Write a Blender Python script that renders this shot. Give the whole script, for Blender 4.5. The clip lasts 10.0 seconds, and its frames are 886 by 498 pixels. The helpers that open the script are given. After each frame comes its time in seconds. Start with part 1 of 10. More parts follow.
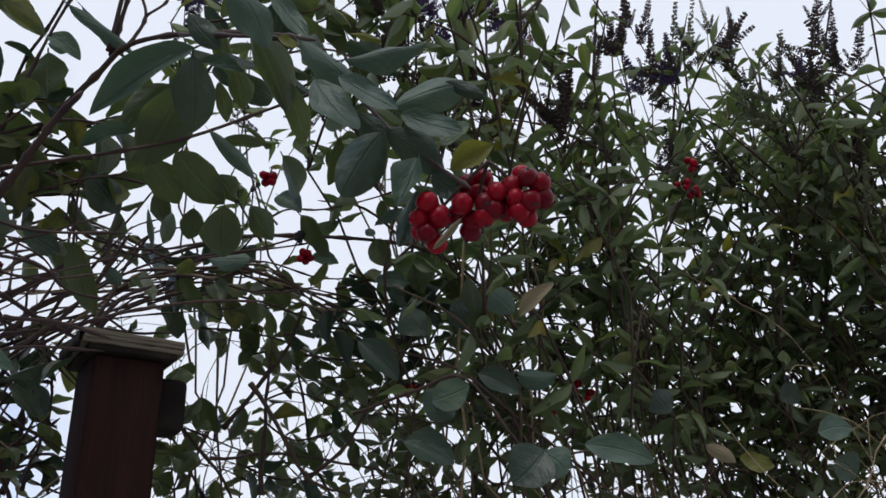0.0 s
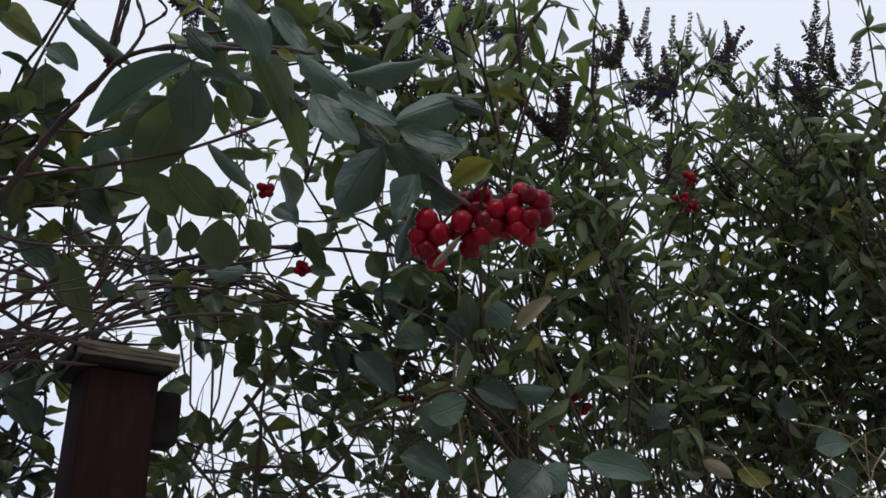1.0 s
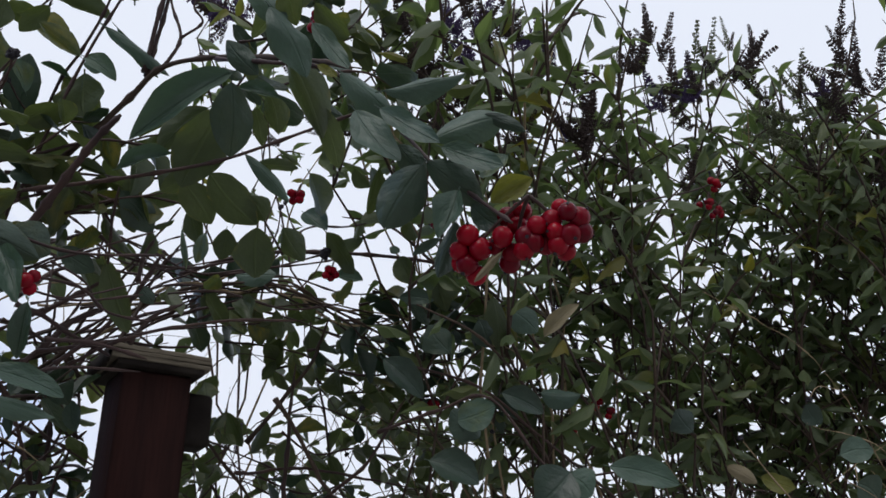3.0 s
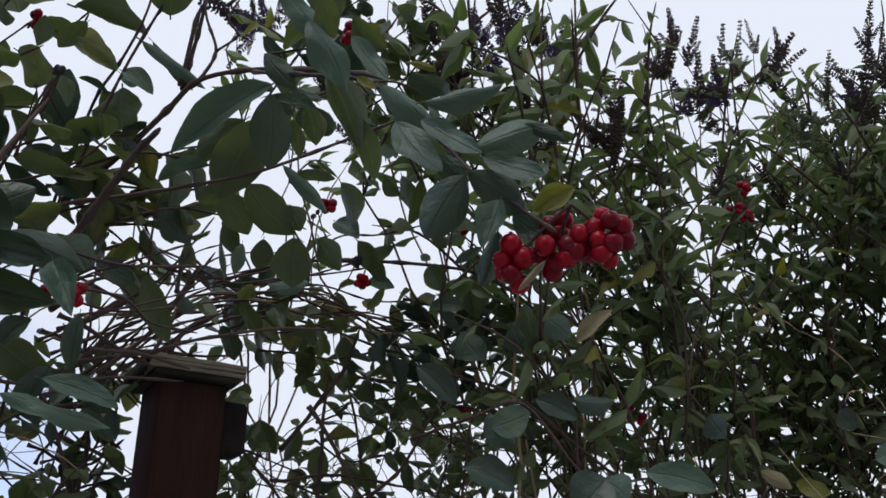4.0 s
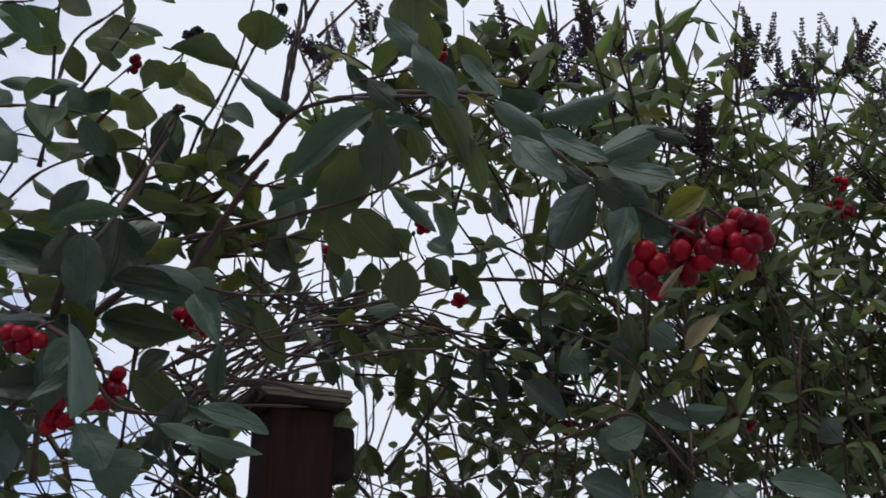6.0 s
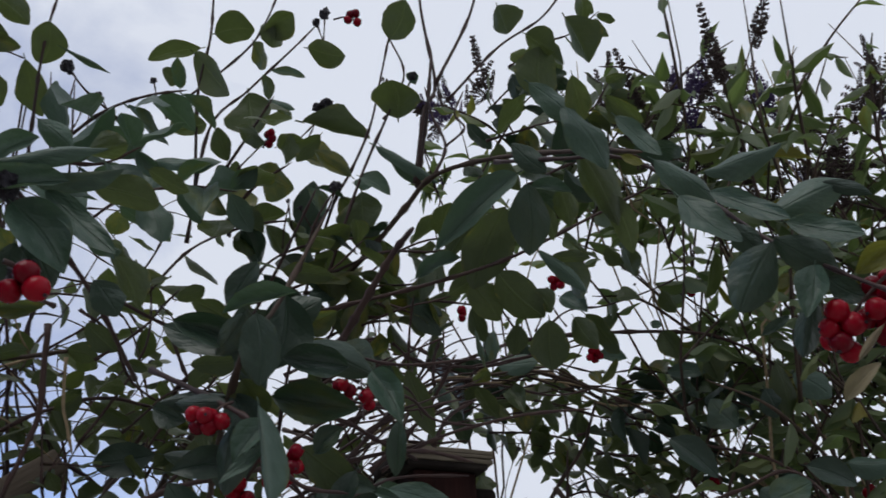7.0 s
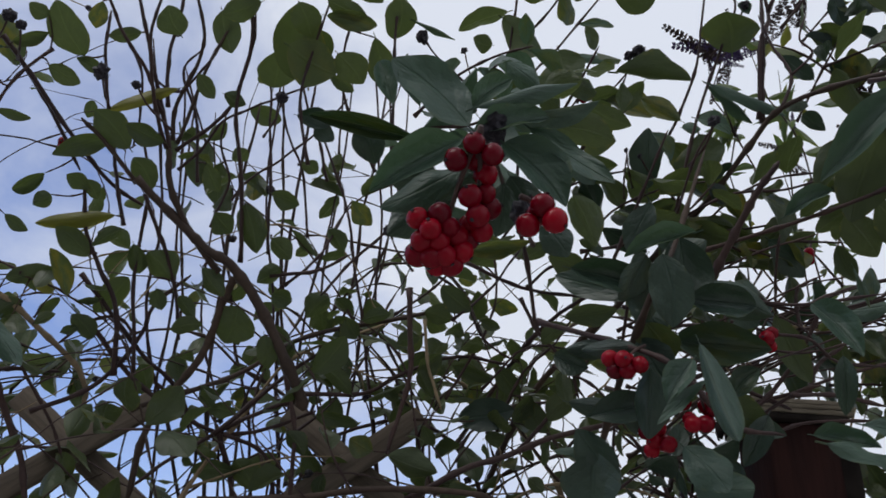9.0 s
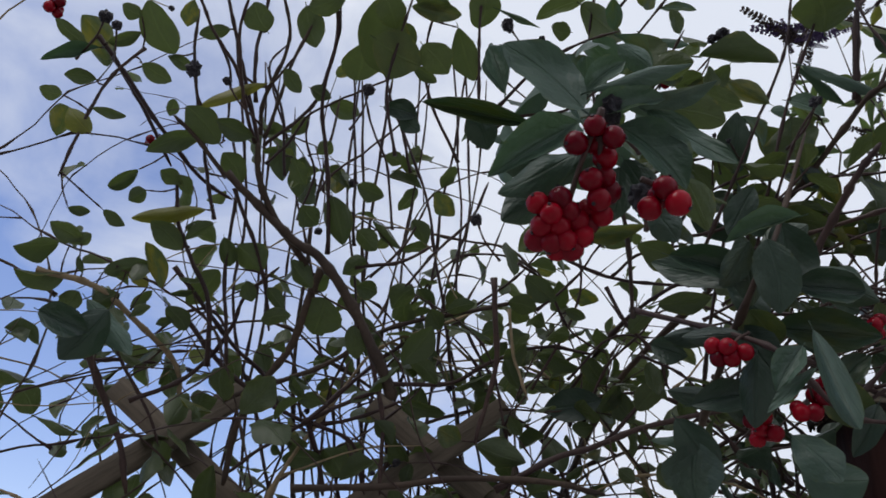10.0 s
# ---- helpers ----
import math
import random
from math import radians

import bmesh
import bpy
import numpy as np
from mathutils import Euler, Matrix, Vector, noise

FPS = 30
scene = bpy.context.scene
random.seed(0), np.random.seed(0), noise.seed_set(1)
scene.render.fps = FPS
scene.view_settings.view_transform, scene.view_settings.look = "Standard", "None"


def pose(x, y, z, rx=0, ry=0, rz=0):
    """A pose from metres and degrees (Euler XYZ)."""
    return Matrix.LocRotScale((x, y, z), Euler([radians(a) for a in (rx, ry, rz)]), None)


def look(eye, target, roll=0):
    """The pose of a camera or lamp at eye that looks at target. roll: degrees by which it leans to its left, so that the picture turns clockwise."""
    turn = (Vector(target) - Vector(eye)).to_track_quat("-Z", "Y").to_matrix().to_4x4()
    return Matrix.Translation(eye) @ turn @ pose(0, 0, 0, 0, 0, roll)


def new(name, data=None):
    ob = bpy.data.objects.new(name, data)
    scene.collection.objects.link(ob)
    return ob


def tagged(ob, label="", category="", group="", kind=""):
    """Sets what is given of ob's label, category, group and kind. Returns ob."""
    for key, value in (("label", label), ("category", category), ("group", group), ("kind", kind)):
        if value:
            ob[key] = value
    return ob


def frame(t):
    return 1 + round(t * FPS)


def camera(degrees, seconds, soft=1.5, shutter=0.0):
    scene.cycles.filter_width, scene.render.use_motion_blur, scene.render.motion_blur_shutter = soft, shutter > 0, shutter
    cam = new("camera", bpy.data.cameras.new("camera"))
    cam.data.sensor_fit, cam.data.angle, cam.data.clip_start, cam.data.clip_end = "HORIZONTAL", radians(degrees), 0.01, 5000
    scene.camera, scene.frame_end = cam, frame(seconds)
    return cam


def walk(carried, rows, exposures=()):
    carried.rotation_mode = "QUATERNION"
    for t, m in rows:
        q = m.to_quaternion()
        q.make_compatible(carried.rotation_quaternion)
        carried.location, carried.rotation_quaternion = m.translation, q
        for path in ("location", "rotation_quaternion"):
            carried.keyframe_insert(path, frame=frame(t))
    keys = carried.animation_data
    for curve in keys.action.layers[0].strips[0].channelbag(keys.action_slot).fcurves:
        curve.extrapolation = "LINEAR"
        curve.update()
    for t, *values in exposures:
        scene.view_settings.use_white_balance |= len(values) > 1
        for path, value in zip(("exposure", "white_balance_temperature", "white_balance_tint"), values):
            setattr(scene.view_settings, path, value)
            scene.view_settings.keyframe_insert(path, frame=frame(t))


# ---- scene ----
cam = camera(55.3, 10.0, 1.6, 0.3)
METRES, EYE, TILT, LEAN, TURN = 0.25, 1.5, 24.5, 2.0, 0.0
ROWS = [
    (0.0, 0.0, 0.0, 0.0, 0.0, 0.0, -0.0),
    (0.5, -0.0014, 0.0174, 0.0286, -0.12, 0.32, -0.12),
    (1.0, -0.0064, 0.013, 0.0174, -0.28, 0.59, -0.35),
    (1.5, -0.0228, 0.0091, 0.0262, 0.15, 0.47, -0.39),
    (2.0, -0.0304, 0.0007, 0.0311, 0.29, 0.44, -0.41),
    (2.5, -0.0396, -0.0123, 0.0445, 0.35, 0.3, -0.65),
    (4.0, -0.1076, -0.0443, 0.0586, 2.02, 0.78, -0.04),
    (4.5, -0.1269, -0.0483, 0.0683, 2.76, 0.73, 0.24),
    (5.0, -0.1567, -0.044, 0.0491, 3.41, 0.65, 0.77),
    (6.5, -0.3224, -0.0645, 0.0661, 9.06, 4.05, 4.57),
    (7.0, -0.4116, -0.0698, 0.1209, 12.6, 5.67, 5.45),
    (7.5, -0.4985, -0.0907, 0.1366, 15.98, 5.42, 5.54),
    (8.0, -0.6283, -0.1213, 0.1132, 21.36, 5.62, 6.6),
    (8.5, -0.7309, -0.1446, 0.1104, 26.16, 5.69, 7.74),
    (9.0, -0.791, -0.1621, 0.1031, 28.44, 5.68, 8.22),
    (9.5, -0.8351, -0.1775, 0.1009, 30.6, 5.92, 8.58),
    (10.0, -0.863, -0.1998, 0.1047, 32.63, 5.83, 8.51),
]
walk(cam, [(t, pose(0, 0, EYE, TILT, LEAN, TURN) @ pose(METRES * x, METRES * y, METRES * z, 90 + pitch, roll, yaw)) for t, x, y, z, yaw, pitch, roll in ROWS],
     ((0.0, 0.0), (6.4, 0.0), (7.1, -0.2), (8.6, -0.18), (9.4, -0.14), (10.0, -0.11)))

# ---- daylight: thin white cloud with blue gaps, weak veiled sun high behind the eye ----
world = bpy.data.worlds.new("sky")
scene.world = world
world.use_nodes = True
wn, wl = world.node_tree.nodes, world.node_tree.links
wn.clear()
sky = wn.new("ShaderNodeTexSky")
sky.sky_type, sky.sun_disc = "NISHITA", False
sky.sun_elevation, sky.sun_rotation = radians(57), radians(195)
sky.air_density, sky.dust_density = 1.0, 0.6
coord = wn.new("ShaderNodeTexCoord")
cloud = wn.new("ShaderNodeTexNoise")
cloud.inputs["Scale"].default_value, cloud.inputs["Detail"].default_value = 3.4, 8.0
cloud.inputs["Roughness"].default_value, cloud.inputs["Distortion"].default_value = 0.55, 0.4
wmap = wn.new("ShaderNodeMapping")
wmap.inputs["Location"].default_value = (0.3, 0.1, 0.0)
wmap.inputs["Scale"].default_value = (1.0, 1.0, 1.7)
wl.new(coord.outputs["Generated"], wmap.inputs["Vector"])
wl.new(wmap.outputs["Vector"], cloud.inputs["Vector"])
# the cloud thins out towards the west (-x)
split = wn.new("ShaderNodeSeparateXYZ")
wl.new(coord.outputs["Generated"], split.inputs["Vector"])
west = wn.new("ShaderNodeMath")
west.operation, west.inputs[1].default_value, west.inputs[2].default_value = "MULTIPLY_ADD", 1.05, 0.47
lift = wn.new("ShaderNodeMath")
lift.operation, lift.inputs[1].default_value = "MULTIPLY_ADD", 0.45
wl.new(split.outputs["Z"], lift.inputs[0])
wl.new(split.outputs["X"], lift.inputs[2])
wl.new(lift.outputs[0], west.inputs[0])
cover = wn.new("ShaderNodeMath")
cover.operation = "ADD"
wl.new(cloud.outputs["Fac"], cover.inputs[0])
wl.new(west.outputs[0], cover.inputs[1])
ramp = wn.new("ShaderNodeMapRange")
ramp.inputs["From Min"].default_value, ramp.inputs["From Max"].default_value = 0.30, 0.75
wl.new(cover.outputs[0], ramp.inputs["Value"])
blue = wn.new("ShaderNodeMix")
blue.data_type, blue.blend_type = "RGBA", "MULTIPLY"
blue.inputs["Factor"].default_value = 1.0
blue.inputs[7].default_value = (0.170, 0.160, 0.190, 1)
wl.new(sky.outputs["Color"], blue.inputs[6])
cloudy = wn.new("ShaderNodeMix")
cloudy.data_type = "RGBA"
cloudy.inputs[7].default_value = (0.80, 0.85, 0.965, 1)
wl.new(ramp.outputs["Result"], cloudy.inputs["Factor"])
wl.new(blue.outputs[2], cloudy.inputs[6])
back = wn.new("ShaderNodeBackground")
back.inputs["Strength"].default_value = 1.0
wl.new(cloudy.outputs[2], back.inputs["Color"])
wout = wn.new("ShaderNodeOutputWorld")
wl.new(back.outputs["Background"], wout.inputs["Surface"])

sun = new("sun", bpy.data.lights.new("sun", "SUN"))
sun.data.energy, sun.data.angle, sun.data.color = 1.4, radians(35), (1.0, 0.97, 0.93)
sun.matrix_world = look((-0.5, -1.3, 4.5), (0, 0.5, 1.5))


# ---- materials ----
def material(name):
    m = bpy.data.materials.new(name)
    m.use_nodes = True
    nt = m.node_tree
    return m, nt, nt.nodes["Principled BSDF"], nt.nodes["Material Output"]


def mixed(nt, fac, a, b, blend="MIX"):
    """A colour mix node; fac, a, b are sockets or values."""
    n = nt.nodes.new("ShaderNodeMix")
    n.data_type, n.blend_type = "RGBA", blend
    for socket, v in ((n.inputs["Factor"], fac), (n.inputs[6], a), (n.inputs[7], b)):
        if isinstance(v, bpy.types.NodeSocket):
            nt.links.new(v, socket)
        elif isinstance(v, tuple):
            socket.default_value = (*v, 1)
        else:
            socket.default_value = v
    return n.outputs[2]


def calc(nt, op, a, b=0.0, c=0.0):
    n = nt.nodes.new("ShaderNodeMath")
    n.operation = op
    for socket, v in zip(n.inputs, (a, b, c)):
        if isinstance(v, bpy.types.NodeSocket):
            nt.links.new(v, socket)
        else:
            socket.default_value = v
    return n.outputs[0]


def span(nt, v, lo, hi):
    n = nt.nodes.new("ShaderNodeMapRange")
    n.inputs["From Min"].default_value, n.inputs["From Max"].default_value = lo, hi
    nt.links.new(v, n.inputs["Value"])
    return n.outputs["Result"]


def noise_of(nt, scale, detail=3.0, stretch=(1, 1, 1), space="Object"):
    co = nt.nodes.new("ShaderNodeTexCoord")
    mp = nt.nodes.new("ShaderNodeMapping")
    mp.inputs["Scale"].default_value = stretch
    n = nt.nodes.new("ShaderNodeTexNoise")
    n.inputs["Scale"].default_value, n.inputs["Detail"].default_value = scale, detail
    nt.links.new(co.outputs[space], mp.inputs["Vector"])
    nt.links.new(mp.outputs["Vector"], n.inputs["Vector"])
    return n.outputs["Fac"]


def chance(nt):
    """A number for each leaf, whether it is an object of its own or an island of a mesh."""
    ob = nt.nodes.new("ShaderNodeObjectInfo").outputs["Random"]
    island = nt.nodes.new("ShaderNodeNewGeometry").outputs["Random Per Island"]
    return calc(nt, "FRACT", calc(nt, "ADD", ob, island))


def bumped(nt, bsdf, height, strength, distance=0.001):
    b = nt.nodes.new("ShaderNodeBump")
    b.inputs["Strength"].default_value, b.inputs["Distance"].default_value = strength, distance
    nt.links.new(height, b.inputs["Height"])
    nt.links.new(b.outputs["Normal"], bsdf.inputs["Normal"])


def leaf_material(name, dark, light, glow, rough=0.42, veins=5.0, through_light=0.3, spots=(0.16, 0.13, 0.02)):
    """A leaf: colour by chance from leaf to leaf, midrib and side veins, blotches, light that shines through."""
    m, nt, bsdf, out = material(name)
    r = chance(nt)
    col = mixed(nt, r, dark, light)
    uv = nt.nodes.new("ShaderNodeUVMap")
    sep = nt.nodes.new("ShaderNodeSeparateXYZ")
    nt.links.new(uv.outputs["UV"], sep.inputs["Vector"])
    side = calc(nt, "ABSOLUTE", calc(nt, "SUBTRACT", sep.outputs["X"], 0.5))
    rib = span(nt, side, 0.045, 0.015)
    wave = calc(nt, "SINE", calc(nt, "MULTIPLY_ADD", noise_of(nt, 4.0, 2.0), 5.0, calc(nt, "MULTIPLY", calc(nt, "SUBTRACT", sep.outputs["Y"], calc(nt, "MULTIPLY", side, 0.7)), veins * 6.283)))
    vein = span(nt, wave, 0.3, 1.0)
    blot = noise_of(nt, 3.1, 4.0)
    col = mixed(nt, calc(nt, "MULTIPLY", span(nt, blot, 0.35, 0.75), 0.45), col, tuple(0.62 * v for v in dark))
    lines = calc(nt, "MAXIMUM", calc(nt, "MULTIPLY", rib, 0.13), calc(nt, "MULTIPLY", vein, 0.03))
    col = mixed(nt, lines, col, tuple(min(1, 1.9 * v) for v in light))
    # a few leaves turn yellow-brown in patches and at the rim
    old = calc(nt, "MULTIPLY", span(nt, r, 0.86, 0.97), span(nt, noise_of(nt, 2.2, 3.0), 0.42, 0.62))
    rim = calc(nt, "MULTIPLY", span(nt, side, 0.40, 0.5), span(nt, noise_of(nt, 6.0, 2.0), 0.5, 0.65))
    col = mixed(nt, calc(nt, "MAXIMUM", old, calc(nt, "MULTIPLY", rim, 0.6)), col, spots)
    nt.links.new(col, bsdf.inputs["Base Color"])
    rg = calc(nt, "MULTIPLY_ADD", noise_of(nt, 9.0, 3.0), 0.25, rough - 0.12)
    nt.links.new(rg, bsdf.inputs["Roughness"])
    bsdf.inputs["Specular IOR Level"].default_value = 0.45
    relief = calc(nt, "SUBTRACT", calc(nt, "MULTIPLY", blot, 1.1), calc(nt, "MAXIMUM", calc(nt, "MULTIPLY", rib, 0.35), calc(nt, "MULTIPLY", vein, 0.05)))
    bumped(nt, bsdf, relief, 0.8, 0.0022)
    tr = nt.nodes.new("ShaderNodeBsdfTranslucent")
    nt.links.new(mixed(nt, 0.5, mixed(nt, 1.0, col, (1.6, 1.9, 0.9), "MULTIPLY"), glow), tr.inputs["Color"])
    mx = nt.nodes.new("ShaderNodeMixShader")
    mx.inputs["Fac"].default_value = through_light
    nt.links.new(bsdf.outputs["BSDF"], mx.inputs[1])
    nt.links.new(tr.outputs["BSDF"], mx.inputs[2])
    nt.links.new(mx.outputs["Shader"], out.inputs["Surface"])
    return m


def plain_material(name, a, b, scale, rough=0.6, stretch=(1, 1, 1), bump=0.4, fine=60.0, shine=0.22):
    """Two colours in broad patches with a fine grain over them."""
    m, nt, bsdf, out = material(name)
    patch = noise_of(nt, scale, 5.0, stretch)
    grain = noise_of(nt, fine, 4.0, stretch)
    col = mixed(nt, span(nt, patch, 0.3, 0.7), a, b)
    col = mixed(nt, calc(nt, "MULTIPLY", span(nt, grain, 0.45, 0.75), 0.5), col, tuple(0.5 * v for v in a))
    nt.links.new(col, bsdf.inputs["Base Color"])
    nt.links.new(calc(nt, "MULTIPLY_ADD", patch, 0.2, rough - 0.1), bsdf.inputs["Roughness"])
    bsdf.inputs["Specular IOR Level"].default_value = shine
    bumped(nt, bsdf, grain, bump, 0.0012)
    return m


# one kind of leaf; sky sheen, backlight and shade tint the next three colours
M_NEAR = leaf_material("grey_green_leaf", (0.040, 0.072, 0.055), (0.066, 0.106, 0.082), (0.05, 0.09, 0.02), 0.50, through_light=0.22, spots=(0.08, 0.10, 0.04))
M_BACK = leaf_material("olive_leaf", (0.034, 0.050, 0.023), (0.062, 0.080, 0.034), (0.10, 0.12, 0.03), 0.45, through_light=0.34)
M_SHADED = leaf_material("shaded_leaf", (0.018, 0.035, 0.026), (0.034, 0.058, 0.040), (0.03, 0.06, 0.01), 0.42, through_light=0.15, spots=(0.05, 0.06, 0.02))
M_YELLOW = leaf_material("yellowing_leaf", (0.10, 0.11, 0.02), (0.17, 0.15, 0.03), (0.2, 0.18, 0.02), 0.5, through_light=0.35)
M_BUDD = leaf_material("willow_leaf", (0.068, 0.096, 0.048), (0.136, 0.170, 0.086), (0.13, 0.18, 0.05), 0.5, 10.0, 0.4)
M_HEDGE = leaf_material("grey_olive_leaf", (0.054, 0.070, 0.041), (0.104, 0.122, 0.073), (0.12, 0.14, 0.05), 0.42, through_light=0.3)
M_DRY = leaf_material("dry_leaf", (0.16, 0.13, 0.08), (0.24, 0.20, 0.13), (0.2, 0.15, 0.08), 0.7, through_light=0.25)
M_STEM = plain_material("brown_stem", (0.032, 0.021, 0.017), (0.072, 0.048, 0.035), 14.0, 0.65, (1, 1, 1), 0.6, 180.0)
M_TWIG = plain_material("purple_brown_twig", (0.030, 0.017, 0.018), (0.062, 0.036, 0.030), 20.0, 0.55, (1, 1, 1), 0.4, 200.0)
M_STRAW = plain_material("straw_stem", (0.17, 0.125, 0.075), (0.28, 0.21, 0.13), 18.0, 0.7, (1, 1, 1), 0.5, 160.0)
M_POST = plain_material("red_brown_stain", (0.017, 0.0085, 0.0080), (0.036, 0.0150, 0.0130), 9.0, 0.75, (6, 6, 0.5), 0.6, 40.0, 0.06)
M_CAP = plain_material("weathered_grey_wood", (0.085, 0.070, 0.052), (0.17, 0.145, 0.11), 22.0, 0.8, (0.7, 9, 9), 0.9, 30.0)
M_RAIL = plain_material("dark_sawn_shaded_wood", (0.013, 0.010, 0.009), (0.030, 0.025, 0.022), 16.0, 0.85, (1, 1, 1), 0.6, 60.0, 0.08)
M_SEED = plain_material("spent_flower", (0.030, 0.020, 0.022), (0.070, 0.050, 0.042), 30.0, 0.85, (1, 1, 1), 0.3, 120.0)
M_PURPLE = plain_material("purple_flower", (0.030, 0.020, 0.058), (0.078, 0.045, 0.14), 24.0, 0.7, (1, 1, 1), 0.3, 120.0)
M_GREENFL = plain_material("green_flower_bud", (0.07, 0.085, 0.045), (0.15, 0.16, 0.10), 24.0, 0.8, (1, 1, 1), 0.3, 120.0)
M_BUD = plain_material("dark_bud", (0.012, 0.012, 0.018), (0.03, 0.024, 0.03), 90.0, 0.5, (1, 1, 1), 0.3, 300.0)
# unseen ground, made pale so that it bounces light up into the foliage
M_BOUNCE_GROUND = plain_material("pale_bounce_ground", (0.32, 0.31, 0.285), (0.44, 0.43, 0.40), 1.4, 0.9, (1, 1, 1), 0.8, 50.0)


def berry_material():
    m, nt, bsdf, out = material("red_berry")
    ob = nt.nodes.new("ShaderNodeObjectInfo").outputs["Random"]
    col = mixed(nt, ob, (0.085, 0.001, 0.006), (0.29, 0.003, 0.012))
    col = mixed(nt, calc(nt, "MULTIPLY", noise_of(nt, 1.3, 3.0), 0.5), col, (0.055, 0.001, 0.007))
    nt.links.new(col, bsdf.inputs["Base Color"])
    bsdf.inputs["Roughness"].default_value = 0.2
    bsdf.inputs["Specular IOR Level"].default_value = 0.14
    bsdf.inputs["Subsurface Weight"].default_value = 0.08
    bsdf.inputs["Subsurface Radius"].default_value = (0.6, 0.08, 0.05)
    bsdf.inputs["Subsurface Scale"].default_value = 0.004
    return m


M_BERRY = berry_material()

# ---- building blocks ----
ORIGIN = {}
rng = random.Random(11)


def thing(name, label, category, place, group="", kind=""):
    ob = new(name)
    ob.empty_display_size = 0.05
    ob.location = place
    ORIGIN[ob.name] = Vector(place)
    return tagged(ob, label, category, group, kind)


def attach(ob, parent, m):
    """Makes ob a part of parent, at the world matrix m."""
    ob.parent = parent
    ob.matrix_basis = Matrix.Translation(-ORIGIN[parent.name]) @ m
    ORIGIN[ob.name] = m.translation.copy()
    return ob


def part(name, bm, mat, parent, label="", place=(0, 0, 0)):
    """Links a bmesh, whose coordinates are relative to place, as one mesh object under parent."""
    me = bpy.data.meshes.new(name)
    bm.to_mesh(me)
    bm.free()
    me.materials.append(mat)
    for p in me.polygons:
        p.use_smooth = True
    ob = attach(new(name, me), parent, Matrix.Translation(place))
    return tagged(ob, label)


def rounded(points, steps=6):
    """A smooth line through the points."""
    pts = [Vector(p) for p in points]
    if len(pts) < 3:
        a, b = pts
        sag = (b - a).length * 0.03
        pts = [a, a.lerp(b, 0.5) + Vector((rng.uniform(-sag, sag), rng.uniform(-sag, sag), rng.uniform(-sag, sag))), b]
    ext = [2 * pts[0] - pts[1], *pts, 2 * pts[-1] - pts[-2]]
    line = []
    for i in range(1, len(ext) - 2):
        p0, p1, p2, p3 = ext[i - 1 : i + 3]
        for k in range(steps):
            s = k / steps
            line.append(0.5 * (2 * p1 + (p2 - p0) * s + (2 * p0 - 5 * p1 + 4 * p2 - p3) * s * s + (3 * p1 - p0 - 3 * p2 + p3) * s**3))
    line.append(pts[-1])
    return line


def tube(bm, line, r0, r1, sides=6, node=0.0, every=5):
    """A tapered round stem along a line, thicker at its nodes."""
    n = len(line)
    up = Vector((0.31, 0.22, 0.93)).normalized()
    rings = []
    for i, p in enumerate(line):
        d = (line[min(i + 1, n - 1)] - line[max(i - 1, 0)]).normalized()
        a = d.cross(up)
        a = a.normalized() if a.length > 1e-3 else Vector((1, 0, 0))
        b = d.cross(a)
        r = r0 + (r1 - r0) * i / (n - 1)
        if i == n - 1:
            r *= 0.45
        if node and i % every == 0:
            r *= 1 + 1.5 * node
        rings.append([bm.verts.new(p + r * (a * math.cos(6.2832 * k / sides) + b * math.sin(6.2832 * k / sides))) for k in range(sides)])
    for i in range(n - 1):
        for k in range(sides):
            bm.faces.new((rings[i][k], rings[i][(k + 1) % sides], rings[i + 1][(k + 1) % sides], rings[i + 1][k]))
    bm.faces.new(rings[0][::-1])
    bm.faces.new(rings[-1])
    return bm


def stem(parent, points, r0, r1, mat=None, steps=6, node=0.35, wobble=0.0, name="stem"):
    """A stem as a part. Returns its line."""
    line = rounded(points, steps)
    if wobble:
        ph = rng.uniform(0, 50)
        line = [p + wobble * noise.noise_vector(p * 14 + Vector((ph, 0, 0))) + 0.22 * wobble * noise.noise_vector(p * 70 + Vector((0, ph, 0))) for p in line]
    o = line[0].copy()
    part(name, tube(bmesh.new(), [p - o for p in line], r0, r1, 6, node), mat or M_TWIG, parent, "", o)
    return line


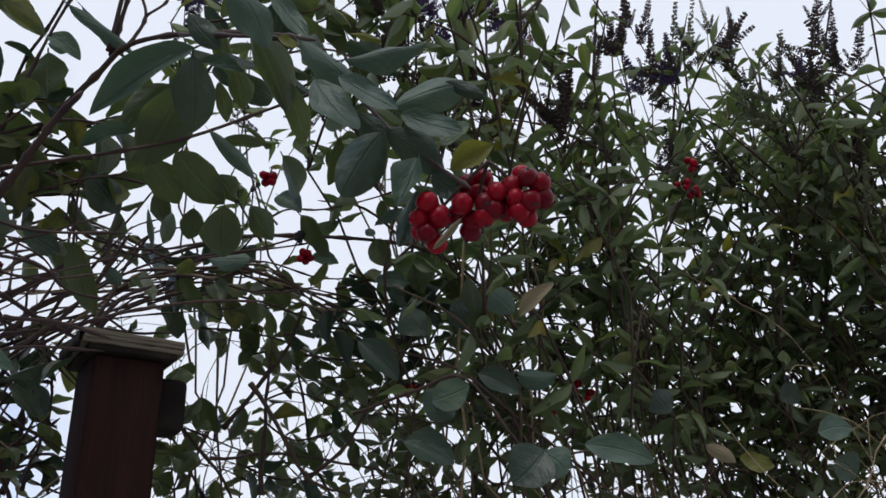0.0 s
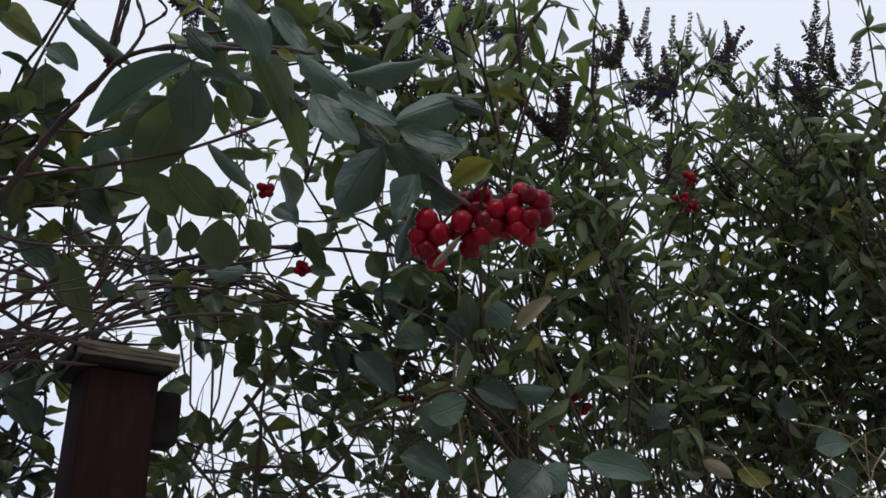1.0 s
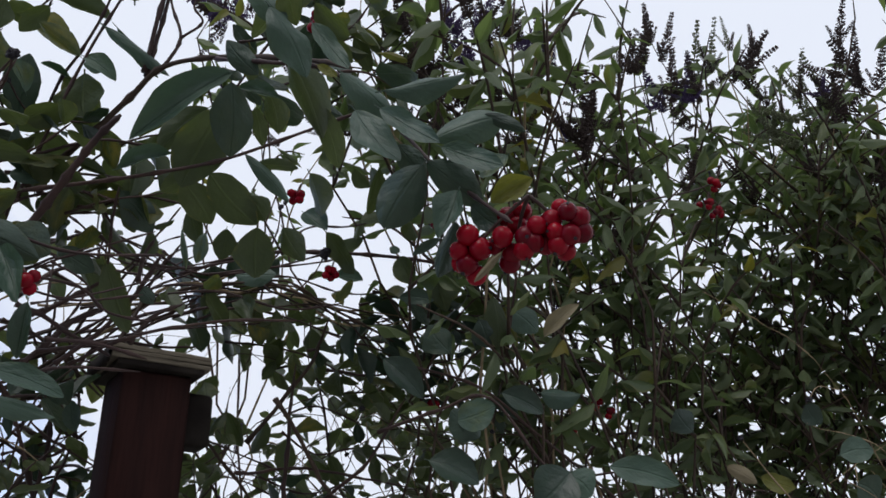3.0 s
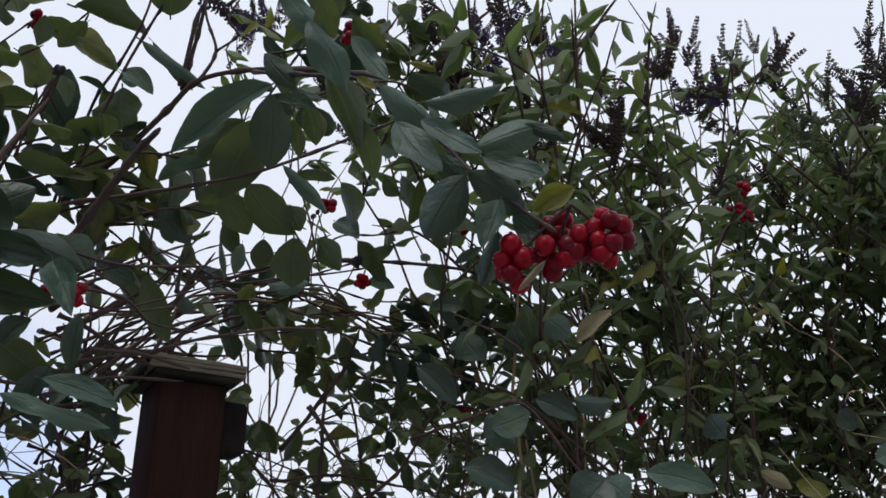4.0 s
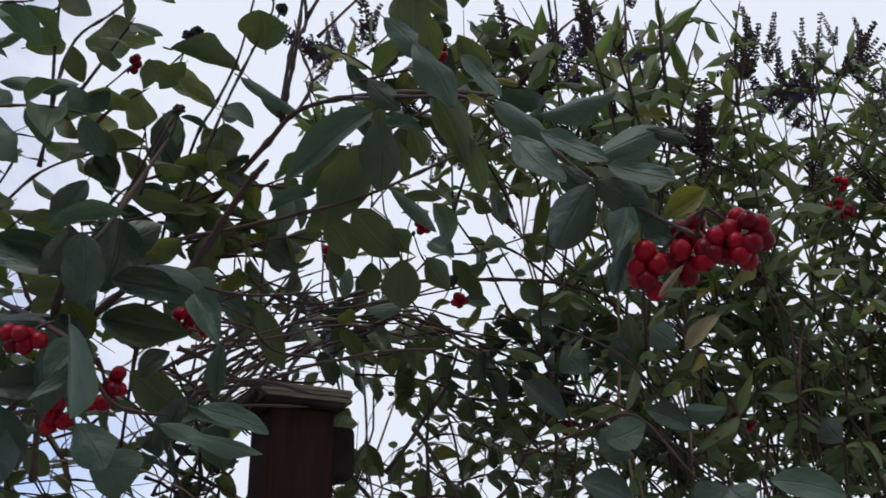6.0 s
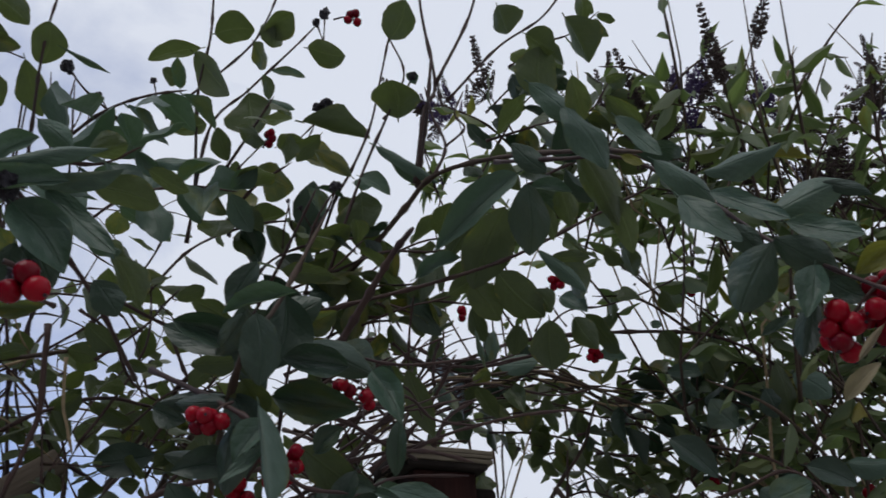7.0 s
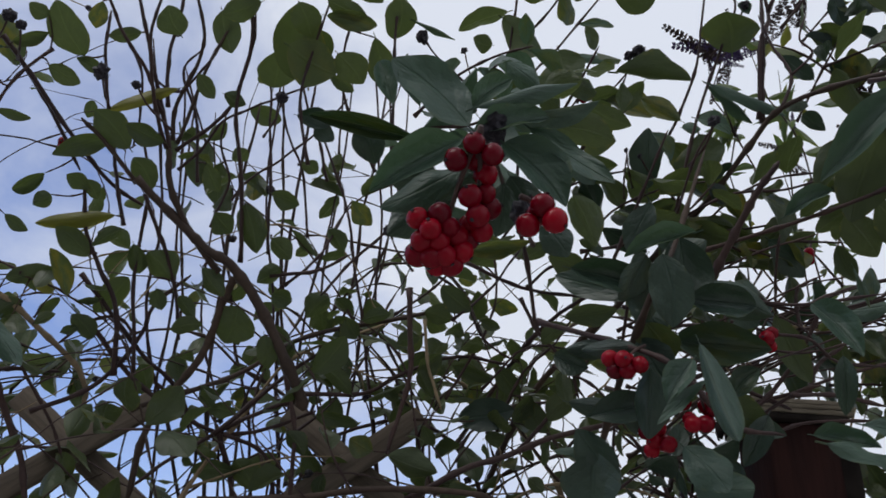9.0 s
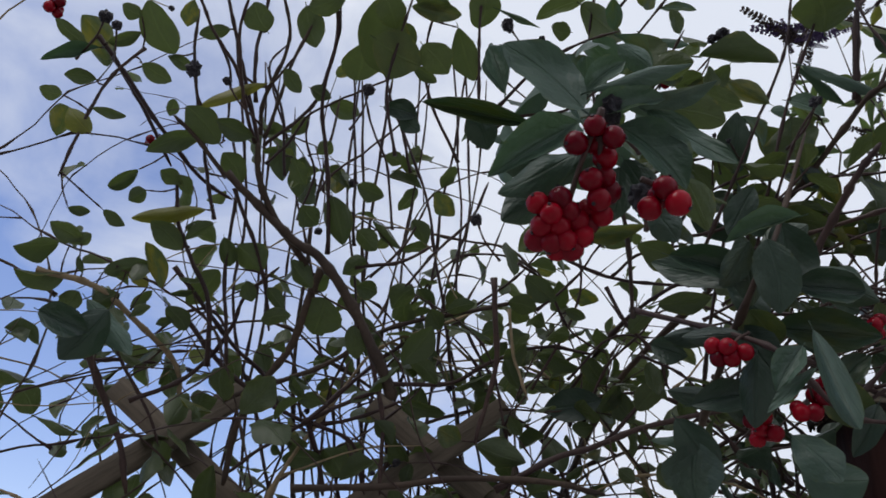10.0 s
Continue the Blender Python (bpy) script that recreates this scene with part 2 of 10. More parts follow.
def leaf_shape(kind, seed):
    """A leaf one long (y) and one wide (x): elliptic, blunt or lance-shaped, gently folded along its midrib, bent and rippled, with a stalk."""
    rs = random.Random(seed)
    fold, bend = rs.choice((0.42, 0.25, 0.10, -0.15, -0.30, -0.45)), rs.uniform(-0.15, 0.42)
    twist, wave, ph = rs.uniform(-0.7, 0.7), rs.uniform(0.02, 0.075), rs.uniform(0, 6)
    blunt = rs.uniform(0.0, 1.0)
    if kind == "lance":
        bend, fold = rs.uniform(0.20, 0.80), rs.choice((0.25, 0.1, -0.3, -0.5))
    skew = rs.uniform(-0.13, 0.13)
    rows, uvs, faces = [], [], []
    n = 14
    for i in range(n + 1):
        s = 0.25 * i / n + 0.75 * (0.5 - 0.5 * math.cos(math.pi * i / n))
        if kind == "broad":
            w = 0.5 * math.sin(math.pi * s ** (0.92 + 0.12 * blunt)) ** (0.58 + 0.14 * blunt)
            w *= 1.0 if s < 0.8 else 1 - (0.28 - 0.26 * blunt) * ((s - 0.8) / 0.2)
        elif kind == "round":
            w = 0.5 * math.sin(math.pi * s ** (0.98 + 0.22 * blunt)) ** (0.58 + 0.1 * blunt)
        else:
            w = 0.5 * math.sin(math.pi * s ** 0.7) ** 1.05
        w *= 1 + (0.03 * math.sin(9 * s + ph) + rs.uniform(-0.03, 0.03)) * (s > 0.1)
        w = max(w, 0.012)
        for k in (-1, -0.55, 0, 0.55, 1):
            x = k * w * (1 + 0.06 * math.sin(5 * s + 3 * ph) * (1 if k > 0 else -1)) + skew * math.sin(math.pi * s)
            z = fold * (0.45 * abs(k) + 0.55 * k * k) * w * 1.2 - bend * (s - 0.15) ** 2 + wave * math.sin(9 * s + ph + 2 * k) * abs(k) * math.sin(math.pi * s)
            a = twist * (s - 0.3) * 0.6
            xx, zz = x * math.cos(a) - z * math.sin(a) * 0.5, z + x * math.sin(a) * 0.5
            rows.append((xx, s, zz))
            uvs.append((0.5 + 0.5 * k, s))
    for i in range(n):
        for k in range(4):
            a = i * 5 + k
            faces.append((a, a + 1, a + 6, a + 5))
    # stalk
    b = len(rows)
    for y in (-0.10, 0.04):
        for k in range(3):
            rows.append((0.018 * math.cos(2.094 * k), y, 0.018 * math.sin(2.094 * k) - 0.012))
            uvs.append((0.5, 0.0))
    for k in range(3):
        faces.append((b + k, b + (k + 1) % 3, b + 3 + (k + 1) % 3, b + 3 + k))
    return rows, uvs, faces


SHAPES = {kind: [leaf_shape(kind, 40 + i) for i in range(14)] for kind in ("broad", "round", "lance")}


def mesh_of(name, verts, uvs, faces, mat):
    me = bpy.data.meshes.new(name)
    me.from_pydata(verts, [], faces)
    lay = me.uv_layers.new(name="UVMap")
    idx = np.empty(len(me.loops), dtype=np.int32)
    me.loops.foreach_get("vertex_index", idx)
    lay.data.foreach_set("uv", np.asarray(uvs, dtype=np.float32)[idx].ravel())
    me.materials.append(mat)
    me.polygons.foreach_set("use_smooth", np.ones(len(me.polygons), dtype=bool))
    me.update()
    return me


LEAVES = {}


def leaf_mesh(kind, mat):
    i = rng.randrange(14)
    key = (kind, mat.name, i)
    if key not in LEAVES:
        LEAVES[key] = mesh_of("leaf", *SHAPES[kind][i], mat)
    return LEAVES[key]


def leaf_frame(base, tip, width, face):
    """The matrix of a leaf from base to tip, its upper side towards face."""
    base, tip = Vector(base), Vector(tip)
    y = tip - base
    ln = y.length
    y = y / ln
    z = Vector(face) - y * y.dot(Vector(face))
    z = z.normalized() if z.length > 1e-4 else y.orthogonal().normalized()
    x = y.cross(z)
    return Matrix(((x.x * width, y.x * ln, z.x * ln, base.x), (x.y * width, y.y * ln, z.y * ln, base.y), (x.z * width, y.z * ln, z.z * ln, base.z), (0, 0, 0, 1)))


def leaf(parent, base, tip, width, face, mat=None, kind="broad", label=""):
    ob = new("leaf", leaf_mesh(kind, mat or M_NEAR))
    attach(ob, parent, leaf_frame(base, tip, width, face))
    return tagged(ob, label)


def joined_leaves(parent, name, frames, mat, kind, label=""):
    """Many far leaves as one part."""
    allv, allu, allf = [], [], []
    at = 0
    for m in frames:
        v, u, f = SHAPES[kind][rng.randrange(14)]
        v, f = v[:-6], f[:-3]
        u = u[:-6]
        a = np.array(m)
        allv.append(np.asarray(v) @ a[:3, :3].T + a[:3, 3])
        allu.append(np.asarray(u))
        allf.append(np.asarray(f) + at)
        at += len(v)
    me = mesh_of(name, np.concatenate(allv).tolist(), np.concatenate(allu), np.concatenate(allf).tolist(), mat)
    o = ORIGIN[parent.name]
    ob = new(name, me)
    ob.parent = parent
    ob.matrix_basis = Matrix.Translation(-o)
    ORIGIN[ob.name] = Vector((0, 0, 0))
    return tagged(ob, label, kind="stuff")


def berry_mesh():
    bm = bmesh.new()
    bmesh.ops.create_uvsphere(bm, u_segments=14, v_segments=10, radius=0.5)
    for v in bm.verts:
        v.co.z *= 0.96
        v.co += 0.02 * noise.noise_vector(v.co * 2.2)
    me = bpy.data.meshes.new("berry")
    bm.to_mesh(me)
    bm.free()
    me.materials.append(M_BERRY)
    me.polygons.foreach_set("use_smooth", np.ones(len(me.polygons), dtype=bool))
    bm = bmesh.new()
    bmesh.ops.create_cone(bm, cap_ends=True, segments=7, radius1=0.05, radius2=0.09, depth=0.10)
    tip = bpy.data.meshes.new("calyx")
    bm.to_mesh(tip)
    bm.free()
    tip.materials.append(M_BUD)
    return me, tip


BERRY, CALYX = berry_mesh()


def berry_cluster(parent, root, places, size, seed=0):
    """A stalk from root to the middle of the berries, and the berries round it, each with a dark calyx."""
    rs = random.Random(seed)
    root = Vector(root)
    mid = sum((Vector(p) for p in places), Vector()) / len(places)
    stalk = part("fruit_stalk", tube(bmesh.new(), [q - root for q in rounded([root, root.lerp(mid, 0.5) + Vector((0, 0, 0.002)), mid], 4)], 0.0011, 0.0008), M_TWIG, parent, "thin stalk bearing glossy red berries", root)
    for p in places:
        p = Vector(p)
        out = (p - mid)
        out = (out.normalized() if out.length > 1e-5 else Vector((0, 0, -1))) + Vector((rs.uniform(-0.5, 0.5), rs.uniform(-0.5, 0.5), rs.uniform(-0.5, 0.3)))
        q = out.to_track_quat("Z", "Y").to_matrix().to_4x4()
        d = size * rs.uniform(0.95, 1.18)
        b = attach(new("berry", BERRY), stalk, Matrix.Translation(p) @ q @ Matrix.Diagonal((d, d, d, 1)))
        b2 = attach(new("calyx", CALYX), stalk, Matrix.Translation(p + q.to_3x3() @ Vector((0, 0, 0.49 * d))) @ q @ Matrix.Diagonal((d, d, d, 1)))
    return stalk


def bunch(middle, spread, count, size, seed):
    """Places of touching berries in a heap of the given half-widths."""
    rs = random.Random(seed)
    got = []
    for _ in range(4000):
        if len(got) == count:
            break
        p = Vector(middle) + Vector((rs.uniform(-1, 1) * spread[0], rs.uniform(-1, 1) * spread[1], rs.uniform(-1, 1) * spread[2]))
        if all((p - q).length > 0.62 * size for q in got):
            got.append(p)
    return got


def bud_mesh():
    bm = bmesh.new()
    bmesh.ops.create_icosphere(bm, subdivisions=3, radius=0.42)
    for v in bm.verts:
        v.co *= 1 + 0.55 * noise.noise(v.co * 4.5) + 0.25 * noise.noise(v.co * 11)
        v.co.z *= 1.2
    me = bpy.data.meshes.new("dried_bud")
    bm.to_mesh(me)
    bm.free()
    me.materials.append(M_BUD)
    return me


BUD = bud_mesh()


def dried_bud(parent, place, size):
    return attach(new("dried_bud", BUD), parent, Matrix.Translation(place) @ pose(0, 0, 0, rng.uniform(0, 90), rng.uniform(0, 90), 0) @ Matrix.Diagonal((size, size, size, 1)))


OPEN = []


def open_place(near, far, slope):
    """A gap through the foliage, widening from near to far, in which no leaves hang."""
    near, far = Vector(near), Vector(far)
    OPEN.append((near, (far - near).normalized(), slope))


open_place((-0.2074, 0.3887, 1.8355), (-0.6211, 1.2168, 2.5178), 0.035)
open_place((-0.1974, 0.4018, 1.8250), (-0.5901, 1.2575, 2.4854), 0.030)
open_place((-0.1665, 0.3958, 1.8488), (-0.4946, 1.2388, 2.5589), 0.027)
open_place((-0.0387, 0.4760, 1.77), (-0.0995, 1.4866, 2.3153), 0.033)
open_place((-0.0394, 0.4907, 1.7405), (-0.1017, 1.5322, 2.2242), 0.039)
open_place((-0.0567, 0.4712, 1.7761), (-0.1551, 1.4719, 2.3342), 0.027)
open_place((-0.1405, 0.5178, 1.6069), (-0.4142, 1.6159, 1.8112), 0.027)
open_place((-0.1451, 0.5067, 1.6498), (-0.4284, 1.5818, 1.9440), 0.024)
open_place((-0.0871, 0.5216, 1.6380), (-0.2491, 1.6279, 1.9073), 0.020)
open_place((-0.1199, 0.4572, 1.7820), (-0.3505, 1.4288, 2.3525), 0.023)
open_place((0.1950, 0.3891, 1.8308), (0.6227, 1.2181, 2.5033), 0.033)
open_place((0.2116, 0.3819, 1.8286), (0.6742, 1.1958, 2.4965), 0.027)
open_place((0.0602, 0.4527, 1.8024), (0.2060, 1.4147, 2.4154), 0.020)
open_place((-0.6117, 0.1859, 1.8014), (-1.4549, 0.6807, 2.4069), 0.043)
open_place((-0.5223, 0.2832, 1.8158), (-1.1785, 0.9818, 2.4514), 0.032)
open_place((-0.4926, 0.2953, 1.8311), (-1.0865, 1.0192, 2.4988), 0.032)
open_place((-0.2893, 0.3703, 1.8562), (-0.4583, 1.2509, 2.5763), 0.050)
open_place((-0.2967, 0.3875, 1.8321), (-0.4811, 1.3041, 2.5017), 0.040)
open_place((-0.6114, 0.2986, 1.6462), (-1.4538, 1.0293, 1.9271), 0.033)
open_place((-0.5653, 0.3433, 1.6528), (-1.3113, 1.1673, 1.9476), 0.031)
open_place((-0.6150, 0.2672, 1.7018), (-1.4649, 0.9323, 2.0990), 0.028)
open_place((-0.6195, 0.2377, 1.7361), (-1.4788, 0.8411, 2.2051), 0.027)
open_place((-0.3779, 0.2894, 1.8905), (-0.9092, 0.9672, 2.6525), 0.050)
open_place((-0.3490, 0.2966, 1.9028), (-0.8198, 0.9896, 2.6905), 0.030)
open_place((-0.2703, 0.3547, 1.8856), (-0.5765, 1.1692, 2.6375), 0.043)
open_place((-0.2689, 0.3857, 1.8494), (-0.5724, 1.2651, 2.5255), 0.031)
open_place((-0.2346, 0.3613, 1.8912), (-0.4664, 1.1895, 2.6546), 0.028)
open_place((-0.0759, 0.3761, 1.8885), (0.0243, 1.2352, 2.6463), 0.027)
open_place((-0.0487, 0.3819, 1.8770), (0.1084, 1.2532, 2.6110), 0.028)


def in_the_open(p):
    for near, way, slope in OPEN:
        s = (p - near).dot(way)
        if s > 0 and (p - near - way * s).length < slope * (s + 0.55):
            return True
    return False


def leafy(parent, line, pairs, size, mat, first=0.15, last=1.0, kind="broad", ratio=0.56, droop=0.35, spare=0.0, open_angle=60, store=None):
    """Opposite pairs of leaves along a line, each pair turned against the last one."""
    turn = rng.uniform(0, 180)
    for i in range(pairs):
        s = first + (last - first) * i / max(1, pairs - 1)
        j = min(len(line) - 2, int(s * (len(line) - 1)))
        p = line[j]
        d = (line[j + 1] - line[j]).normalized()
        a = d.orthogonal().normalized()
        a.rotate(Matrix.Rotation(radians(turn), 3, d))
        turn += 90 + rng.uniform(-25, 25)
        for sgn in (1, -1):
            if rng.random() < spare:
                continue
            ln = size * rng.uniform(0.65, 1.15) * (1 - 0.35 * max(0.0, s - 0.75) / 0.25)
            oa = radians(open_angle + rng.uniform(-18, 18))
            way = (d * math.cos(oa) + sgn * a * math.sin(oa) + Vector((0, 0, -droop * rng.uniform(0.3, 1.6)))).normalized()
            face = Vector((rng.gauss(0, 0.35), rng.gauss(0, 0.35), 1.0))
            if store is not None:
                store.append(leaf_frame(p + way * ln * 0.05, p + way * ln * 1.05, ln * ratio * rng.uniform(0.85, 1.15), face))
                continue
            if in_the_open(p + way * ln * 0.6):
                continue
            leaf(parent, p + way * ln * 0.09, p + way * ln * 1.09, ln * ratio * rng.uniform(0.85, 1.15), face, mat, kind)


# ---- ground ----
def ground():
    bm = bmesh.new()
    bmesh.ops.create_grid(bm, x_segments=60, y_segments=60, size=1.0)
    for v in bm.verts:
        v.co.x, v.co.y = (math.copysign(abs(c) ** 3, c) * 900 for c in (v.co.x, v.co.y))
        v.co.z = 0.02 * noise.noise(v.co * 0.7) - 0.0002 * v.co.length
    me = bpy.data.meshes.new("ground")
    bm.to_mesh(me)
    bm.free()
    me.materials.append(M_BOUNCE_GROUND)
    tagged(new("ground", me), "unseen ground under the shrubs, made pale to bounce light", "ground", kind="structure")


ground()


def unseen_wall():
    """Unseen plain rendered wall, added to shape light; closes the garden behind the eye."""
    bm = bmesh.new()
    bmesh.ops.create_cube(bm, size=1.0, matrix=Matrix.Translation((0, -7.0, 2.6)) @ Matrix.Diagonal((16, 0.25, 5.6, 1)))
    me = bpy.data.meshes.new("added_south_wall")
    bm.to_mesh(me)
    bm.free()
    me.materials.append(plain_material("pale_render", (0.50, 0.48, 0.45), (0.62, 0.60, 0.56), 2.0, 0.85, (1, 1, 1), 0.5, 90.0))
    tagged(new("added_south_wall", me), "unseen pale rendered wall added behind the garden to shape the light", "wall", kind="structure")


unseen_wall()

# ---- fence post and trellis, along the direction ALONG ----
ALONG, OUT = Vector((0.82, 0.572, 0.0)), Vector((0.572, -0.82, 0.0))
POST = Vector((-0.309, 0.807, 0.0))
YAW = math.degrees(math.atan2(ALONG.y, ALONG.x))


def box(bm, cx, cy, cz, sx, sy, sz, turn=None, bevel=0.002, seg=2):
    m = Matrix.Translation((cx, cy, cz)) @ (turn or Matrix()) @ Matrix.Diagonal((sx, sy, sz, 1))
    made = bmesh.ops.create_cube(bm, size=1.0, matrix=m)["verts"]
    edges = list({e for v in made for e in v.link_edges})
    if bevel:
        bmesh.ops.bevel(bm, geom=edges, offset=bevel, segments=seg, affect="EDGES", profile=0.6)
    return bm


def turned(ob):
    ob.matrix_basis = ob.matrix_basis @ pose(0, 0, 0, 0, 0, YAW)
    return ob


def fence_post():
    post = thing("fence_post", "red-brown stained square wooden post with weathered cap", "fence post", POST)
    rs = random.Random(9)
    top = 1.752
    bm = bmesh.new()
    box(bm, 0, 0, top / 2, 0.067, 0.067, top, bevel=0.004)
    turned(part("post_body", bm, M_POST, post, "red-brown stained softwood", POST))
    # near-black wood here paints the shade under the cap
    bm = bmesh.new()
    box(bm, 0, 0, top + 0.0030, 0.084, 0.086, 0.006, bevel=0.0015)
    turned(part("cap_underboard", bm, M_RAIL, post, "underside of the cap, darkened with painted shade", POST))
    # the cap has split along its grain into thin layers, each a little proud of the next
    z = top + 0.0062
    for k, h in enumerate((0.0044, 0.0036, 0.0048)):
        out = (0.0, 0.0012, 0.0004)[k]
        bm = bmesh.new()
        box(bm, 0, 0, z + h / 2, 0.0955 - 0.001 * (k % 2), 0.0885 + 2 * out, h, pose(0, 0, 0, 0.3 * (k % 2), 0.4 * (-1) ** k, 0.5 * (k % 2)), bevel=0.0009, seg=2)
        bmesh.ops.subdivide_edges(bm, edges=[e for e in bm.edges if e.calc_length() > 0.05], cuts=14, use_grid_fill=True)
        for v in bm.verts:
            v.co += 0.0007 * noise.noise_vector(Vector((v.co.x * 60, v.co.y * 60, v.co.z * 300 + 7 * k)))
        turned(part("cap_layer", bm, M_CAP, post, "weathered grey layer of the cap board", POST))
        z += h + 0.0002
    # frayed end grain of the cap; its dark colour also holds this side's shade
    bm = bmesh.new()
    face = []
    for j in range(23):
        y = -0.0425 + 0.085 * j / 22
        lo = 0.0125 + 0.006 * (j % 2) + rs.uniform(-0.002, 0.003)
        face.append([bm.verts.new((x, y, zz)) for x in (-0.0484, -0.0505) for zz in (top + 0.0185, top + 0.0195 - lo)])
    for p, q in zip(face, face[1:]):
        for i, j in ((0, 1), (1, 3), (3, 2), (2, 0)):
            bm.faces.new((p[i], p[j], q[j], q[i]))
    turned(part("end_grain", bm, M_RAIL, post, "frayed end grain, dark also with painted shade", POST))
    bm = bmesh.new()
    box(bm, 0.0495, 0.005, top - 0.036, 0.031, 0.036, 0.054, bevel=0.008, seg=3)
    turned(part("rail_end", bm, M_RAIL, post, "dark sawn end of a rail", POST))


fence_post()


def trellis():
    lattice = thing("trellis", "weathered brown wooden diamond lattice trellis", "trellis", POST - ALONG * 0.6)
    w, t = 0.023, 0.008
    for sgn in (1, -1):
        for k in range(9):
            u = -0.411 - 0.241 * k
            # each slat passes through the crossing at height 1.696
            ln = 1.5
            over = 0.078
            d = ALONG * math.cos(radians(37)) * sgn + Vector((0, 0, math.sin(radians(37))))
            cross = POST + ALONG * u + Vector((0, 0, 1.696))
            end = cross + d * over
            mid = end - d * ln / 2 + OUT * (0.005 * sgn)
            x, z = d, OUT
            y = z.cross(x)
            m = Matrix(((x.x, y.x, z.x, mid.x), (x.y, y.y, z.y, mid.y), (x.z, y.z, z.z, mid.z), (0, 0, 0, 1)))
            bm = bmesh.new()
            box(bm, 0, 0, 0, ln, w, t, bevel=0.0015, seg=1)
            me_ob = part("slat", bm, M_SLAT, lattice, "", mid)
            me_ob.matrix_basis = Matrix.Translation(-ORIGIN[lattice.name]) @ m
    for z in (0.35, 1.05):
        mid = POST - ALONG * 1.35 + Vector((0, 0, z)) - OUT * 0.022
        bm = bmesh.new()
        box(bm, 0, 0, 0, 2.6, 0.022, 0.038, bevel=0.003)
        turned(part("rail", bm, M_SLAT, lattice, "", mid))


M_SLAT = plain_material("weathered_slat", (0.060, 0.047, 0.036), (0.115, 0.092, 0.070), 5.0, 0.8, (1, 10, 10), 0.8, 30.0)
trellis()

# ---- honeysuckle shoots close to the eye ----

shoot_a = thing("honeysuckle_shoot", "drooping honeysuckle shoot with grey-green leaves and red berries", "climbing plant", (-0.0282, 0.3455, 1.7472), "honeysuckle shoots")
stem(shoot_a, [(-0.1770, 0.4951, 1.9032), (-0.1272, 0.4473, 1.8626), (-0.0827, 0.4293, 1.8411), (-0.0454, 0.4161, 1.7972), (-0.0168, 0.3944, 1.7485), (0.0038, 0.3708, 1.7157), (0.0194, 0.3450, 1.6877)], 0.0015, 0.001, M_TWIG)
leaf(shoot_a, (-0.0869, 0.3822, 1.8401), (-0.0659, 0.3880, 1.8089), 0.0133, (0.21, -0.98, -0.04))
leaf(shoot_a, (-0.0699, 0.3846, 1.8067), (-0.0373, 0.3913, 1.7826), 0.0206, (0.25, -0.97, 0.07))
leaf(shoot_a, (-0.0448, 0.3837, 1.7925), (0.0018, 0.3923, 1.8100), 0.0155, (0.16, -0.99, 0.04))
leaf(shoot_a, (-0.0171, 0.3734, 1.7533), (0.0222, 0.3663, 1.7669), 0.0195, (-0.12, -0.98, -0.16))
leaf(shoot_a, (-0.0604, 0.3814, 1.7777), (-0.0357, 0.3770, 1.7388), 0.0209, (0.10, -0.98, 0.17))
leaf(shoot_a, (-0.0456, 0.3689, 1.7701), (-0.0132, 0.3567, 1.7370), 0.0137, (-0.21, -0.97, 0.15))
leaf(shoot_a, (-0.0130, 0.3671, 1.7441), (0.0184, 0.3589, 1.7251), 0.0147, (-0.23, -0.97, 0.03))
leaf(shoot_a, (-0.0226, 0.3635, 1.7315), (-0.0439, 0.3739, 1.7012), 0.0245, (0.02, -0.94, -0.34), M_SHADED, "round")
leaf(shoot_a, (-0.0209, 0.3669, 1.7355), (0.0061, 0.3741, 1.7118), 0.0194, (-0.19, -0.86, -0.48), M_SHADED)
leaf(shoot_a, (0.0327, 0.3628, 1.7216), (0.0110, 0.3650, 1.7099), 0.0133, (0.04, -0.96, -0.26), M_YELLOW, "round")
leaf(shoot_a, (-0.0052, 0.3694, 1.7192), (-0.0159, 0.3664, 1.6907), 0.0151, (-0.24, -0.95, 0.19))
leaf(shoot_a, (-0.0063, 0.3859, 1.7096), (-0.0162, 0.3941, 1.6811), 0.0135, (-0.24, -0.95, -0.19), M_SHADED)
leaf(shoot_a, (0.0020, 0.3814, 1.7169), (0.0183, 0.3806, 1.7023), 0.0129, (-0.29, -0.91, -0.28), M_SHADED)
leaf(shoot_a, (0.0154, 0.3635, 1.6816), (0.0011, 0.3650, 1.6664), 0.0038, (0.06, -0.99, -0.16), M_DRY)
leaf(shoot_a, (-0.0146, 0.4082, 1.7108), (-0.0299, 0.4138, 1.7038), 0.0057, (-0.17, -0.92, -0.37), M_SHADED)
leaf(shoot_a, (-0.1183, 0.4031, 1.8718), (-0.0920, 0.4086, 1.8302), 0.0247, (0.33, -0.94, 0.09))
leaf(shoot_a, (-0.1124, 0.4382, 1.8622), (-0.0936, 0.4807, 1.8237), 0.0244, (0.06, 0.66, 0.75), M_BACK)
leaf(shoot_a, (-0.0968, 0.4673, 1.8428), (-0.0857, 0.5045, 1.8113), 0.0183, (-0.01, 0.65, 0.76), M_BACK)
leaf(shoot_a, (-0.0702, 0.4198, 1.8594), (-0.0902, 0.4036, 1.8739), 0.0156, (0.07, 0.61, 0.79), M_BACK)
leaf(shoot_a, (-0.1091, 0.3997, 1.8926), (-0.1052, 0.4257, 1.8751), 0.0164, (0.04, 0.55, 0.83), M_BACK)
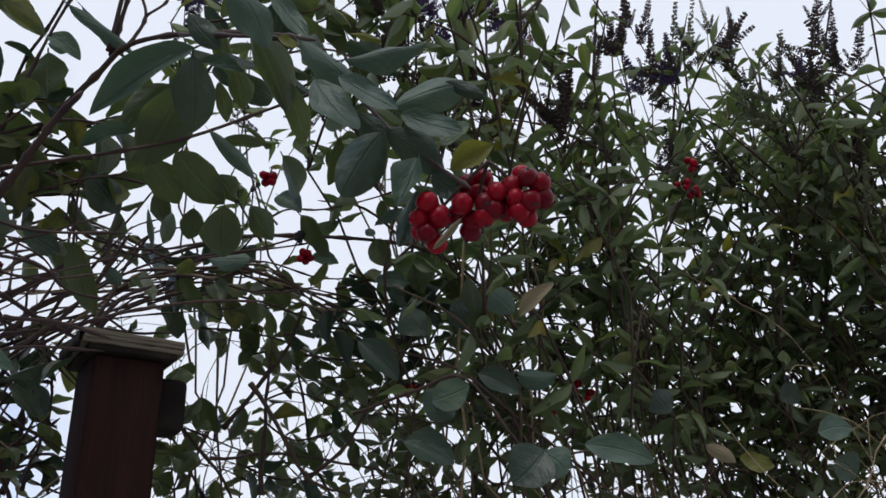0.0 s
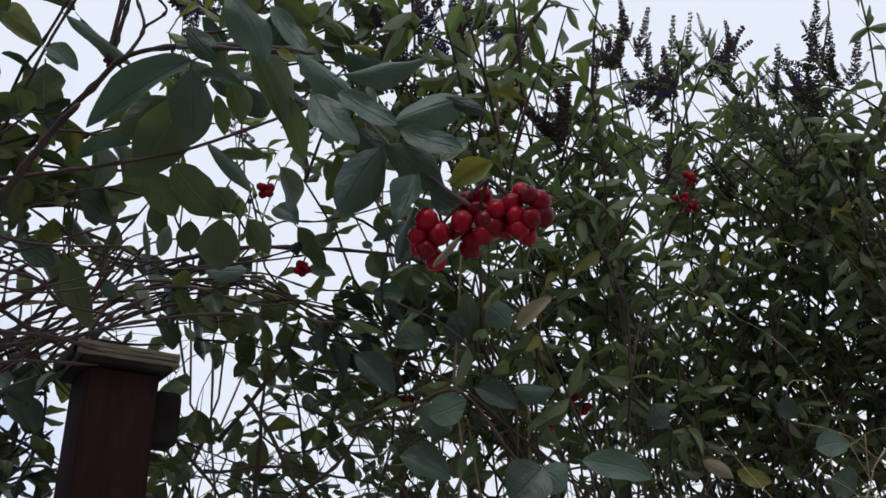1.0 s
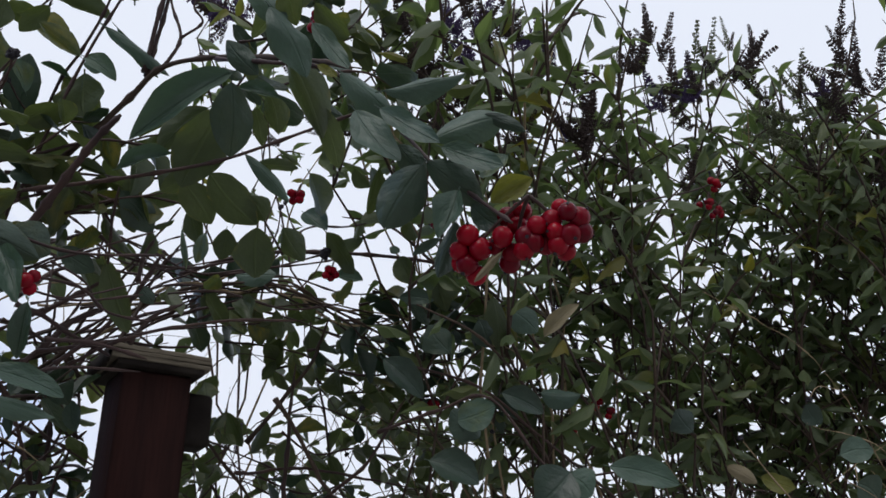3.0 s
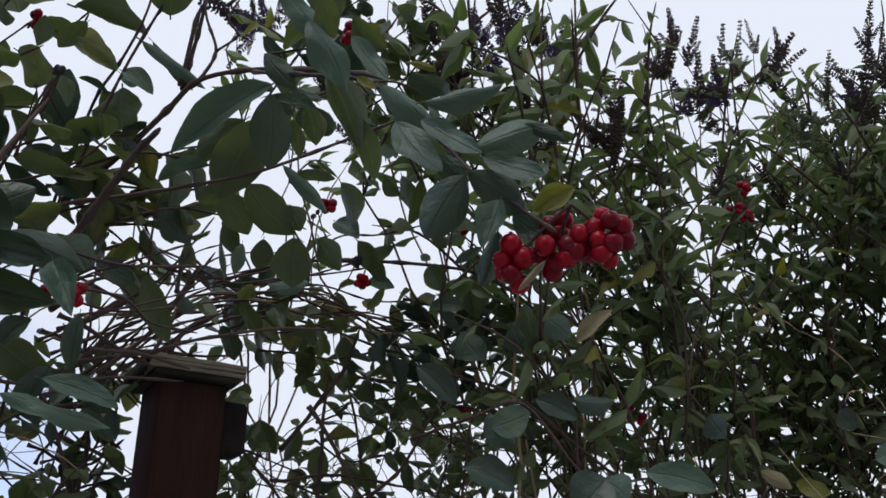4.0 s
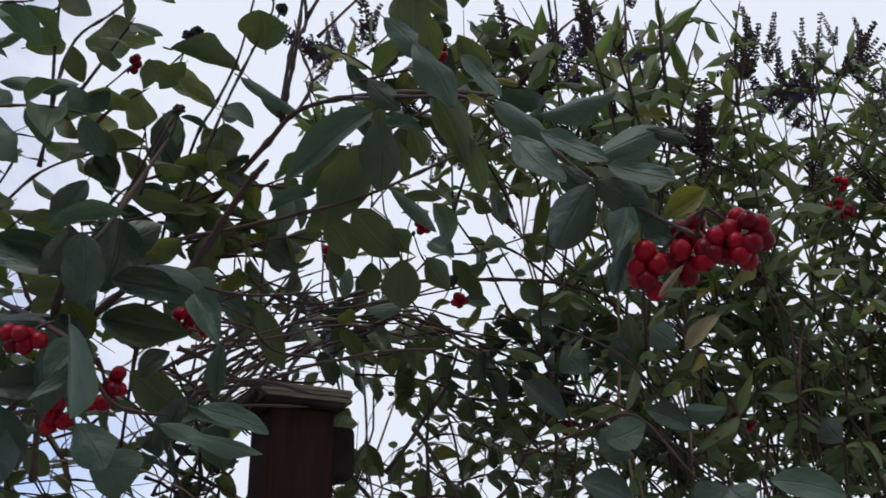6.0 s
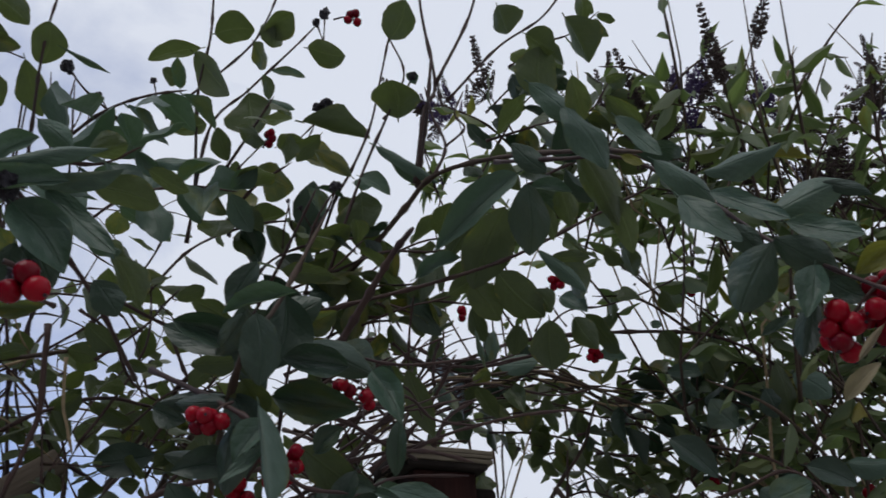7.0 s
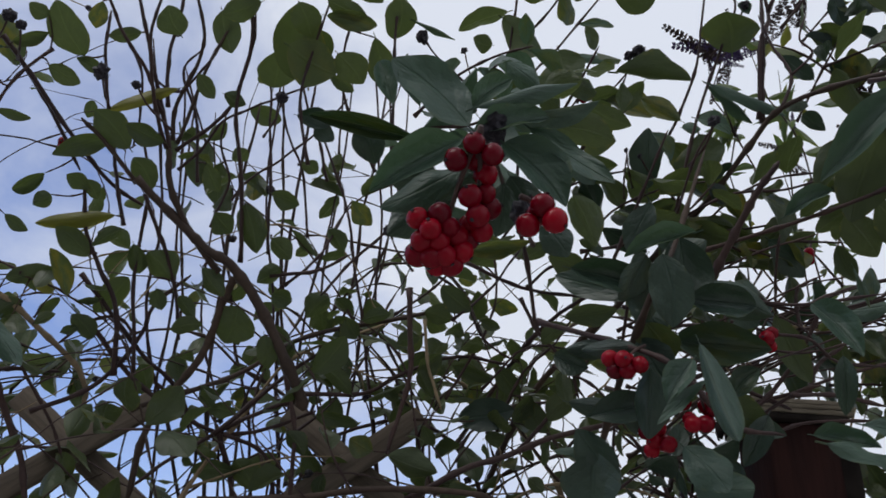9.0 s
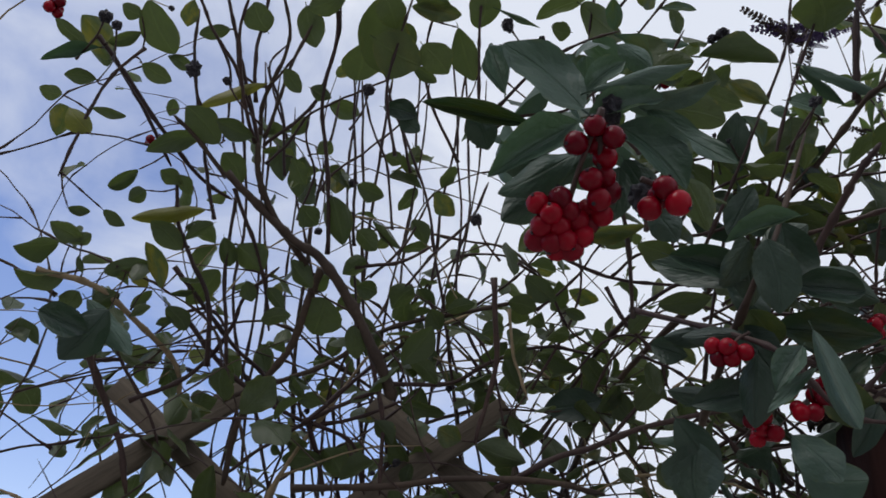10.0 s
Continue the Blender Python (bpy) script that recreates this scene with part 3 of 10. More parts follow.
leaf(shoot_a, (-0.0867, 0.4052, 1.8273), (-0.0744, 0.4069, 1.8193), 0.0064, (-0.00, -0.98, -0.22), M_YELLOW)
leaf(shoot_a, (0.0102, 0.3734, 1.7679), (0.0317, 0.3726, 1.7562), 0.0078, (-0.28, -0.85, -0.45), M_SHADED)
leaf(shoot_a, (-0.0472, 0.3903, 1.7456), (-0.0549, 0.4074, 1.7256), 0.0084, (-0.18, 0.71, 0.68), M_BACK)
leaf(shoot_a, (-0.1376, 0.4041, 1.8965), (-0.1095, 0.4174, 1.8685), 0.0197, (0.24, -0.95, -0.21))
leaf(shoot_a, (-0.0366, 0.3838, 1.7566), (-0.0218, 0.3937, 1.7414), 0.0143, (0.06, -0.86, -0.51), M_SHADED)
leaf(shoot_a, (0.0217, 0.3754, 1.7433), (0.0075, 0.3788, 1.7312), 0.0116, (-0.23, -0.97, 0.00))
berry_cluster(shoot_a, (0.0294, 0.3585, 1.7096), [(-0.0010, 0.3706, 1.6942), (-0.0056, 0.3743, 1.6873), (0.0051, 0.3731, 1.6875), (-0.0014, 0.3769, 1.6808), (0.0032, 0.3823, 1.6773), (-0.0043, 0.3823, 1.6840), (0.0015, 0.3828, 1.6913)], 0.0103, 101)
berry_cluster(shoot_a, (0.0294, 0.3585, 1.7096), [(0.0162, 0.3695, 1.6922), (0.0248, 0.3752, 1.7009), (0.0275, 0.3681, 1.6915), (0.0332, 0.3649, 1.6959), (0.0317, 0.3687, 1.6885), (0.0267, 0.3710, 1.6855), (0.0214, 0.3778, 1.6870), (0.0203, 0.3819, 1.6832), (0.0199, 0.3772, 1.7074), (0.0274, 0.3751, 1.7092), (0.0142, 0.3808, 1.6926)], 0.0103, 102)
berry_cluster(shoot_a, (0.0294, 0.3585, 1.7096), [(0.0410, 0.3662, 1.6993), (0.0482, 0.3594, 1.7005), (0.0462, 0.3680, 1.7070), (0.0422, 0.3648, 1.6923), (0.0435, 0.3675, 1.6861), (0.0493, 0.3642, 1.6903), (0.0557, 0.3663, 1.6923), (0.0542, 0.3633, 1.6990), (0.0479, 0.3717, 1.6847), (0.0382, 0.3736, 1.6898), (0.0399, 0.3727, 1.6957)], 0.0103, 103)

shoot_l = thing("honeysuckle_shoot", "forked honeysuckle shoot with large backlit leaves", "climbing plant", (-0.2713, 0.5734, 1.9263), "honeysuckle shoots")
stem(shoot_l, [(-0.6342, 0.7786, 1.6803), (-0.5275, 0.6980, 1.7812), (-0.4091, 0.6376, 1.8380), (-0.3796, 0.6255, 1.8636), (-0.3118, 0.5887, 1.8941), (-0.2713, 0.5734, 1.9263), (-0.2389, 0.5545, 1.9428), (-0.1807, 0.5268, 1.9301), (-0.1071, 0.4793, 1.8883), (-0.0712, 0.4489, 1.8580)], 0.0034, 0.0016, M_STEM)
stem(shoot_l, [(-0.2565, 0.5662, 1.9417), (-0.2523, 0.5630, 1.9723), (-0.2450, 0.5570, 2.0091), (-0.2369, 0.5478, 2.0766)], 0.0022, 0.0013, M_TWIG)
stem(shoot_l, [(-0.2389, 0.5545, 1.9428), (-0.2278, 0.5527, 1.9704), (-0.2374, 0.5491, 2.0021), (-0.2434, 0.5449, 2.0353)], 0.0016, 0.0008, M_TWIG)
stem(shoot_l, [(-0.2278, 0.5527, 1.9704), (-0.2092, 0.5472, 1.9819), (-0.2160, 0.5413, 1.9948), (-0.2072, 0.5412, 2.0187)], 0.0012, 0.0007, M_TWIG)
stem(shoot_l, [(-0.4843, 0.7944, 1.6908), (-0.4327, 0.7039, 1.8140), (-0.3896, 0.6434, 1.8964), (-0.3807, 0.6350, 1.9144), (-0.3488, 0.6014, 1.9628), (-0.3274, 0.5890, 1.9892), (-0.3039, 0.5726, 2.0242), (-0.2904, 0.5615, 2.0717), (-0.2754, 0.5478, 2.1249)], 0.0018, 0.001, M_TWIG)
stem(shoot_l, [(-0.6038, 0.6858, 1.7375), (-0.4641, 0.5874, 1.8046), (-0.3447, 0.5367, 1.8166), (-0.3281, 0.5358, 1.8181), (-0.2654, 0.5328, 1.8235), (-0.2226, 0.5302, 1.8282), (-0.1745, 0.5347, 1.8414), (-0.1156, 0.5345, 1.8643), (-0.0635, 0.5267, 1.8803)], 0.002, 0.0011, M_TWIG)
leaf(shoot_l, (-0.1584, 0.4717, 1.8735), (-0.2122, 0.4454, 1.8166), 0.0245, (0.34, -0.93, 0.11))
leaf(shoot_l, (-0.1492, 0.4444, 1.8450), (-0.1527, 0.4673, 1.8022), 0.0283, (0.25, -0.85, -0.47), M_SHADED)
leaf(shoot_l, (-0.1367, 0.4605, 1.8626), (-0.1579, 0.4487, 1.8841), 0.0168, (0.06, -0.90, -0.43), M_SHADED)
leaf(shoot_l, (-0.1496, 0.4633, 1.8539), (-0.1207, 0.4628, 1.8446), 0.0126, (0.03, -0.99, 0.14))
leaf(shoot_l, (-0.1291, 0.4699, 1.8526), (-0.1265, 0.4923, 1.8352), 0.0172, (-0.04, 0.61, 0.79), M_BACK)
leaf(shoot_l, (-0.1417, 0.4808, 1.8502), (-0.1398, 0.5012, 1.8300), 0.0110, (-0.08, 0.70, 0.71), M_BACK)
leaf(shoot_l, (-0.1748, 0.5162, 1.8755), (-0.2109, 0.5527, 1.8337), 0.0391, (-0.19, 0.65, 0.73), M_BACK)
leaf(shoot_l, (-0.1906, 0.5300, 1.8844), (-0.2304, 0.5390, 1.8537), 0.0230, (-0.40, 0.61, 0.69), M_BACK)
leaf(shoot_l, (-0.3258, 0.5852, 1.9795), (-0.3523, 0.5582, 1.9956), 0.0190, (-0.19, 0.64, 0.75), M_BACK)
leaf(shoot_l, (-0.3509, 0.5660, 2.0194), (-0.3776, 0.5759, 2.0025), 0.0183, (-0.27, 0.59, 0.76), M_BACK)
leaf(shoot_l, (-0.3382, 0.5914, 1.9629), (-0.3202, 0.6237, 1.9424), 0.0287, (-0.16, 0.59, 0.79), M_BACK, "round")
leaf(shoot_l, (-0.3344, 0.5945, 1.9615), (-0.3579, 0.5827, 1.9717), 0.0066, (0.43, -0.90, -0.06))
leaf(shoot_l, (-0.3278, 0.5972, 1.9804), (-0.3124, 0.6079, 1.9827), 0.0130, (0.57, -0.82, -0.01))
leaf(shoot_l, (-0.2987, 0.5864, 2.0119), (-0.2640, 0.6142, 1.9820), 0.0093, (0.51, -0.84, -0.19))
leaf(shoot_l, (-0.3592, 0.6101, 1.9202), (-0.3754, 0.5821, 1.9371), 0.0286, (-0.22, 0.60, 0.77), M_BACK)
leaf(shoot_l, (-0.3682, 0.6090, 1.9139), (-0.3350, 0.6256, 1.9064), 0.0252, (-0.21, 0.71, 0.67), M_BACK)
leaf(shoot_l, (-0.3569, 0.6091, 1.9235), (-0.3325, 0.6058, 1.9399), 0.0120, (-0.39, 0.60, 0.70), M_BACK)
leaf(shoot_l, (-0.3341, 0.6047, 1.9288), (-0.2916, 0.6292, 1.9170), 0.0188, (-0.16, 0.64, 0.75), M_BACK)
leaf(shoot_l, (-0.2897, 0.5833, 1.8967), (-0.2877, 0.6051, 1.8762), 0.0163, (-0.16, 0.69, 0.71), M_BACK)
leaf(shoot_l, (-0.2484, 0.5200, 1.8261), (-0.2146, 0.5322, 1.8457), 0.0154, (0.30, -0.95, 0.08))
leaf(shoot_l, (-0.3186, 0.5932, 1.8790), (-0.2974, 0.6125, 1.8753), 0.0106, (-0.41, 0.58, 0.70), M_BACK)
leaf(shoot_l, (-0.1524, 0.5053, 1.8273), (-0.1209, 0.5101, 1.7929), 0.0112, (0.07, -0.99, -0.08))
leaf(shoot_l, (-0.1451, 0.5105, 1.8219), (-0.1159, 0.5139, 1.8186), 0.0101, (0.01, 0.66, 0.75), M_BACK)
leaf(shoot_l, (-0.1301, 0.5075, 1.8328), (-0.1146, 0.5232, 1.8250), 0.0033, (-0.30, 0.65, 0.70), M_BACK)
leaf(shoot_l, (-0.1895, 0.5487, 1.8368), (-0.1599, 0.5863, 1.8130), 0.0325, (-0.17, 0.62, 0.77), M_BACK)
leaf(shoot_l, (-0.2115, 0.5544, 1.8347), (-0.1954, 0.5870, 1.8121), 0.0267, (-0.31, 0.64, 0.70), M_BACK)
leaf(shoot_l, (-0.1643, 0.5721, 1.8296), (-0.1541, 0.5877, 1.8155), 0.0200, (-0.06, 0.69, 0.72), M_BACK)
leaf(shoot_l, (-0.1548, 0.5671, 1.7998), (-0.1590, 0.5928, 1.7722), 0.0313, (-0.21, 0.70, 0.68), M_BACK)
leaf(shoot_l, (-0.1358, 0.5710, 1.8008), (-0.1211, 0.5879, 1.7797), 0.0196, (0.00, 0.78, 0.63), M_BACK)
leaf(shoot_l, (-0.1816, 0.5800, 1.8054), (-0.1878, 0.5944, 1.7860), 0.0179, (-0.22, 0.75, 0.63), M_BACK)
leaf(shoot_l, (-0.3033, 0.5633, 1.8353), (-0.3187, 0.5863, 1.8096), 0.0236, (-0.42, 0.54, 0.73), M_BACK)
leaf(shoot_l, (-0.2679, 0.5776, 1.8400), (-0.2448, 0.6012, 1.8153), 0.0263, (0.56, -0.79, -0.24), M_SHADED)
leaf(shoot_l, (-0.2886, 0.4659, 1.7502), (-0.2667, 0.4847, 1.7428), 0.0278, (0.59, -0.78, -0.22), M_SHADED)
leaf(shoot_l, (-0.3104, 0.5821, 1.7927), (-0.2875, 0.5979, 1.7792), 0.0186, (0.38, -0.85, -0.36), M_SHADED)
leaf(shoot_l, (-0.2728, 0.5822, 1.7795), (-0.2603, 0.6173, 1.7369), 0.0210, (-0.18, 0.78, 0.59), M_BACK)
leaf(shoot_l, (-0.2136, 0.5715, 1.8018), (-0.2066, 0.5710, 1.7712), 0.0049, (0.30, -0.95, 0.08))
leaf(shoot_l, (-0.2581, 0.6143, 1.7739), (-0.2464, 0.6224, 1.7604), 0.0135, (0.52, -0.85, -0.06), M_SHADED)
leaf(shoot_l, (-0.2337, 0.5701, 1.8351), (-0.2031, 0.5661, 1.8472), 0.0181, (-0.23, 0.59, 0.77), M_BACK)
leaf(shoot_l, (-0.2026, 0.5947, 1.8096), (-0.2048, 0.5897, 1.7843), 0.0119, (0.41, -0.90, 0.14))
leaf(shoot_l, (-0.3529, 0.5655, 1.8503), (-0.3283, 0.5770, 1.8564), 0.0179, (0.40, -0.91, 0.09))
leaf(shoot_l, (-0.2500, 0.5951, 1.8652), (-0.2771, 0.6011, 1.8453), 0.0187, (-0.39, 0.60, 0.70), M_BACK)
leaf(shoot_l, (-0.3103, 0.6021, 1.8492), (-0.3449, 0.5993, 1.8432), 0.0217, (-0.18, 0.71, 0.68), M_BACK)

shoot_e = thing("honeysuckle_shoot", "thin upright honeysuckle shoot with round backlit leaves", "climbing plant", (-0.3008, 0.5578, 1.9577), "honeysuckle shoots")
stem(shoot_e, [(-0.3523, 0.5818, 1.8376), (-0.3345, 0.5703, 1.8837), (-0.3057, 0.5566, 1.9579), (-0.2753, 0.5424, 2.0134), (-0.2582, 0.5295, 2.0416), (-0.2662, 0.5119, 2.0684)], 0.0016, 0.0008, M_TWIG)
leaf(shoot_e, (-0.2690, 0.5478, 2.0066), (-0.2642, 0.5228, 2.0307), 0.0489, (0.31, 0.69, 0.65), M_BACK, "round")
leaf(shoot_e, (-0.3079, 0.5638, 1.9449), (-0.3064, 0.5739, 1.9083), 0.0438, (0.24, 0.93, 0.27), M_BACK, "round")
leaf(shoot_e, (-0.3078, 0.5566, 1.9571), (-0.2807, 0.5606, 1.9406), 0.0189, (0.26, -0.95, 0.19))
leaf(shoot_e, (-0.2898, 0.5470, 1.9801), (-0.2352, 0.5581, 1.9422), 0.0145, (0.30, -0.94, 0.15))
leaf(shoot_e, (-0.2662, 0.5119, 2.0684), (-0.2487, 0.4979, 2.0988), 0.0361, (-0.68, 0.43, 0.59), M_BACK)
leaf(shoot_e, (-0.1431, 0.6028, 2.0418), (-0.1354, 0.5771, 2.0880), 0.0446, (-0.41, 0.77, 0.49), M_BACK, "round")
leaf(shoot_e, (-0.2558, 0.5301, 2.0415), (-0.2498, 0.5368, 2.0325), 0.0109, (0.41, -0.84, -0.36))
leaf(shoot_e, (-0.3432, 0.5517, 1.8917), (-0.3131, 0.5517, 1.9033), 0.0249, (-0.33, 0.40, 0.86), M_BACK)
leaf(shoot_e, (-0.3294, 0.5725, 1.8620), (-0.2881, 0.5691, 1.8434), 0.0276, (0.36, 0.63, 0.68), M_BACK)
stem(shoot_e, [(-0.2584, 0.5635, 1.9442), (-0.2461, 0.5508, 2.0103), (-0.2360, 0.5560, 2.0454), (-0.2424, 0.5345, 2.1193), (-0.2391, 0.5050, 2.1703)], 0.002, 0.0012, M_TWIG)
stem(shoot_e, [(-0.2360, 0.5560, 2.0454), (-0.1991, 0.5478, 2.1133), (-0.1817, 0.5273, 2.1546)], 0.0016, 0.001, M_TWIG)
stem(shoot_e, [(-0.3033, 0.4291, 1.7941), (-0.2842, 0.4077, 1.8176), (-0.2693, 0.3976, 1.8303)], 0.0009, 0.0006, M_TWIG)
stem(shoot_e, [(-0.2926, 0.4295, 1.8276), (-0.2766, 0.4097, 1.8271), (-0.2674, 0.3962, 1.8334)], 0.0009, 0.0006)
dried_bud(shoot_e, (-0.2674, 0.3962, 1.8334), 0.0075)
stem(shoot_e, [(-0.3720, 0.5472, 1.8884), (-0.3608, 0.5301, 1.9216)], 0.0008, 0.0006, M_TWIG)
stem(shoot_e, [(-0.3701, 0.5693, 1.9118), (-0.3654, 0.5462, 1.9127), (-0.3615, 0.5290, 1.9233)], 0.0009, 0.0006)
dried_bud(shoot_e, (-0.3615, 0.5290, 1.9233), 0.004)
stem(shoot_e, [(-0.3384, 0.5838, 1.8995), (-0.3481, 0.5534, 1.9070), (-0.3520, 0.5342, 1.9179)], 0.0009, 0.0006)
dried_bud(shoot_e, (-0.3520, 0.5342, 1.9179), 0.0045)
stem(shoot_e, [(-0.2895, 0.5673, 2.0258), (-0.2651, 0.5471, 2.0293), (-0.2512, 0.5326, 2.0392)], 0.0009, 0.0006)
dried_bud(shoot_e, (-0.2512, 0.5326, 2.0392), 0.009)
leaf(shoot_e, (-0.3225, 0.5108, 1.8888), (-0.3299, 0.4961, 1.9108), 0.0146, (0.82, -0.57, -0.10))
leaf(shoot_e, (-0.1495, 0.5682, 2.0978), (-0.1228, 0.5816, 2.0853), 0.0318, (0.24, 0.35, 0.90), M_BACK)
leaf(shoot_e, (-0.1108, 0.5694, 2.1105), (-0.0936, 0.5956, 2.0728), 0.0391, (0.64, 0.47, 0.61), M_BACK)
leaf(shoot_e, (-0.1716, 0.5490, 2.1217), (-0.1650, 0.5644, 2.0983), 0.0346, (0.46, 0.68, 0.57), M_BACK)
stem(shoot_e, [(-0.2298, 0.5736, 2.0380), (-0.1773, 0.5683, 2.0870), (-0.1316, 0.5643, 2.1112), (-0.1002, 0.5527, 2.1428)], 0.0014, 0.0009, M_TWIG)

shoot_f = thing("honeysuckle_shoot", "branching honeysuckle shoot with olive leaves and dark dried buds", "climbing plant", (-0.4754, 0.5968, 2.0251), "honeysuckle shoots")
stem(shoot_f, [(-0.4894, 0.5871, 1.9363), (-0.4708, 0.5693, 2.0534), (-0.4347, 0.5738, 2.0996), (-0.3904, 0.5778, 2.1498), (-0.3702, 0.5857, 2.1841)], 0.0016, 0.0009, M_TWIG)
stem(shoot_f, [(-0.4848, 0.5834, 1.9843), (-0.4813, 0.5574, 2.0896), (-0.4652, 0.5397, 2.1456), (-0.4602, 0.5276, 2.1879), (-0.4527, 0.5096, 2.2412)], 0.0016, 0.001, M_TWIG)
stem(shoot_f, [(-0.5050, 0.5574, 2.0804), (-0.4388, 0.5613, 2.1392), (-0.4152, 0.5581, 2.1735), (-0.3921, 0.5425, 2.2086)], 0.0013, 0.0009, M_TWIG)
stem(shoot_f, [(-0.4492, 0.5948, 2.0186), (-0.4254, 0.6027, 2.0543), (-0.4203, 0.6016, 2.0582)], 0.001, 0.0007, M_TWIG)
leaf(shoot_f, (-0.4340, 0.6069, 2.0238), (-0.3930, 0.6101, 1.9942), 0.0377, (0.40, 0.67, 0.62), M_BACK)
leaf(shoot_f, (-0.4013, 0.6121, 2.0476), (-0.3583, 0.6248, 2.0225), 0.0281, (0.26, 0.60, 0.76), M_BACK)
leaf(shoot_f, (-0.4151, 0.6081, 2.0490), (-0.3883, 0.6088, 2.0582), 0.0282, (-0.32, 0.29, 0.90), M_BACK)
leaf(shoot_f, (-0.3863, 0.6019, 2.0706), (-0.3167, 0.6113, 2.0413), 0.0297, (0.36, 0.17, 0.92), M_BACK)
leaf(shoot_f, (-0.4599, 0.5380, 2.1504), (-0.4205, 0.5462, 2.1517), 0.0386, (-0.08, 0.24, 0.97), M_BACK)
leaf(shoot_f, (-0.4258, 0.5584, 2.1489), (-0.4125, 0.5746, 2.1267), 0.0304, (0.52, 0.51, 0.68), M_BACK)
leaf(shoot_f, (-0.4824, 0.5429, 2.1336), (-0.4414, 0.5591, 2.0818), 0.0323, (0.34, 0.78, 0.52), M_BACK)
leaf(shoot_f, (-0.4760, 0.5415, 2.1384), (-0.5293, 0.5338, 2.1311), 0.0235, (-0.14, 0.04, 0.99), M_BACK)
leaf(shoot_f, (-0.4351, 0.5751, 2.0971), (-0.4253, 0.5833, 2.0471), 0.0487, (0.02, 0.99, 0.16), M_BACK, "round")
leaf(shoot_f, (-0.4223, 0.5821, 2.0902), (-0.3915, 0.5932, 2.0833), 0.0134, (0.34, -0.94, 0.03))
leaf(shoot_f, (-0.4131, 0.5765, 2.1232), (-0.3801, 0.5876, 2.1171), 0.0119, (0.32, -0.95, -0.01))
leaf(shoot_f, (-0.3762, 0.5812, 2.1493), (-0.3344, 0.5868, 2.1359), 0.0333, (0.24, 0.38, 0.90), M_BACK)
leaf(shoot_f, (-0.4037, 0.5609, 2.1732), (-0.4133, 0.5722, 2.1505), 0.0304, (-0.77, 0.37, 0.51), M_BACK)
leaf(shoot_f, (-0.4954, 0.5452, 2.1048), (-0.5135, 0.5364, 2.1128), 0.0220, (0.13, 0.51, 0.85), M_BACK)
leaf(shoot_f, (-0.5253, 0.5566, 2.0142), (-0.4471, 0.5575, 2.0024), 0.0196, (-0.00, -1.00, -0.10))
leaf(shoot_f, (-0.4169, 0.5637, 2.1634), (-0.3853, 0.5608, 2.1803), 0.0335, (-0.45, 0.17, 0.87), M_BACK)
leaf(shoot_f, (-0.4540, 0.5853, 1.9929), (-0.4300, 0.5933, 1.9484), 0.0350, (0.27, 0.91, 0.31), M_BACK)
leaf(shoot_f, (-0.5090, 0.5600, 2.0546), (-0.4719, 0.5633, 2.0632), 0.0327, (-0.24, 0.26, 0.94), M_BACK)
berry_cluster(shoot_f, (-0.4292, 0.6053, 2.0485), bunch((-0.4206, 0.6027, 2.0562), (0.005, 0.004, 0.006), 4, 0.0085, 131), 0.0085, 131)
berry_cluster(shoot_f, (-0.3462, 0.5734, 2.1740), bunch((-0.3277, 0.5770, 2.1749), (0.006, 0.004, 0.005), 4, 0.0085, 132), 0.0085, 132)
stem(shoot_f, [(-0.3679, 0.5991, 2.1623), (-0.3582, 0.5790, 2.1600), (-0.3511, 0.5617, 2.1719)], 0.0009, 0.0006)
dried_bud(shoot_f, (-0.3511, 0.5617, 2.1719), 0.012)
stem(shoot_f, [(-0.3515, 0.6112, 2.1481), (-0.3586, 0.5834, 2.1523), (-0.3608, 0.5638, 2.1646)], 0.0009, 0.0006)
dried_bud(shoot_f, (-0.3608, 0.5638, 2.1646), 0.009)
stem(shoot_f, [(-0.4203, 0.6420, 2.0698), (-0.3832, 0.6213, 2.0789), (-0.3628, 0.6068, 2.0913)], 0.0009, 0.0006)
dried_bud(shoot_f, (-0.3628, 0.6068, 2.0913), 0.014)
stem(shoot_f, [(-0.4014, 0.6438, 2.0740), (-0.3834, 0.6228, 2.0764), (-0.3722, 0.6059, 2.0891)], 0.0009, 0.0006)
dried_bud(shoot_f, (-0.3722, 0.6059, 2.0891), 0.01)
stem(shoot_f, [(-0.5392, 0.5955, 2.1031), (-0.5356, 0.5714, 2.1052), (-0.5320, 0.5529, 2.1178)], 0.0009, 0.0006)
dried_bud(shoot_f, (-0.5320, 0.5529, 2.1178), 0.007)
stem(shoot_f, [(-0.5718, 0.5997, 2.0836), (-0.5837, 0.5672, 2.0939), (-0.5889, 0.5465, 2.1070)], 0.0009, 0.0006)
dried_bud(shoot_f, (-0.5889, 0.5465, 2.1070), 0.007)
stem(shoot_f, [(-0.6527, 0.5811, 2.0841), (-0.6216, 0.5616, 2.0889), (-0.6040, 0.5464, 2.1014)], 0.0009, 0.0006)
dried_bud(shoot_f, (-0.6040, 0.5464, 2.1014), 0.006)

shoot_b = thing("honeysuckle_shoot", "leafy honeysuckle shoot tip with hanging red berry bunches", "climbing plant", (-0.3178, 0.1769, 1.7024), "honeysuckle shoots")
stem(shoot_b, [(-0.3841, 0.3856, 1.7120), (-0.3512, 0.2971, 1.7144), (-0.3350, 0.2387, 1.7160), (-0.3246, 0.1978, 1.7160)], 0.0013, 0.0009, M_TWIG)
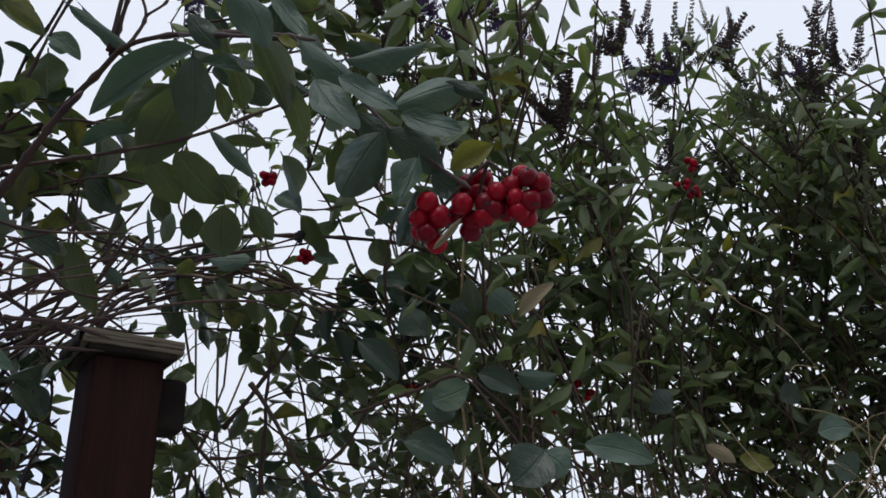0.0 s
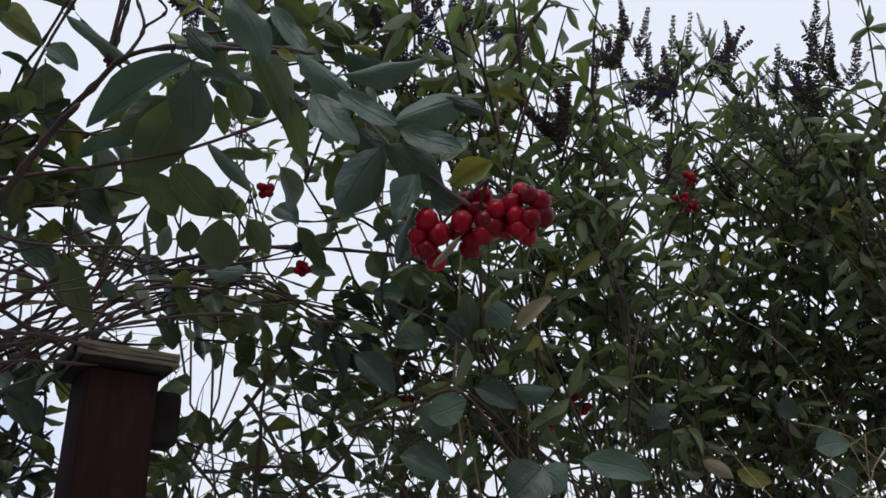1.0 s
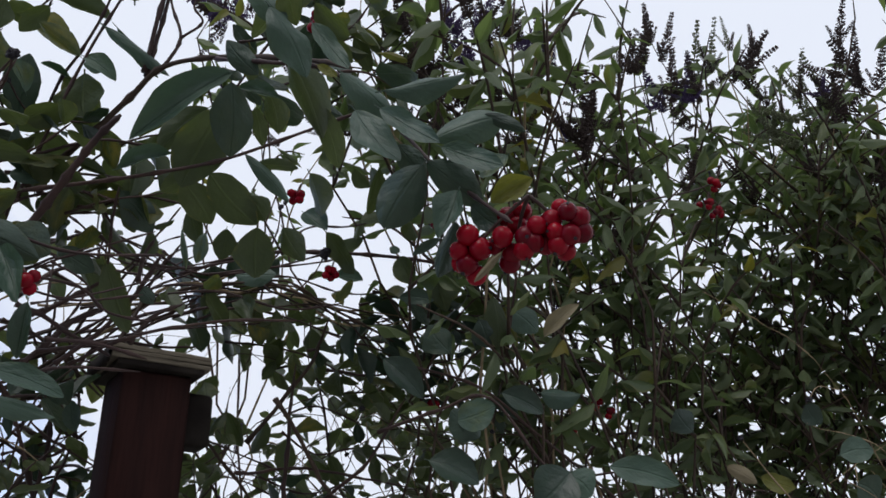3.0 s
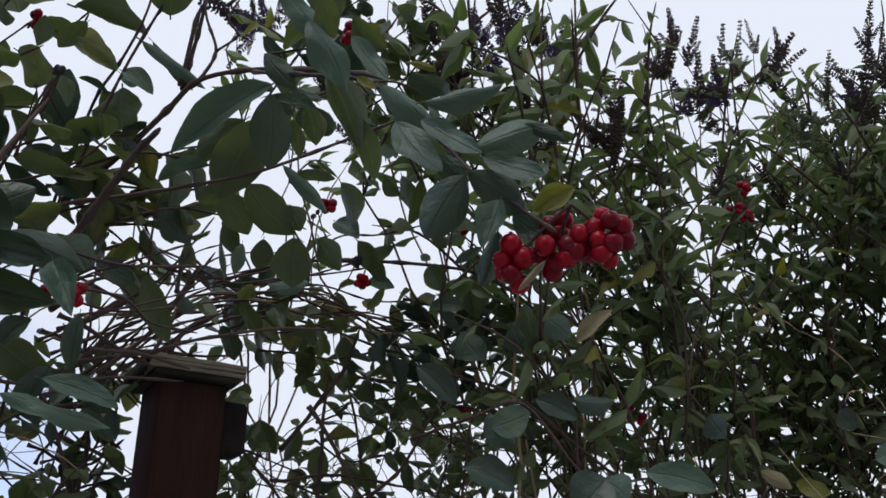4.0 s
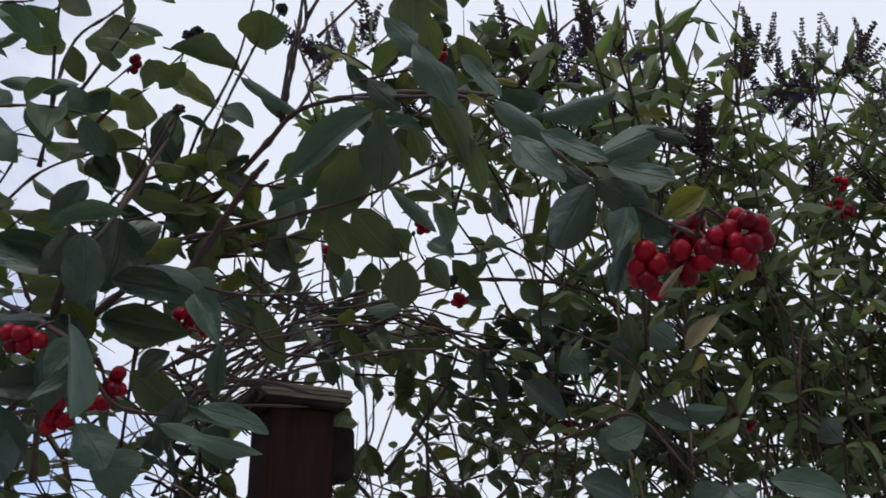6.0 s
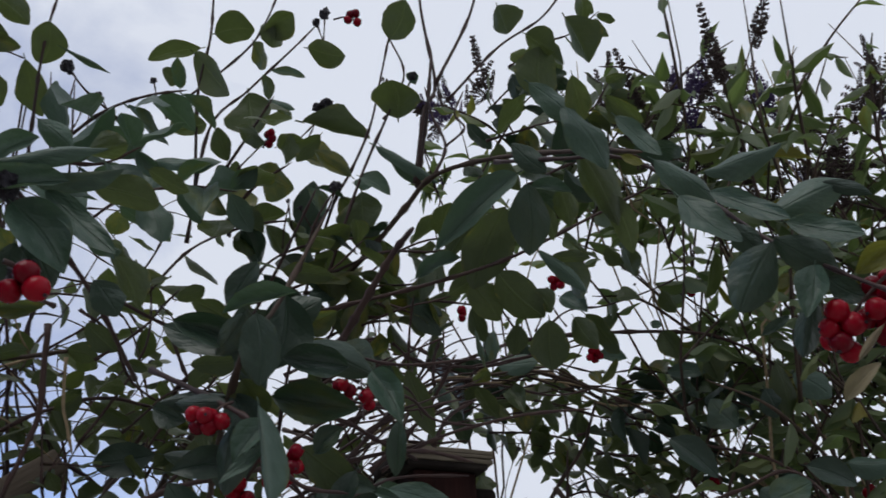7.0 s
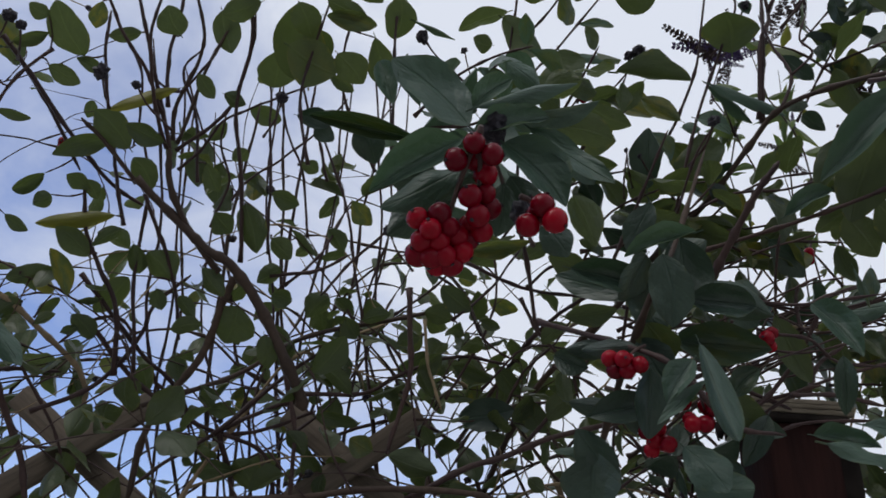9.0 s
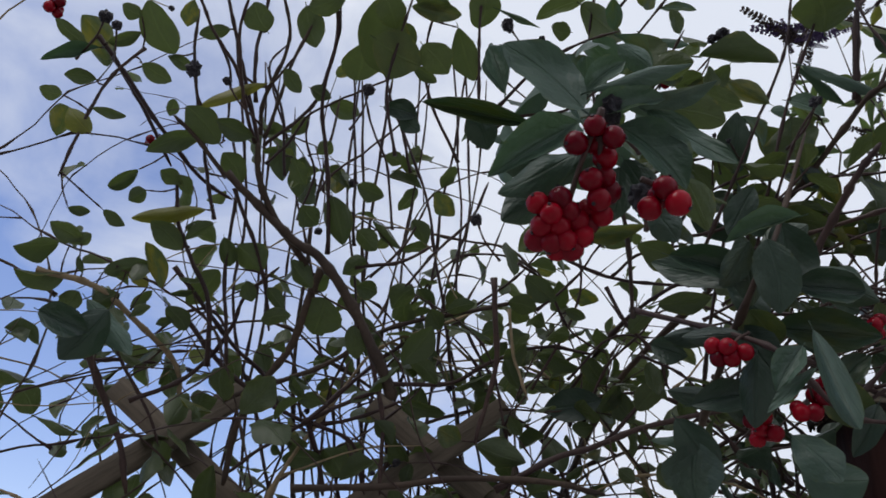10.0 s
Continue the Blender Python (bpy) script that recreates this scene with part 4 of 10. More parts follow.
leaf(shoot_b, (-0.3187, 0.1756, 1.7010), (-0.3451, 0.1611, 1.7291), 0.0220, (0.54, -0.84, 0.08))
leaf(shoot_b, (-0.3460, 0.1647, 1.7124), (-0.3505, 0.1597, 1.7325), 0.0092, (0.48, -0.87, -0.11))
leaf(shoot_b, (-0.3191, 0.1812, 1.7107), (-0.3319, 0.1702, 1.7323), 0.0090, (0.34, -0.90, -0.26))
leaf(shoot_b, (-0.3143, 0.1731, 1.7064), (-0.2810, 0.1934, 1.7246), 0.0074, (0.52, -0.85, 0.00))
leaf(shoot_b, (-0.3206, 0.1796, 1.7117), (-0.3061, 0.1862, 1.7260), 0.0103, (0.53, -0.84, -0.15))
leaf(shoot_b, (-0.3092, 0.1860, 1.7103), (-0.2770, 0.2009, 1.7139), 0.0079, (0.42, -0.91, 0.03))
leaf(shoot_b, (-0.3179, 0.1777, 1.6990), (-0.2933, 0.1918, 1.7079), 0.0113, (0.50, -0.87, -0.00))
leaf(shoot_b, (-0.3084, 0.1856, 1.7348), (-0.2974, 0.1931, 1.7254), 0.0104, (0.45, -0.87, -0.18))
leaf(shoot_b, (-0.3367, 0.1699, 1.6964), (-0.3688, 0.1438, 1.7017), 0.0078, (0.48, -0.70, -0.54), M_SHADED)
leaf(shoot_b, (-0.3561, 0.1583, 1.7038), (-0.3537, 0.1678, 1.6905), 0.0124, (0.59, -0.71, -0.39), M_SHADED)
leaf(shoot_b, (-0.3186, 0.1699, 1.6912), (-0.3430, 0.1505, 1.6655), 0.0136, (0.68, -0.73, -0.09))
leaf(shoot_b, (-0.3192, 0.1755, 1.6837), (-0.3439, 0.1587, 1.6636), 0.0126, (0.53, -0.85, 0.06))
leaf(shoot_b, (-0.3169, 0.1828, 1.6844), (-0.3393, 0.1762, 1.6766), 0.0106, (0.40, -0.74, -0.54), M_SHADED)
leaf(shoot_b, (-0.3338, 0.1903, 1.6808), (-0.3566, 0.1825, 1.6676), 0.0157, (0.51, -0.73, -0.45), M_SHADED)
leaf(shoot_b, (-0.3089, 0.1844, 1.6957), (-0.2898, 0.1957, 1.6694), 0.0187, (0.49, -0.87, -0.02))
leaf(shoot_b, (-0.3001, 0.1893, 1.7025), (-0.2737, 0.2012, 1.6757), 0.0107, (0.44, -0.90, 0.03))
leaf(shoot_b, (-0.3133, 0.1992, 1.6910), (-0.3073, 0.2115, 1.6740), 0.0131, (0.39, -0.81, -0.44), M_SHADED)
leaf(shoot_b, (-0.3142, 0.1958, 1.6862), (-0.3194, 0.2002, 1.6670), 0.0130, (0.51, -0.79, -0.32), M_SHADED)
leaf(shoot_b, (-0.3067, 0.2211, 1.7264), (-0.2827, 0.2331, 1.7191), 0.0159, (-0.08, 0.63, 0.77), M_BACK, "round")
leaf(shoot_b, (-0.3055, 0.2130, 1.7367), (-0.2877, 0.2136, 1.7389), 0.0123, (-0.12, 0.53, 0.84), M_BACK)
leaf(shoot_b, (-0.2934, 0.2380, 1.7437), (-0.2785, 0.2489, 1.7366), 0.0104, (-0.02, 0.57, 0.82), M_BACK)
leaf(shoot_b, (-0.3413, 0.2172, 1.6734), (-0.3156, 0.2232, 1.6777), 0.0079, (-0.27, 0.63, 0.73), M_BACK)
leaf(shoot_b, (-0.3359, 0.1827, 1.6897), (-0.3518, 0.1722, 1.6859), 0.0126, (0.55, -0.66, -0.51), M_SHADED)
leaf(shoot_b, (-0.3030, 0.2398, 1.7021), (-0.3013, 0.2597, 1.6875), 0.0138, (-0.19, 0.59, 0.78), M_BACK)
leaf(shoot_b, (-0.3246, 0.2563, 1.7030), (-0.3160, 0.2657, 1.6884), 0.0150, (0.42, -0.86, -0.30), M_SHADED)
berry_cluster(shoot_b, (-0.3037, 0.1562, 1.6830), [(-0.3072, 0.1582, 1.6785), (-0.3142, 0.1584, 1.6740), (-0.3026, 0.1628, 1.6753), (-0.3105, 0.1660, 1.6770), (-0.3087, 0.1697, 1.6731)], 0.0080, 141)
berry_cluster(shoot_b, (-0.3037, 0.1562, 1.6830), [(-0.3128, 0.1665, 1.6639), (-0.3099, 0.1721, 1.6671), (-0.3120, 0.1708, 1.6581), (-0.3140, 0.1776, 1.6560), (-0.3186, 0.1774, 1.6589), (-0.3111, 0.1772, 1.6644)], 0.0080, 142)
berry_cluster(shoot_b, (-0.3037, 0.1562, 1.6830), [(-0.3303, 0.1619, 1.6572), (-0.3233, 0.1648, 1.6586), (-0.3259, 0.1634, 1.6527), (-0.3216, 0.1682, 1.6549), (-0.3307, 0.1661, 1.6505), (-0.3257, 0.1688, 1.6506), (-0.3211, 0.1730, 1.6537), (-0.3344, 0.1696, 1.6479), (-0.3291, 0.1700, 1.6457), (-0.3246, 0.1719, 1.6464), (-0.3206, 0.1762, 1.6491), (-0.3253, 0.1771, 1.6458), (-0.3299, 0.1751, 1.6451), (-0.3195, 0.1776, 1.6539)], 0.0080, 143)
berry_cluster(shoot_b, (-0.2993, 0.1773, 1.6661), [(-0.2929, 0.1817, 1.6631), (-0.2990, 0.1830, 1.6575), (-0.2895, 0.1840, 1.6575), (-0.2968, 0.1874, 1.6637)], 0.0081, 151)
stem(shoot_b, [(-0.3152, 0.2242, 1.6739), (-0.3086, 0.2049, 1.6682), (-0.3043, 0.1932, 1.6698)], 0.0009, 0.0006)
dried_bud(shoot_b, (-0.3043, 0.1932, 1.6698), 0.011)
stem(shoot_b, [(-0.3142, 0.2183, 1.7060), (-0.3127, 0.1950, 1.7012), (-0.3111, 0.1818, 1.7020)], 0.0009, 0.0006)
dried_bud(shoot_b, (-0.3111, 0.1818, 1.7020), 0.011)

shoot_c = thing("honeysuckle_shoot", "leafy honeysuckle shoot in front of the post, shade painted into its leaves", "climbing plant", (-0.3102, 0.3747, 1.7146), "honeysuckle shoots")
stem(shoot_c, [(-0.4135, 0.5415, 1.6433), (-0.3582, 0.4453, 1.6817), (-0.3102, 0.3747, 1.7146), (-0.2976, 0.3878, 1.7494), (-0.2777, 0.4086, 1.8221)], 0.0024, 0.0012, M_STEM)
stem(shoot_c, [(-0.3998, 0.4256, 1.7347), (-0.3318, 0.3877, 1.6934), (-0.3013, 0.3799, 1.6727), (-0.2791, 0.3867, 1.6418), (-0.2563, 0.4037, 1.6381)], 0.0018, 0.001, M_TWIG)
leaf(shoot_c, (-0.3171, 0.3936, 1.7255), (-0.3703, 0.3820, 1.7438), 0.0195, (0.13, -0.96, -0.23), M_SHADED)
leaf(shoot_c, (-0.2995, 0.3652, 1.7333), (-0.2999, 0.3750, 1.6941), 0.0243, (0.17, -0.96, -0.24), M_SHADED)
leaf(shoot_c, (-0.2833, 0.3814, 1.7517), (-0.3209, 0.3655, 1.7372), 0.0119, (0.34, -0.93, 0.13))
leaf(shoot_c, (-0.3033, 0.3678, 1.7683), (-0.3208, 0.3708, 1.7425), 0.0161, (0.33, -0.89, -0.32), M_SHADED)
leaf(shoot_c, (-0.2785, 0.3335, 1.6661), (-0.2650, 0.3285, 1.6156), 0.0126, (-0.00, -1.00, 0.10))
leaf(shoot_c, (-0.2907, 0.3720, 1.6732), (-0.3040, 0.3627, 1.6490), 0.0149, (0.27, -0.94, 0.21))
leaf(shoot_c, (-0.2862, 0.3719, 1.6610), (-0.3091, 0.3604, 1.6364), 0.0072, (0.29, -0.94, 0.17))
leaf(shoot_c, (-0.3157, 0.3820, 1.6756), (-0.3241, 0.3861, 1.6398), 0.0213, (0.03, -0.99, -0.12), M_SHADED)
leaf(shoot_c, (-0.3651, 0.4267, 1.6456), (-0.3684, 0.4290, 1.6110), 0.0347, (0.18, -0.98, -0.08), M_SHADED, "round")
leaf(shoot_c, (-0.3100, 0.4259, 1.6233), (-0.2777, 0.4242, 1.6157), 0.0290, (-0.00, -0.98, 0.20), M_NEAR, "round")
leaf(shoot_c, (-0.3237, 0.3851, 1.6904), (-0.3558, 0.3801, 1.6927), 0.0119, (0.13, -0.95, -0.28), M_SHADED)
leaf(shoot_c, (-0.3800, 0.4026, 1.6999), (-0.3606, 0.4077, 1.6907), 0.0154, (0.11, -0.95, -0.30), M_SHADED)
leaf(shoot_c, (-0.3759, 0.4140, 1.6739), (-0.3356, 0.4254, 1.6659), 0.0138, (0.24, -0.96, -0.17), M_SHADED)
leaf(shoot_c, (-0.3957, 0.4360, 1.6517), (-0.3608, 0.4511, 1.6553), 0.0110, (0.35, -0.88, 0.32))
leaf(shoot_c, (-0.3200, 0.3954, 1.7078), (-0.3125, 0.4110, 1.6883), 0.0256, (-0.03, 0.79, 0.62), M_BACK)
leaf(shoot_c, (-0.3102, 0.3720, 1.7377), (-0.3299, 0.3782, 1.7167), 0.0153, (0.19, -0.88, -0.44), M_SHADED)
leaf(shoot_c, (-0.2821, 0.4188, 1.6667), (-0.2654, 0.4171, 1.6797), 0.0140, (0.09, -0.97, -0.24), M_SHADED)
leaf(shoot_c, (-0.2943, 0.4207, 1.7366), (-0.2547, 0.4474, 1.7216), 0.0217, (0.43, -0.83, -0.35), M_SHADED)
leaf(shoot_c, (-0.3103, 0.4169, 1.7039), (-0.2587, 0.4252, 1.6926), 0.0245, (0.11, -0.97, -0.23), M_SHADED)
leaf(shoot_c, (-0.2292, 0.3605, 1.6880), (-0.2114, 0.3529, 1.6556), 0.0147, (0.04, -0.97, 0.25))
leaf(shoot_c, (-0.2213, 0.3811, 1.6675), (-0.2249, 0.3841, 1.6400), 0.0111, (0.15, -0.98, -0.13), M_SHADED)
leaf(shoot_c, (-0.2965, 0.3968, 1.7590), (-0.3056, 0.4040, 1.7148), 0.0318, (0.56, -0.79, -0.24), M_SHADED)
leaf(shoot_c, (-0.3351, 0.4062, 1.7030), (-0.3684, 0.3909, 1.6972), 0.0125, (0.43, -0.90, -0.09), M_SHADED)
leaf(shoot_c, (-0.3550, 0.3892, 1.6554), (-0.3185, 0.4102, 1.6649), 0.0192, (0.50, -0.86, -0.02), M_SHADED)
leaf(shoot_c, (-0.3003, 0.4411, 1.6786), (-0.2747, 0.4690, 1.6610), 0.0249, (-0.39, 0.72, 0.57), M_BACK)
leaf(shoot_c, (-0.3160, 0.4256, 1.7574), (-0.2879, 0.4328, 1.7728), 0.0221, (0.37, -0.89, -0.27), M_SHADED)
leaf(shoot_c, (-0.3547, 0.3702, 1.7389), (-0.3156, 0.3925, 1.7242), 0.0184, (0.40, -0.88, -0.26), M_SHADED)
leaf(shoot_c, (-0.3160, 0.3784, 1.7470), (-0.3141, 0.3885, 1.7082), 0.0194, (0.46, -0.87, -0.20), M_SHADED)
leaf(shoot_c, (-0.2963, 0.3974, 1.7190), (-0.2612, 0.4125, 1.7150), 0.0196, (0.37, -0.91, -0.19), M_SHADED, "round")
leaf(shoot_c, (-0.3087, 0.4212, 1.7093), (-0.2744, 0.4332, 1.6940), 0.0230, (0.17, -0.92, -0.35), M_SHADED, "round")
leaf(shoot_c, (-0.3259, 0.3982, 1.7001), (-0.3112, 0.4054, 1.6700), 0.0226, (0.33, -0.94, -0.07), M_SHADED)
leaf(shoot_c, (-0.3324, 0.4043, 1.7326), (-0.3128, 0.4099, 1.7023), 0.0165, (0.08, -0.99, -0.13), M_SHADED)
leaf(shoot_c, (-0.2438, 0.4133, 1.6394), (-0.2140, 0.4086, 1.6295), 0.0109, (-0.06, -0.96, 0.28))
leaf(shoot_c, (-0.3739, 0.4196, 1.6584), (-0.3554, 0.4302, 1.6228), 0.0232, (0.37, -0.93, -0.08), M_SHADED)
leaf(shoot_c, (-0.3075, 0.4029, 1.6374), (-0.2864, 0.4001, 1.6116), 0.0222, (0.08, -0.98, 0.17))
leaf(shoot_c, (-0.3398, 0.4042, 1.6735), (-0.3266, 0.4179, 1.6463), 0.0195, (0.46, -0.86, -0.21), M_SHADED)
leaf(shoot_c, (-0.3209, 0.4240, 1.6945), (-0.3380, 0.4256, 1.6560), 0.0198, (0.10, -0.99, -0.09), M_SHADED)
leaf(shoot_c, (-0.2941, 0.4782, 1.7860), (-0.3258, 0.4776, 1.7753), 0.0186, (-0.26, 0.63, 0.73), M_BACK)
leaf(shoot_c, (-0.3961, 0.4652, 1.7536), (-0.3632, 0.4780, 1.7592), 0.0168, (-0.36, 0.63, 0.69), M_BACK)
leaf(shoot_c, (-0.3662, 0.4051, 1.7058), (-0.3462, 0.4183, 1.7018), 0.0102, (0.46, -0.81, -0.36), M_SHADED)
leaf(shoot_c, (-0.2923, 0.4715, 1.6686), (-0.2652, 0.4742, 1.6577), 0.0133, (0.01, -0.98, -0.21), M_SHADED)
leaf(shoot_c, (-0.2702, 0.4552, 1.6648), (-0.2850, 0.4488, 1.6370), 0.0149, (0.34, -0.94, 0.03), M_SHADED)
stem(shoot_c, [(-0.2714, 0.4675, 1.7204), (-0.2448, 0.4856, 1.7189), (-0.2326, 0.5045, 1.7088), (-0.2063, 0.5205, 1.7065)], 0.001103, 0.0008019, M_TWIG)
stem(shoot_c, [(-0.2566, 0.4661, 1.7286), (-0.2446, 0.4906, 1.7246), (-0.2432, 0.5160, 1.7143)], 0.0007351, 0.0005346, M_TWIG)
stem(shoot_c, [(-0.2791, 0.4687, 1.7146), (-0.2503, 0.4943, 1.7135), (-0.2146, 0.5139, 1.7244)], 0.0009188, 0.0006682, M_TWIG)
stem(shoot_c, [(-0.2595, 0.4824, 1.6835), (-0.2363, 0.5045, 1.6872), (-0.2112, 0.5276, 1.6837)], 0.00147, 0.001069, M_TWIG)
stem(shoot_c, [(-0.2683, 0.4743, 1.7038), (-0.2396, 0.4938, 1.7173), (-0.1998, 0.5098, 1.7356)], 0.0007351, 0.0005346, M_TWIG)
stem(shoot_c, [(-0.2828, 0.4554, 1.7445), (-0.2508, 0.4829, 1.7420), (-0.1970, 0.5046, 1.7484)], 0.001103, 0.0008019, M_TWIG)
stem(shoot_c, [(-0.2871, 0.4865, 1.6563), (-0.2586, 0.5068, 1.6727), (-0.2154, 0.5298, 1.6759)], 0.001103, 0.0008019, M_TWIG)
stem(shoot_l, [(-0.3111, 0.5341, 1.7868), (-0.2951, 0.5268, 1.8054), (-0.2769, 0.5184, 1.8258), (-0.2600, 0.5094, 1.8436), (-0.2422, 0.5004, 1.8603)], 0.003068, 0.002242, M_TWIG, 6, 0.3, 0.003)
stem(shoot_l, [(-0.3518, 0.6154, 1.7467), (-0.3255, 0.6124, 1.7545), (-0.2912, 0.6083, 1.7712), (-0.2707, 0.5993, 1.7813)], 0.002083, 0.001522, M_TWIG, 6, 0.3, 0.003)
stem(shoot_l, [(-0.3135, 0.6137, 1.7086), (-0.2873, 0.6145, 1.7310), (-0.2597, 0.6107, 1.7618), (-0.2376, 0.6006, 1.7958)], 0.002, 0.001462, M_TWIG, 6, 0.3, 0.003)
stem(shoot_l, [(-0.3041, 0.6212, 1.7107), (-0.2653, 0.6253, 1.7342), (-0.2116, 0.6346, 1.7483), (-0.1368, 0.6469, 1.7536)], 0.001507, 0.001101, M_TWIG, 6, 0.3, 0.003)
stem(shoot_l, [(-0.3410, 0.5907, 1.7511), (-0.3237, 0.6020, 1.7458), (-0.3019, 0.6176, 1.7324), (-0.2798, 0.6315, 1.7203)], 0.002016, 0.001473, M_TWIG, 6, 0.3, 0.003)
stem(shoot_l, [(-0.2645, 0.6305, 1.7313), (-0.2562, 0.6425, 1.7571), (-0.2360, 0.6609, 1.7752)], 0.002007, 0.001467, M_TWIG, 6, 0.3, 0.003)
stem(shoot_l, [(-0.3233, 0.5802, 1.7732), (-0.2796, 0.5629, 1.7831)], 0.0009959, 0.0007278, M_TWIG, 6, 0.3, 0.003)
stem(shoot_l, [(-0.3004, 0.5592, 1.7334), (-0.3084, 0.5753, 1.7857)], 0.0009384, 0.0006858, M_TWIG, 6, 0.3, 0.003)
stem(shoot_l, [(-0.2752, 0.5933, 1.7764), (-0.2674, 0.5703, 1.8015), (-0.2558, 0.5476, 1.8254)], 0.001232, 0.0009003, M_TWIG, 6, 0.3, 0.003)
stem(shoot_l, [(-0.2942, 0.6095, 1.8164), (-0.2756, 0.6265, 1.8035), (-0.2345, 0.6458, 1.8009), (-0.1904, 0.6565, 1.8126)], 0.001296, 0.0009468, M_TWIG, 6, 0.3, 0.003)
stem(shoot_l, [(-0.2610, 0.6210, 1.7782), (-0.2610, 0.6274, 1.8036), (-0.2574, 0.6371, 1.8237)], 0.001772, 0.001295, M_TWIG, 6, 0.3, 0.003)
stem(shoot_l, [(-0.3027, 0.5619, 1.7739), (-0.2721, 0.5651, 1.7839), (-0.2327, 0.5678, 1.7985)], 0.000963, 0.0007037, M_TWIG, 6, 0.3, 0.003)
stem(shoot_l, [(-0.3332, 0.6232, 1.7225), (-0.2870, 0.6264, 1.7281), (-0.2542, 0.6217, 1.7328)], 0.001801, 0.001316, M_TWIG, 6, 0.3, 0.003)
stem(shoot_l, [(-0.3106, 0.5807, 1.8224), (-0.2702, 0.5754, 1.8312), (-0.2326, 0.5695, 1.8347)], 0.001016, 0.0007426, M_TWIG, 6, 0.3, 0.003)
stem(shoot_l, [(-0.2964, 0.5721, 1.8376), (-0.2886, 0.5871, 1.8354), (-0.2825, 0.6056, 1.8244)], 0.001008, 0.0007366, M_TWIG, 6, 0.3, 0.003)
stem(shoot_l, [(-0.3461, 0.6264, 1.7133), (-0.3326, 0.6367, 1.7350), (-0.3178, 0.6465, 1.7574), (-0.3016, 0.6590, 1.7718)], 0.002333, 0.001705, M_TWIG, 6, 0.3, 0.003)
berry_cluster(shoot_c, (-0.3187, 0.3847, 1.6900), bunch((-0.3270, 0.3747, 1.6762), (0.009, 0.005, 0.005), 6, 0.0086, 161), 0.0086, 161)
berry_cluster(shoot_c, (-0.2970, 0.3969, 1.6714), bunch((-0.2971, 0.4071, 1.6552), (0.012, 0.006, 0.009), 10, 0.0086, 171), 0.0086, 171)
berry_cluster(shoot_c, (-0.2970, 0.3969, 1.6714), bunch((-0.3251, 0.4098, 1.6436), (0.01, 0.006, 0.007), 7, 0.0086, 172), 0.0086, 172)
berry_cluster(shoot_c, (-0.2691, 0.4532, 1.7173), bunch((-0.2644, 0.4601, 1.7111), (0.004, 0.004, 0.005), 3, 0.0086, 175), 0.0086, 175)
berry_cluster(shoot_c, (-0.2876, 0.4849, 1.7387), bunch((-0.2936, 0.4891, 1.7294), (0.007, 0.005, 0.005), 5, 0.0086, 177), 0.0086, 177)
leaf(shoot_c, (-0.2319, 0.3420, 1.6158), (-0.1892, 0.3642, 1.6051), 0.0123, (0.50, -0.80, 0.33))
leaf(shoot_c, (-0.2167, 0.3474, 1.6236), (-0.1870, 0.3652, 1.6151), 0.0125, (0.55, -0.75, 0.35))

shoot_h = thing("honeysuckle_shoot", "long arching honeysuckle stem with paired leaves and small berries", "climbing plant", (-0.1160, 0.8370, 1.9012), "honeysuckle shoots")
stem(shoot_h, [(-0.3092, 0.8651, 1.8919), (-0.2429, 0.8480, 1.9036), (-0.1906, 0.8364, 1.9040), (-0.1161, 0.8372, 1.9006), (-0.0540, 0.8396, 1.8942), (-0.0076, 0.8436, 1.8847), (0.0384, 0.8548, 1.8594), (0.0718, 0.8705, 1.8248), (0.1076, 0.9081, 1.7905)], 0.0023, 0.0014, M_TWIG)
stem(shoot_h, [(-0.2031, 0.8167, 1.8753), (-0.1602, 0.7991, 1.9125), (-0.1143, 0.8158, 1.9232), (-0.0593, 0.8195, 1.9377), (-0.0156, 0.8307, 1.9604)], 0.0011, 0.0008, M_TWIG)
stem(shoot_h, [(-0.3745, 0.8581, 1.8368), (-0.3063, 0.8453, 1.8632), (-0.2385, 0.8415, 1.8701), (-0.1894, 0.8436, 1.8646), (-0.1175, 0.8667, 1.8369), (-0.0696, 0.8972, 1.8175)], 0.0018, 0.0012, M_STEM)
stem(shoot_h, [(-0.0524, 0.8116, 1.7642), (0.0210, 0.8212, 1.7419), (0.0779, 0.8502, 1.7017), (0.1435, 0.8924, 1.6567), (0.1824, 0.9255, 1.6319)], 0.0014, 0.001, M_TWIG)
leaf(shoot_h, (-0.0597, 0.8300, 1.8913), (-0.0464, 0.8332, 1.8604), 0.0262, (0.38, 0.89, 0.26), M_BACK)
leaf(shoot_h, (-0.0261, 0.8352, 1.8794), (-0.0117, 0.8358, 1.8301), 0.0315, (0.56, 0.81, 0.17), M_BACK)
leaf(shoot_h, (-0.0596, 0.8274, 1.8969), (-0.0705, 0.8253, 1.9016), 0.0111, (0.21, -0.97, 0.07))
leaf(shoot_h, (-0.1362, 0.8004, 1.9093), (-0.1009, 0.8168, 1.8730), 0.0299, (0.43, 0.59, 0.69), M_BACK)
leaf(shoot_h, (-0.1498, 0.7565, 1.9568), (-0.1287, 0.7661, 1.9117), 0.0325, (0.57, 0.70, 0.42), M_BACK)
leaf(shoot_h, (-0.1019, 0.8132, 1.9285), (-0.0772, 0.8119, 1.9308), 0.0303, (-0.09, -0.84, 0.53), M_BACK)
leaf(shoot_h, (-0.0531, 0.8209, 1.9348), (-0.0412, 0.8313, 1.9120), 0.0306, (0.77, 0.32, 0.55), M_BACK)
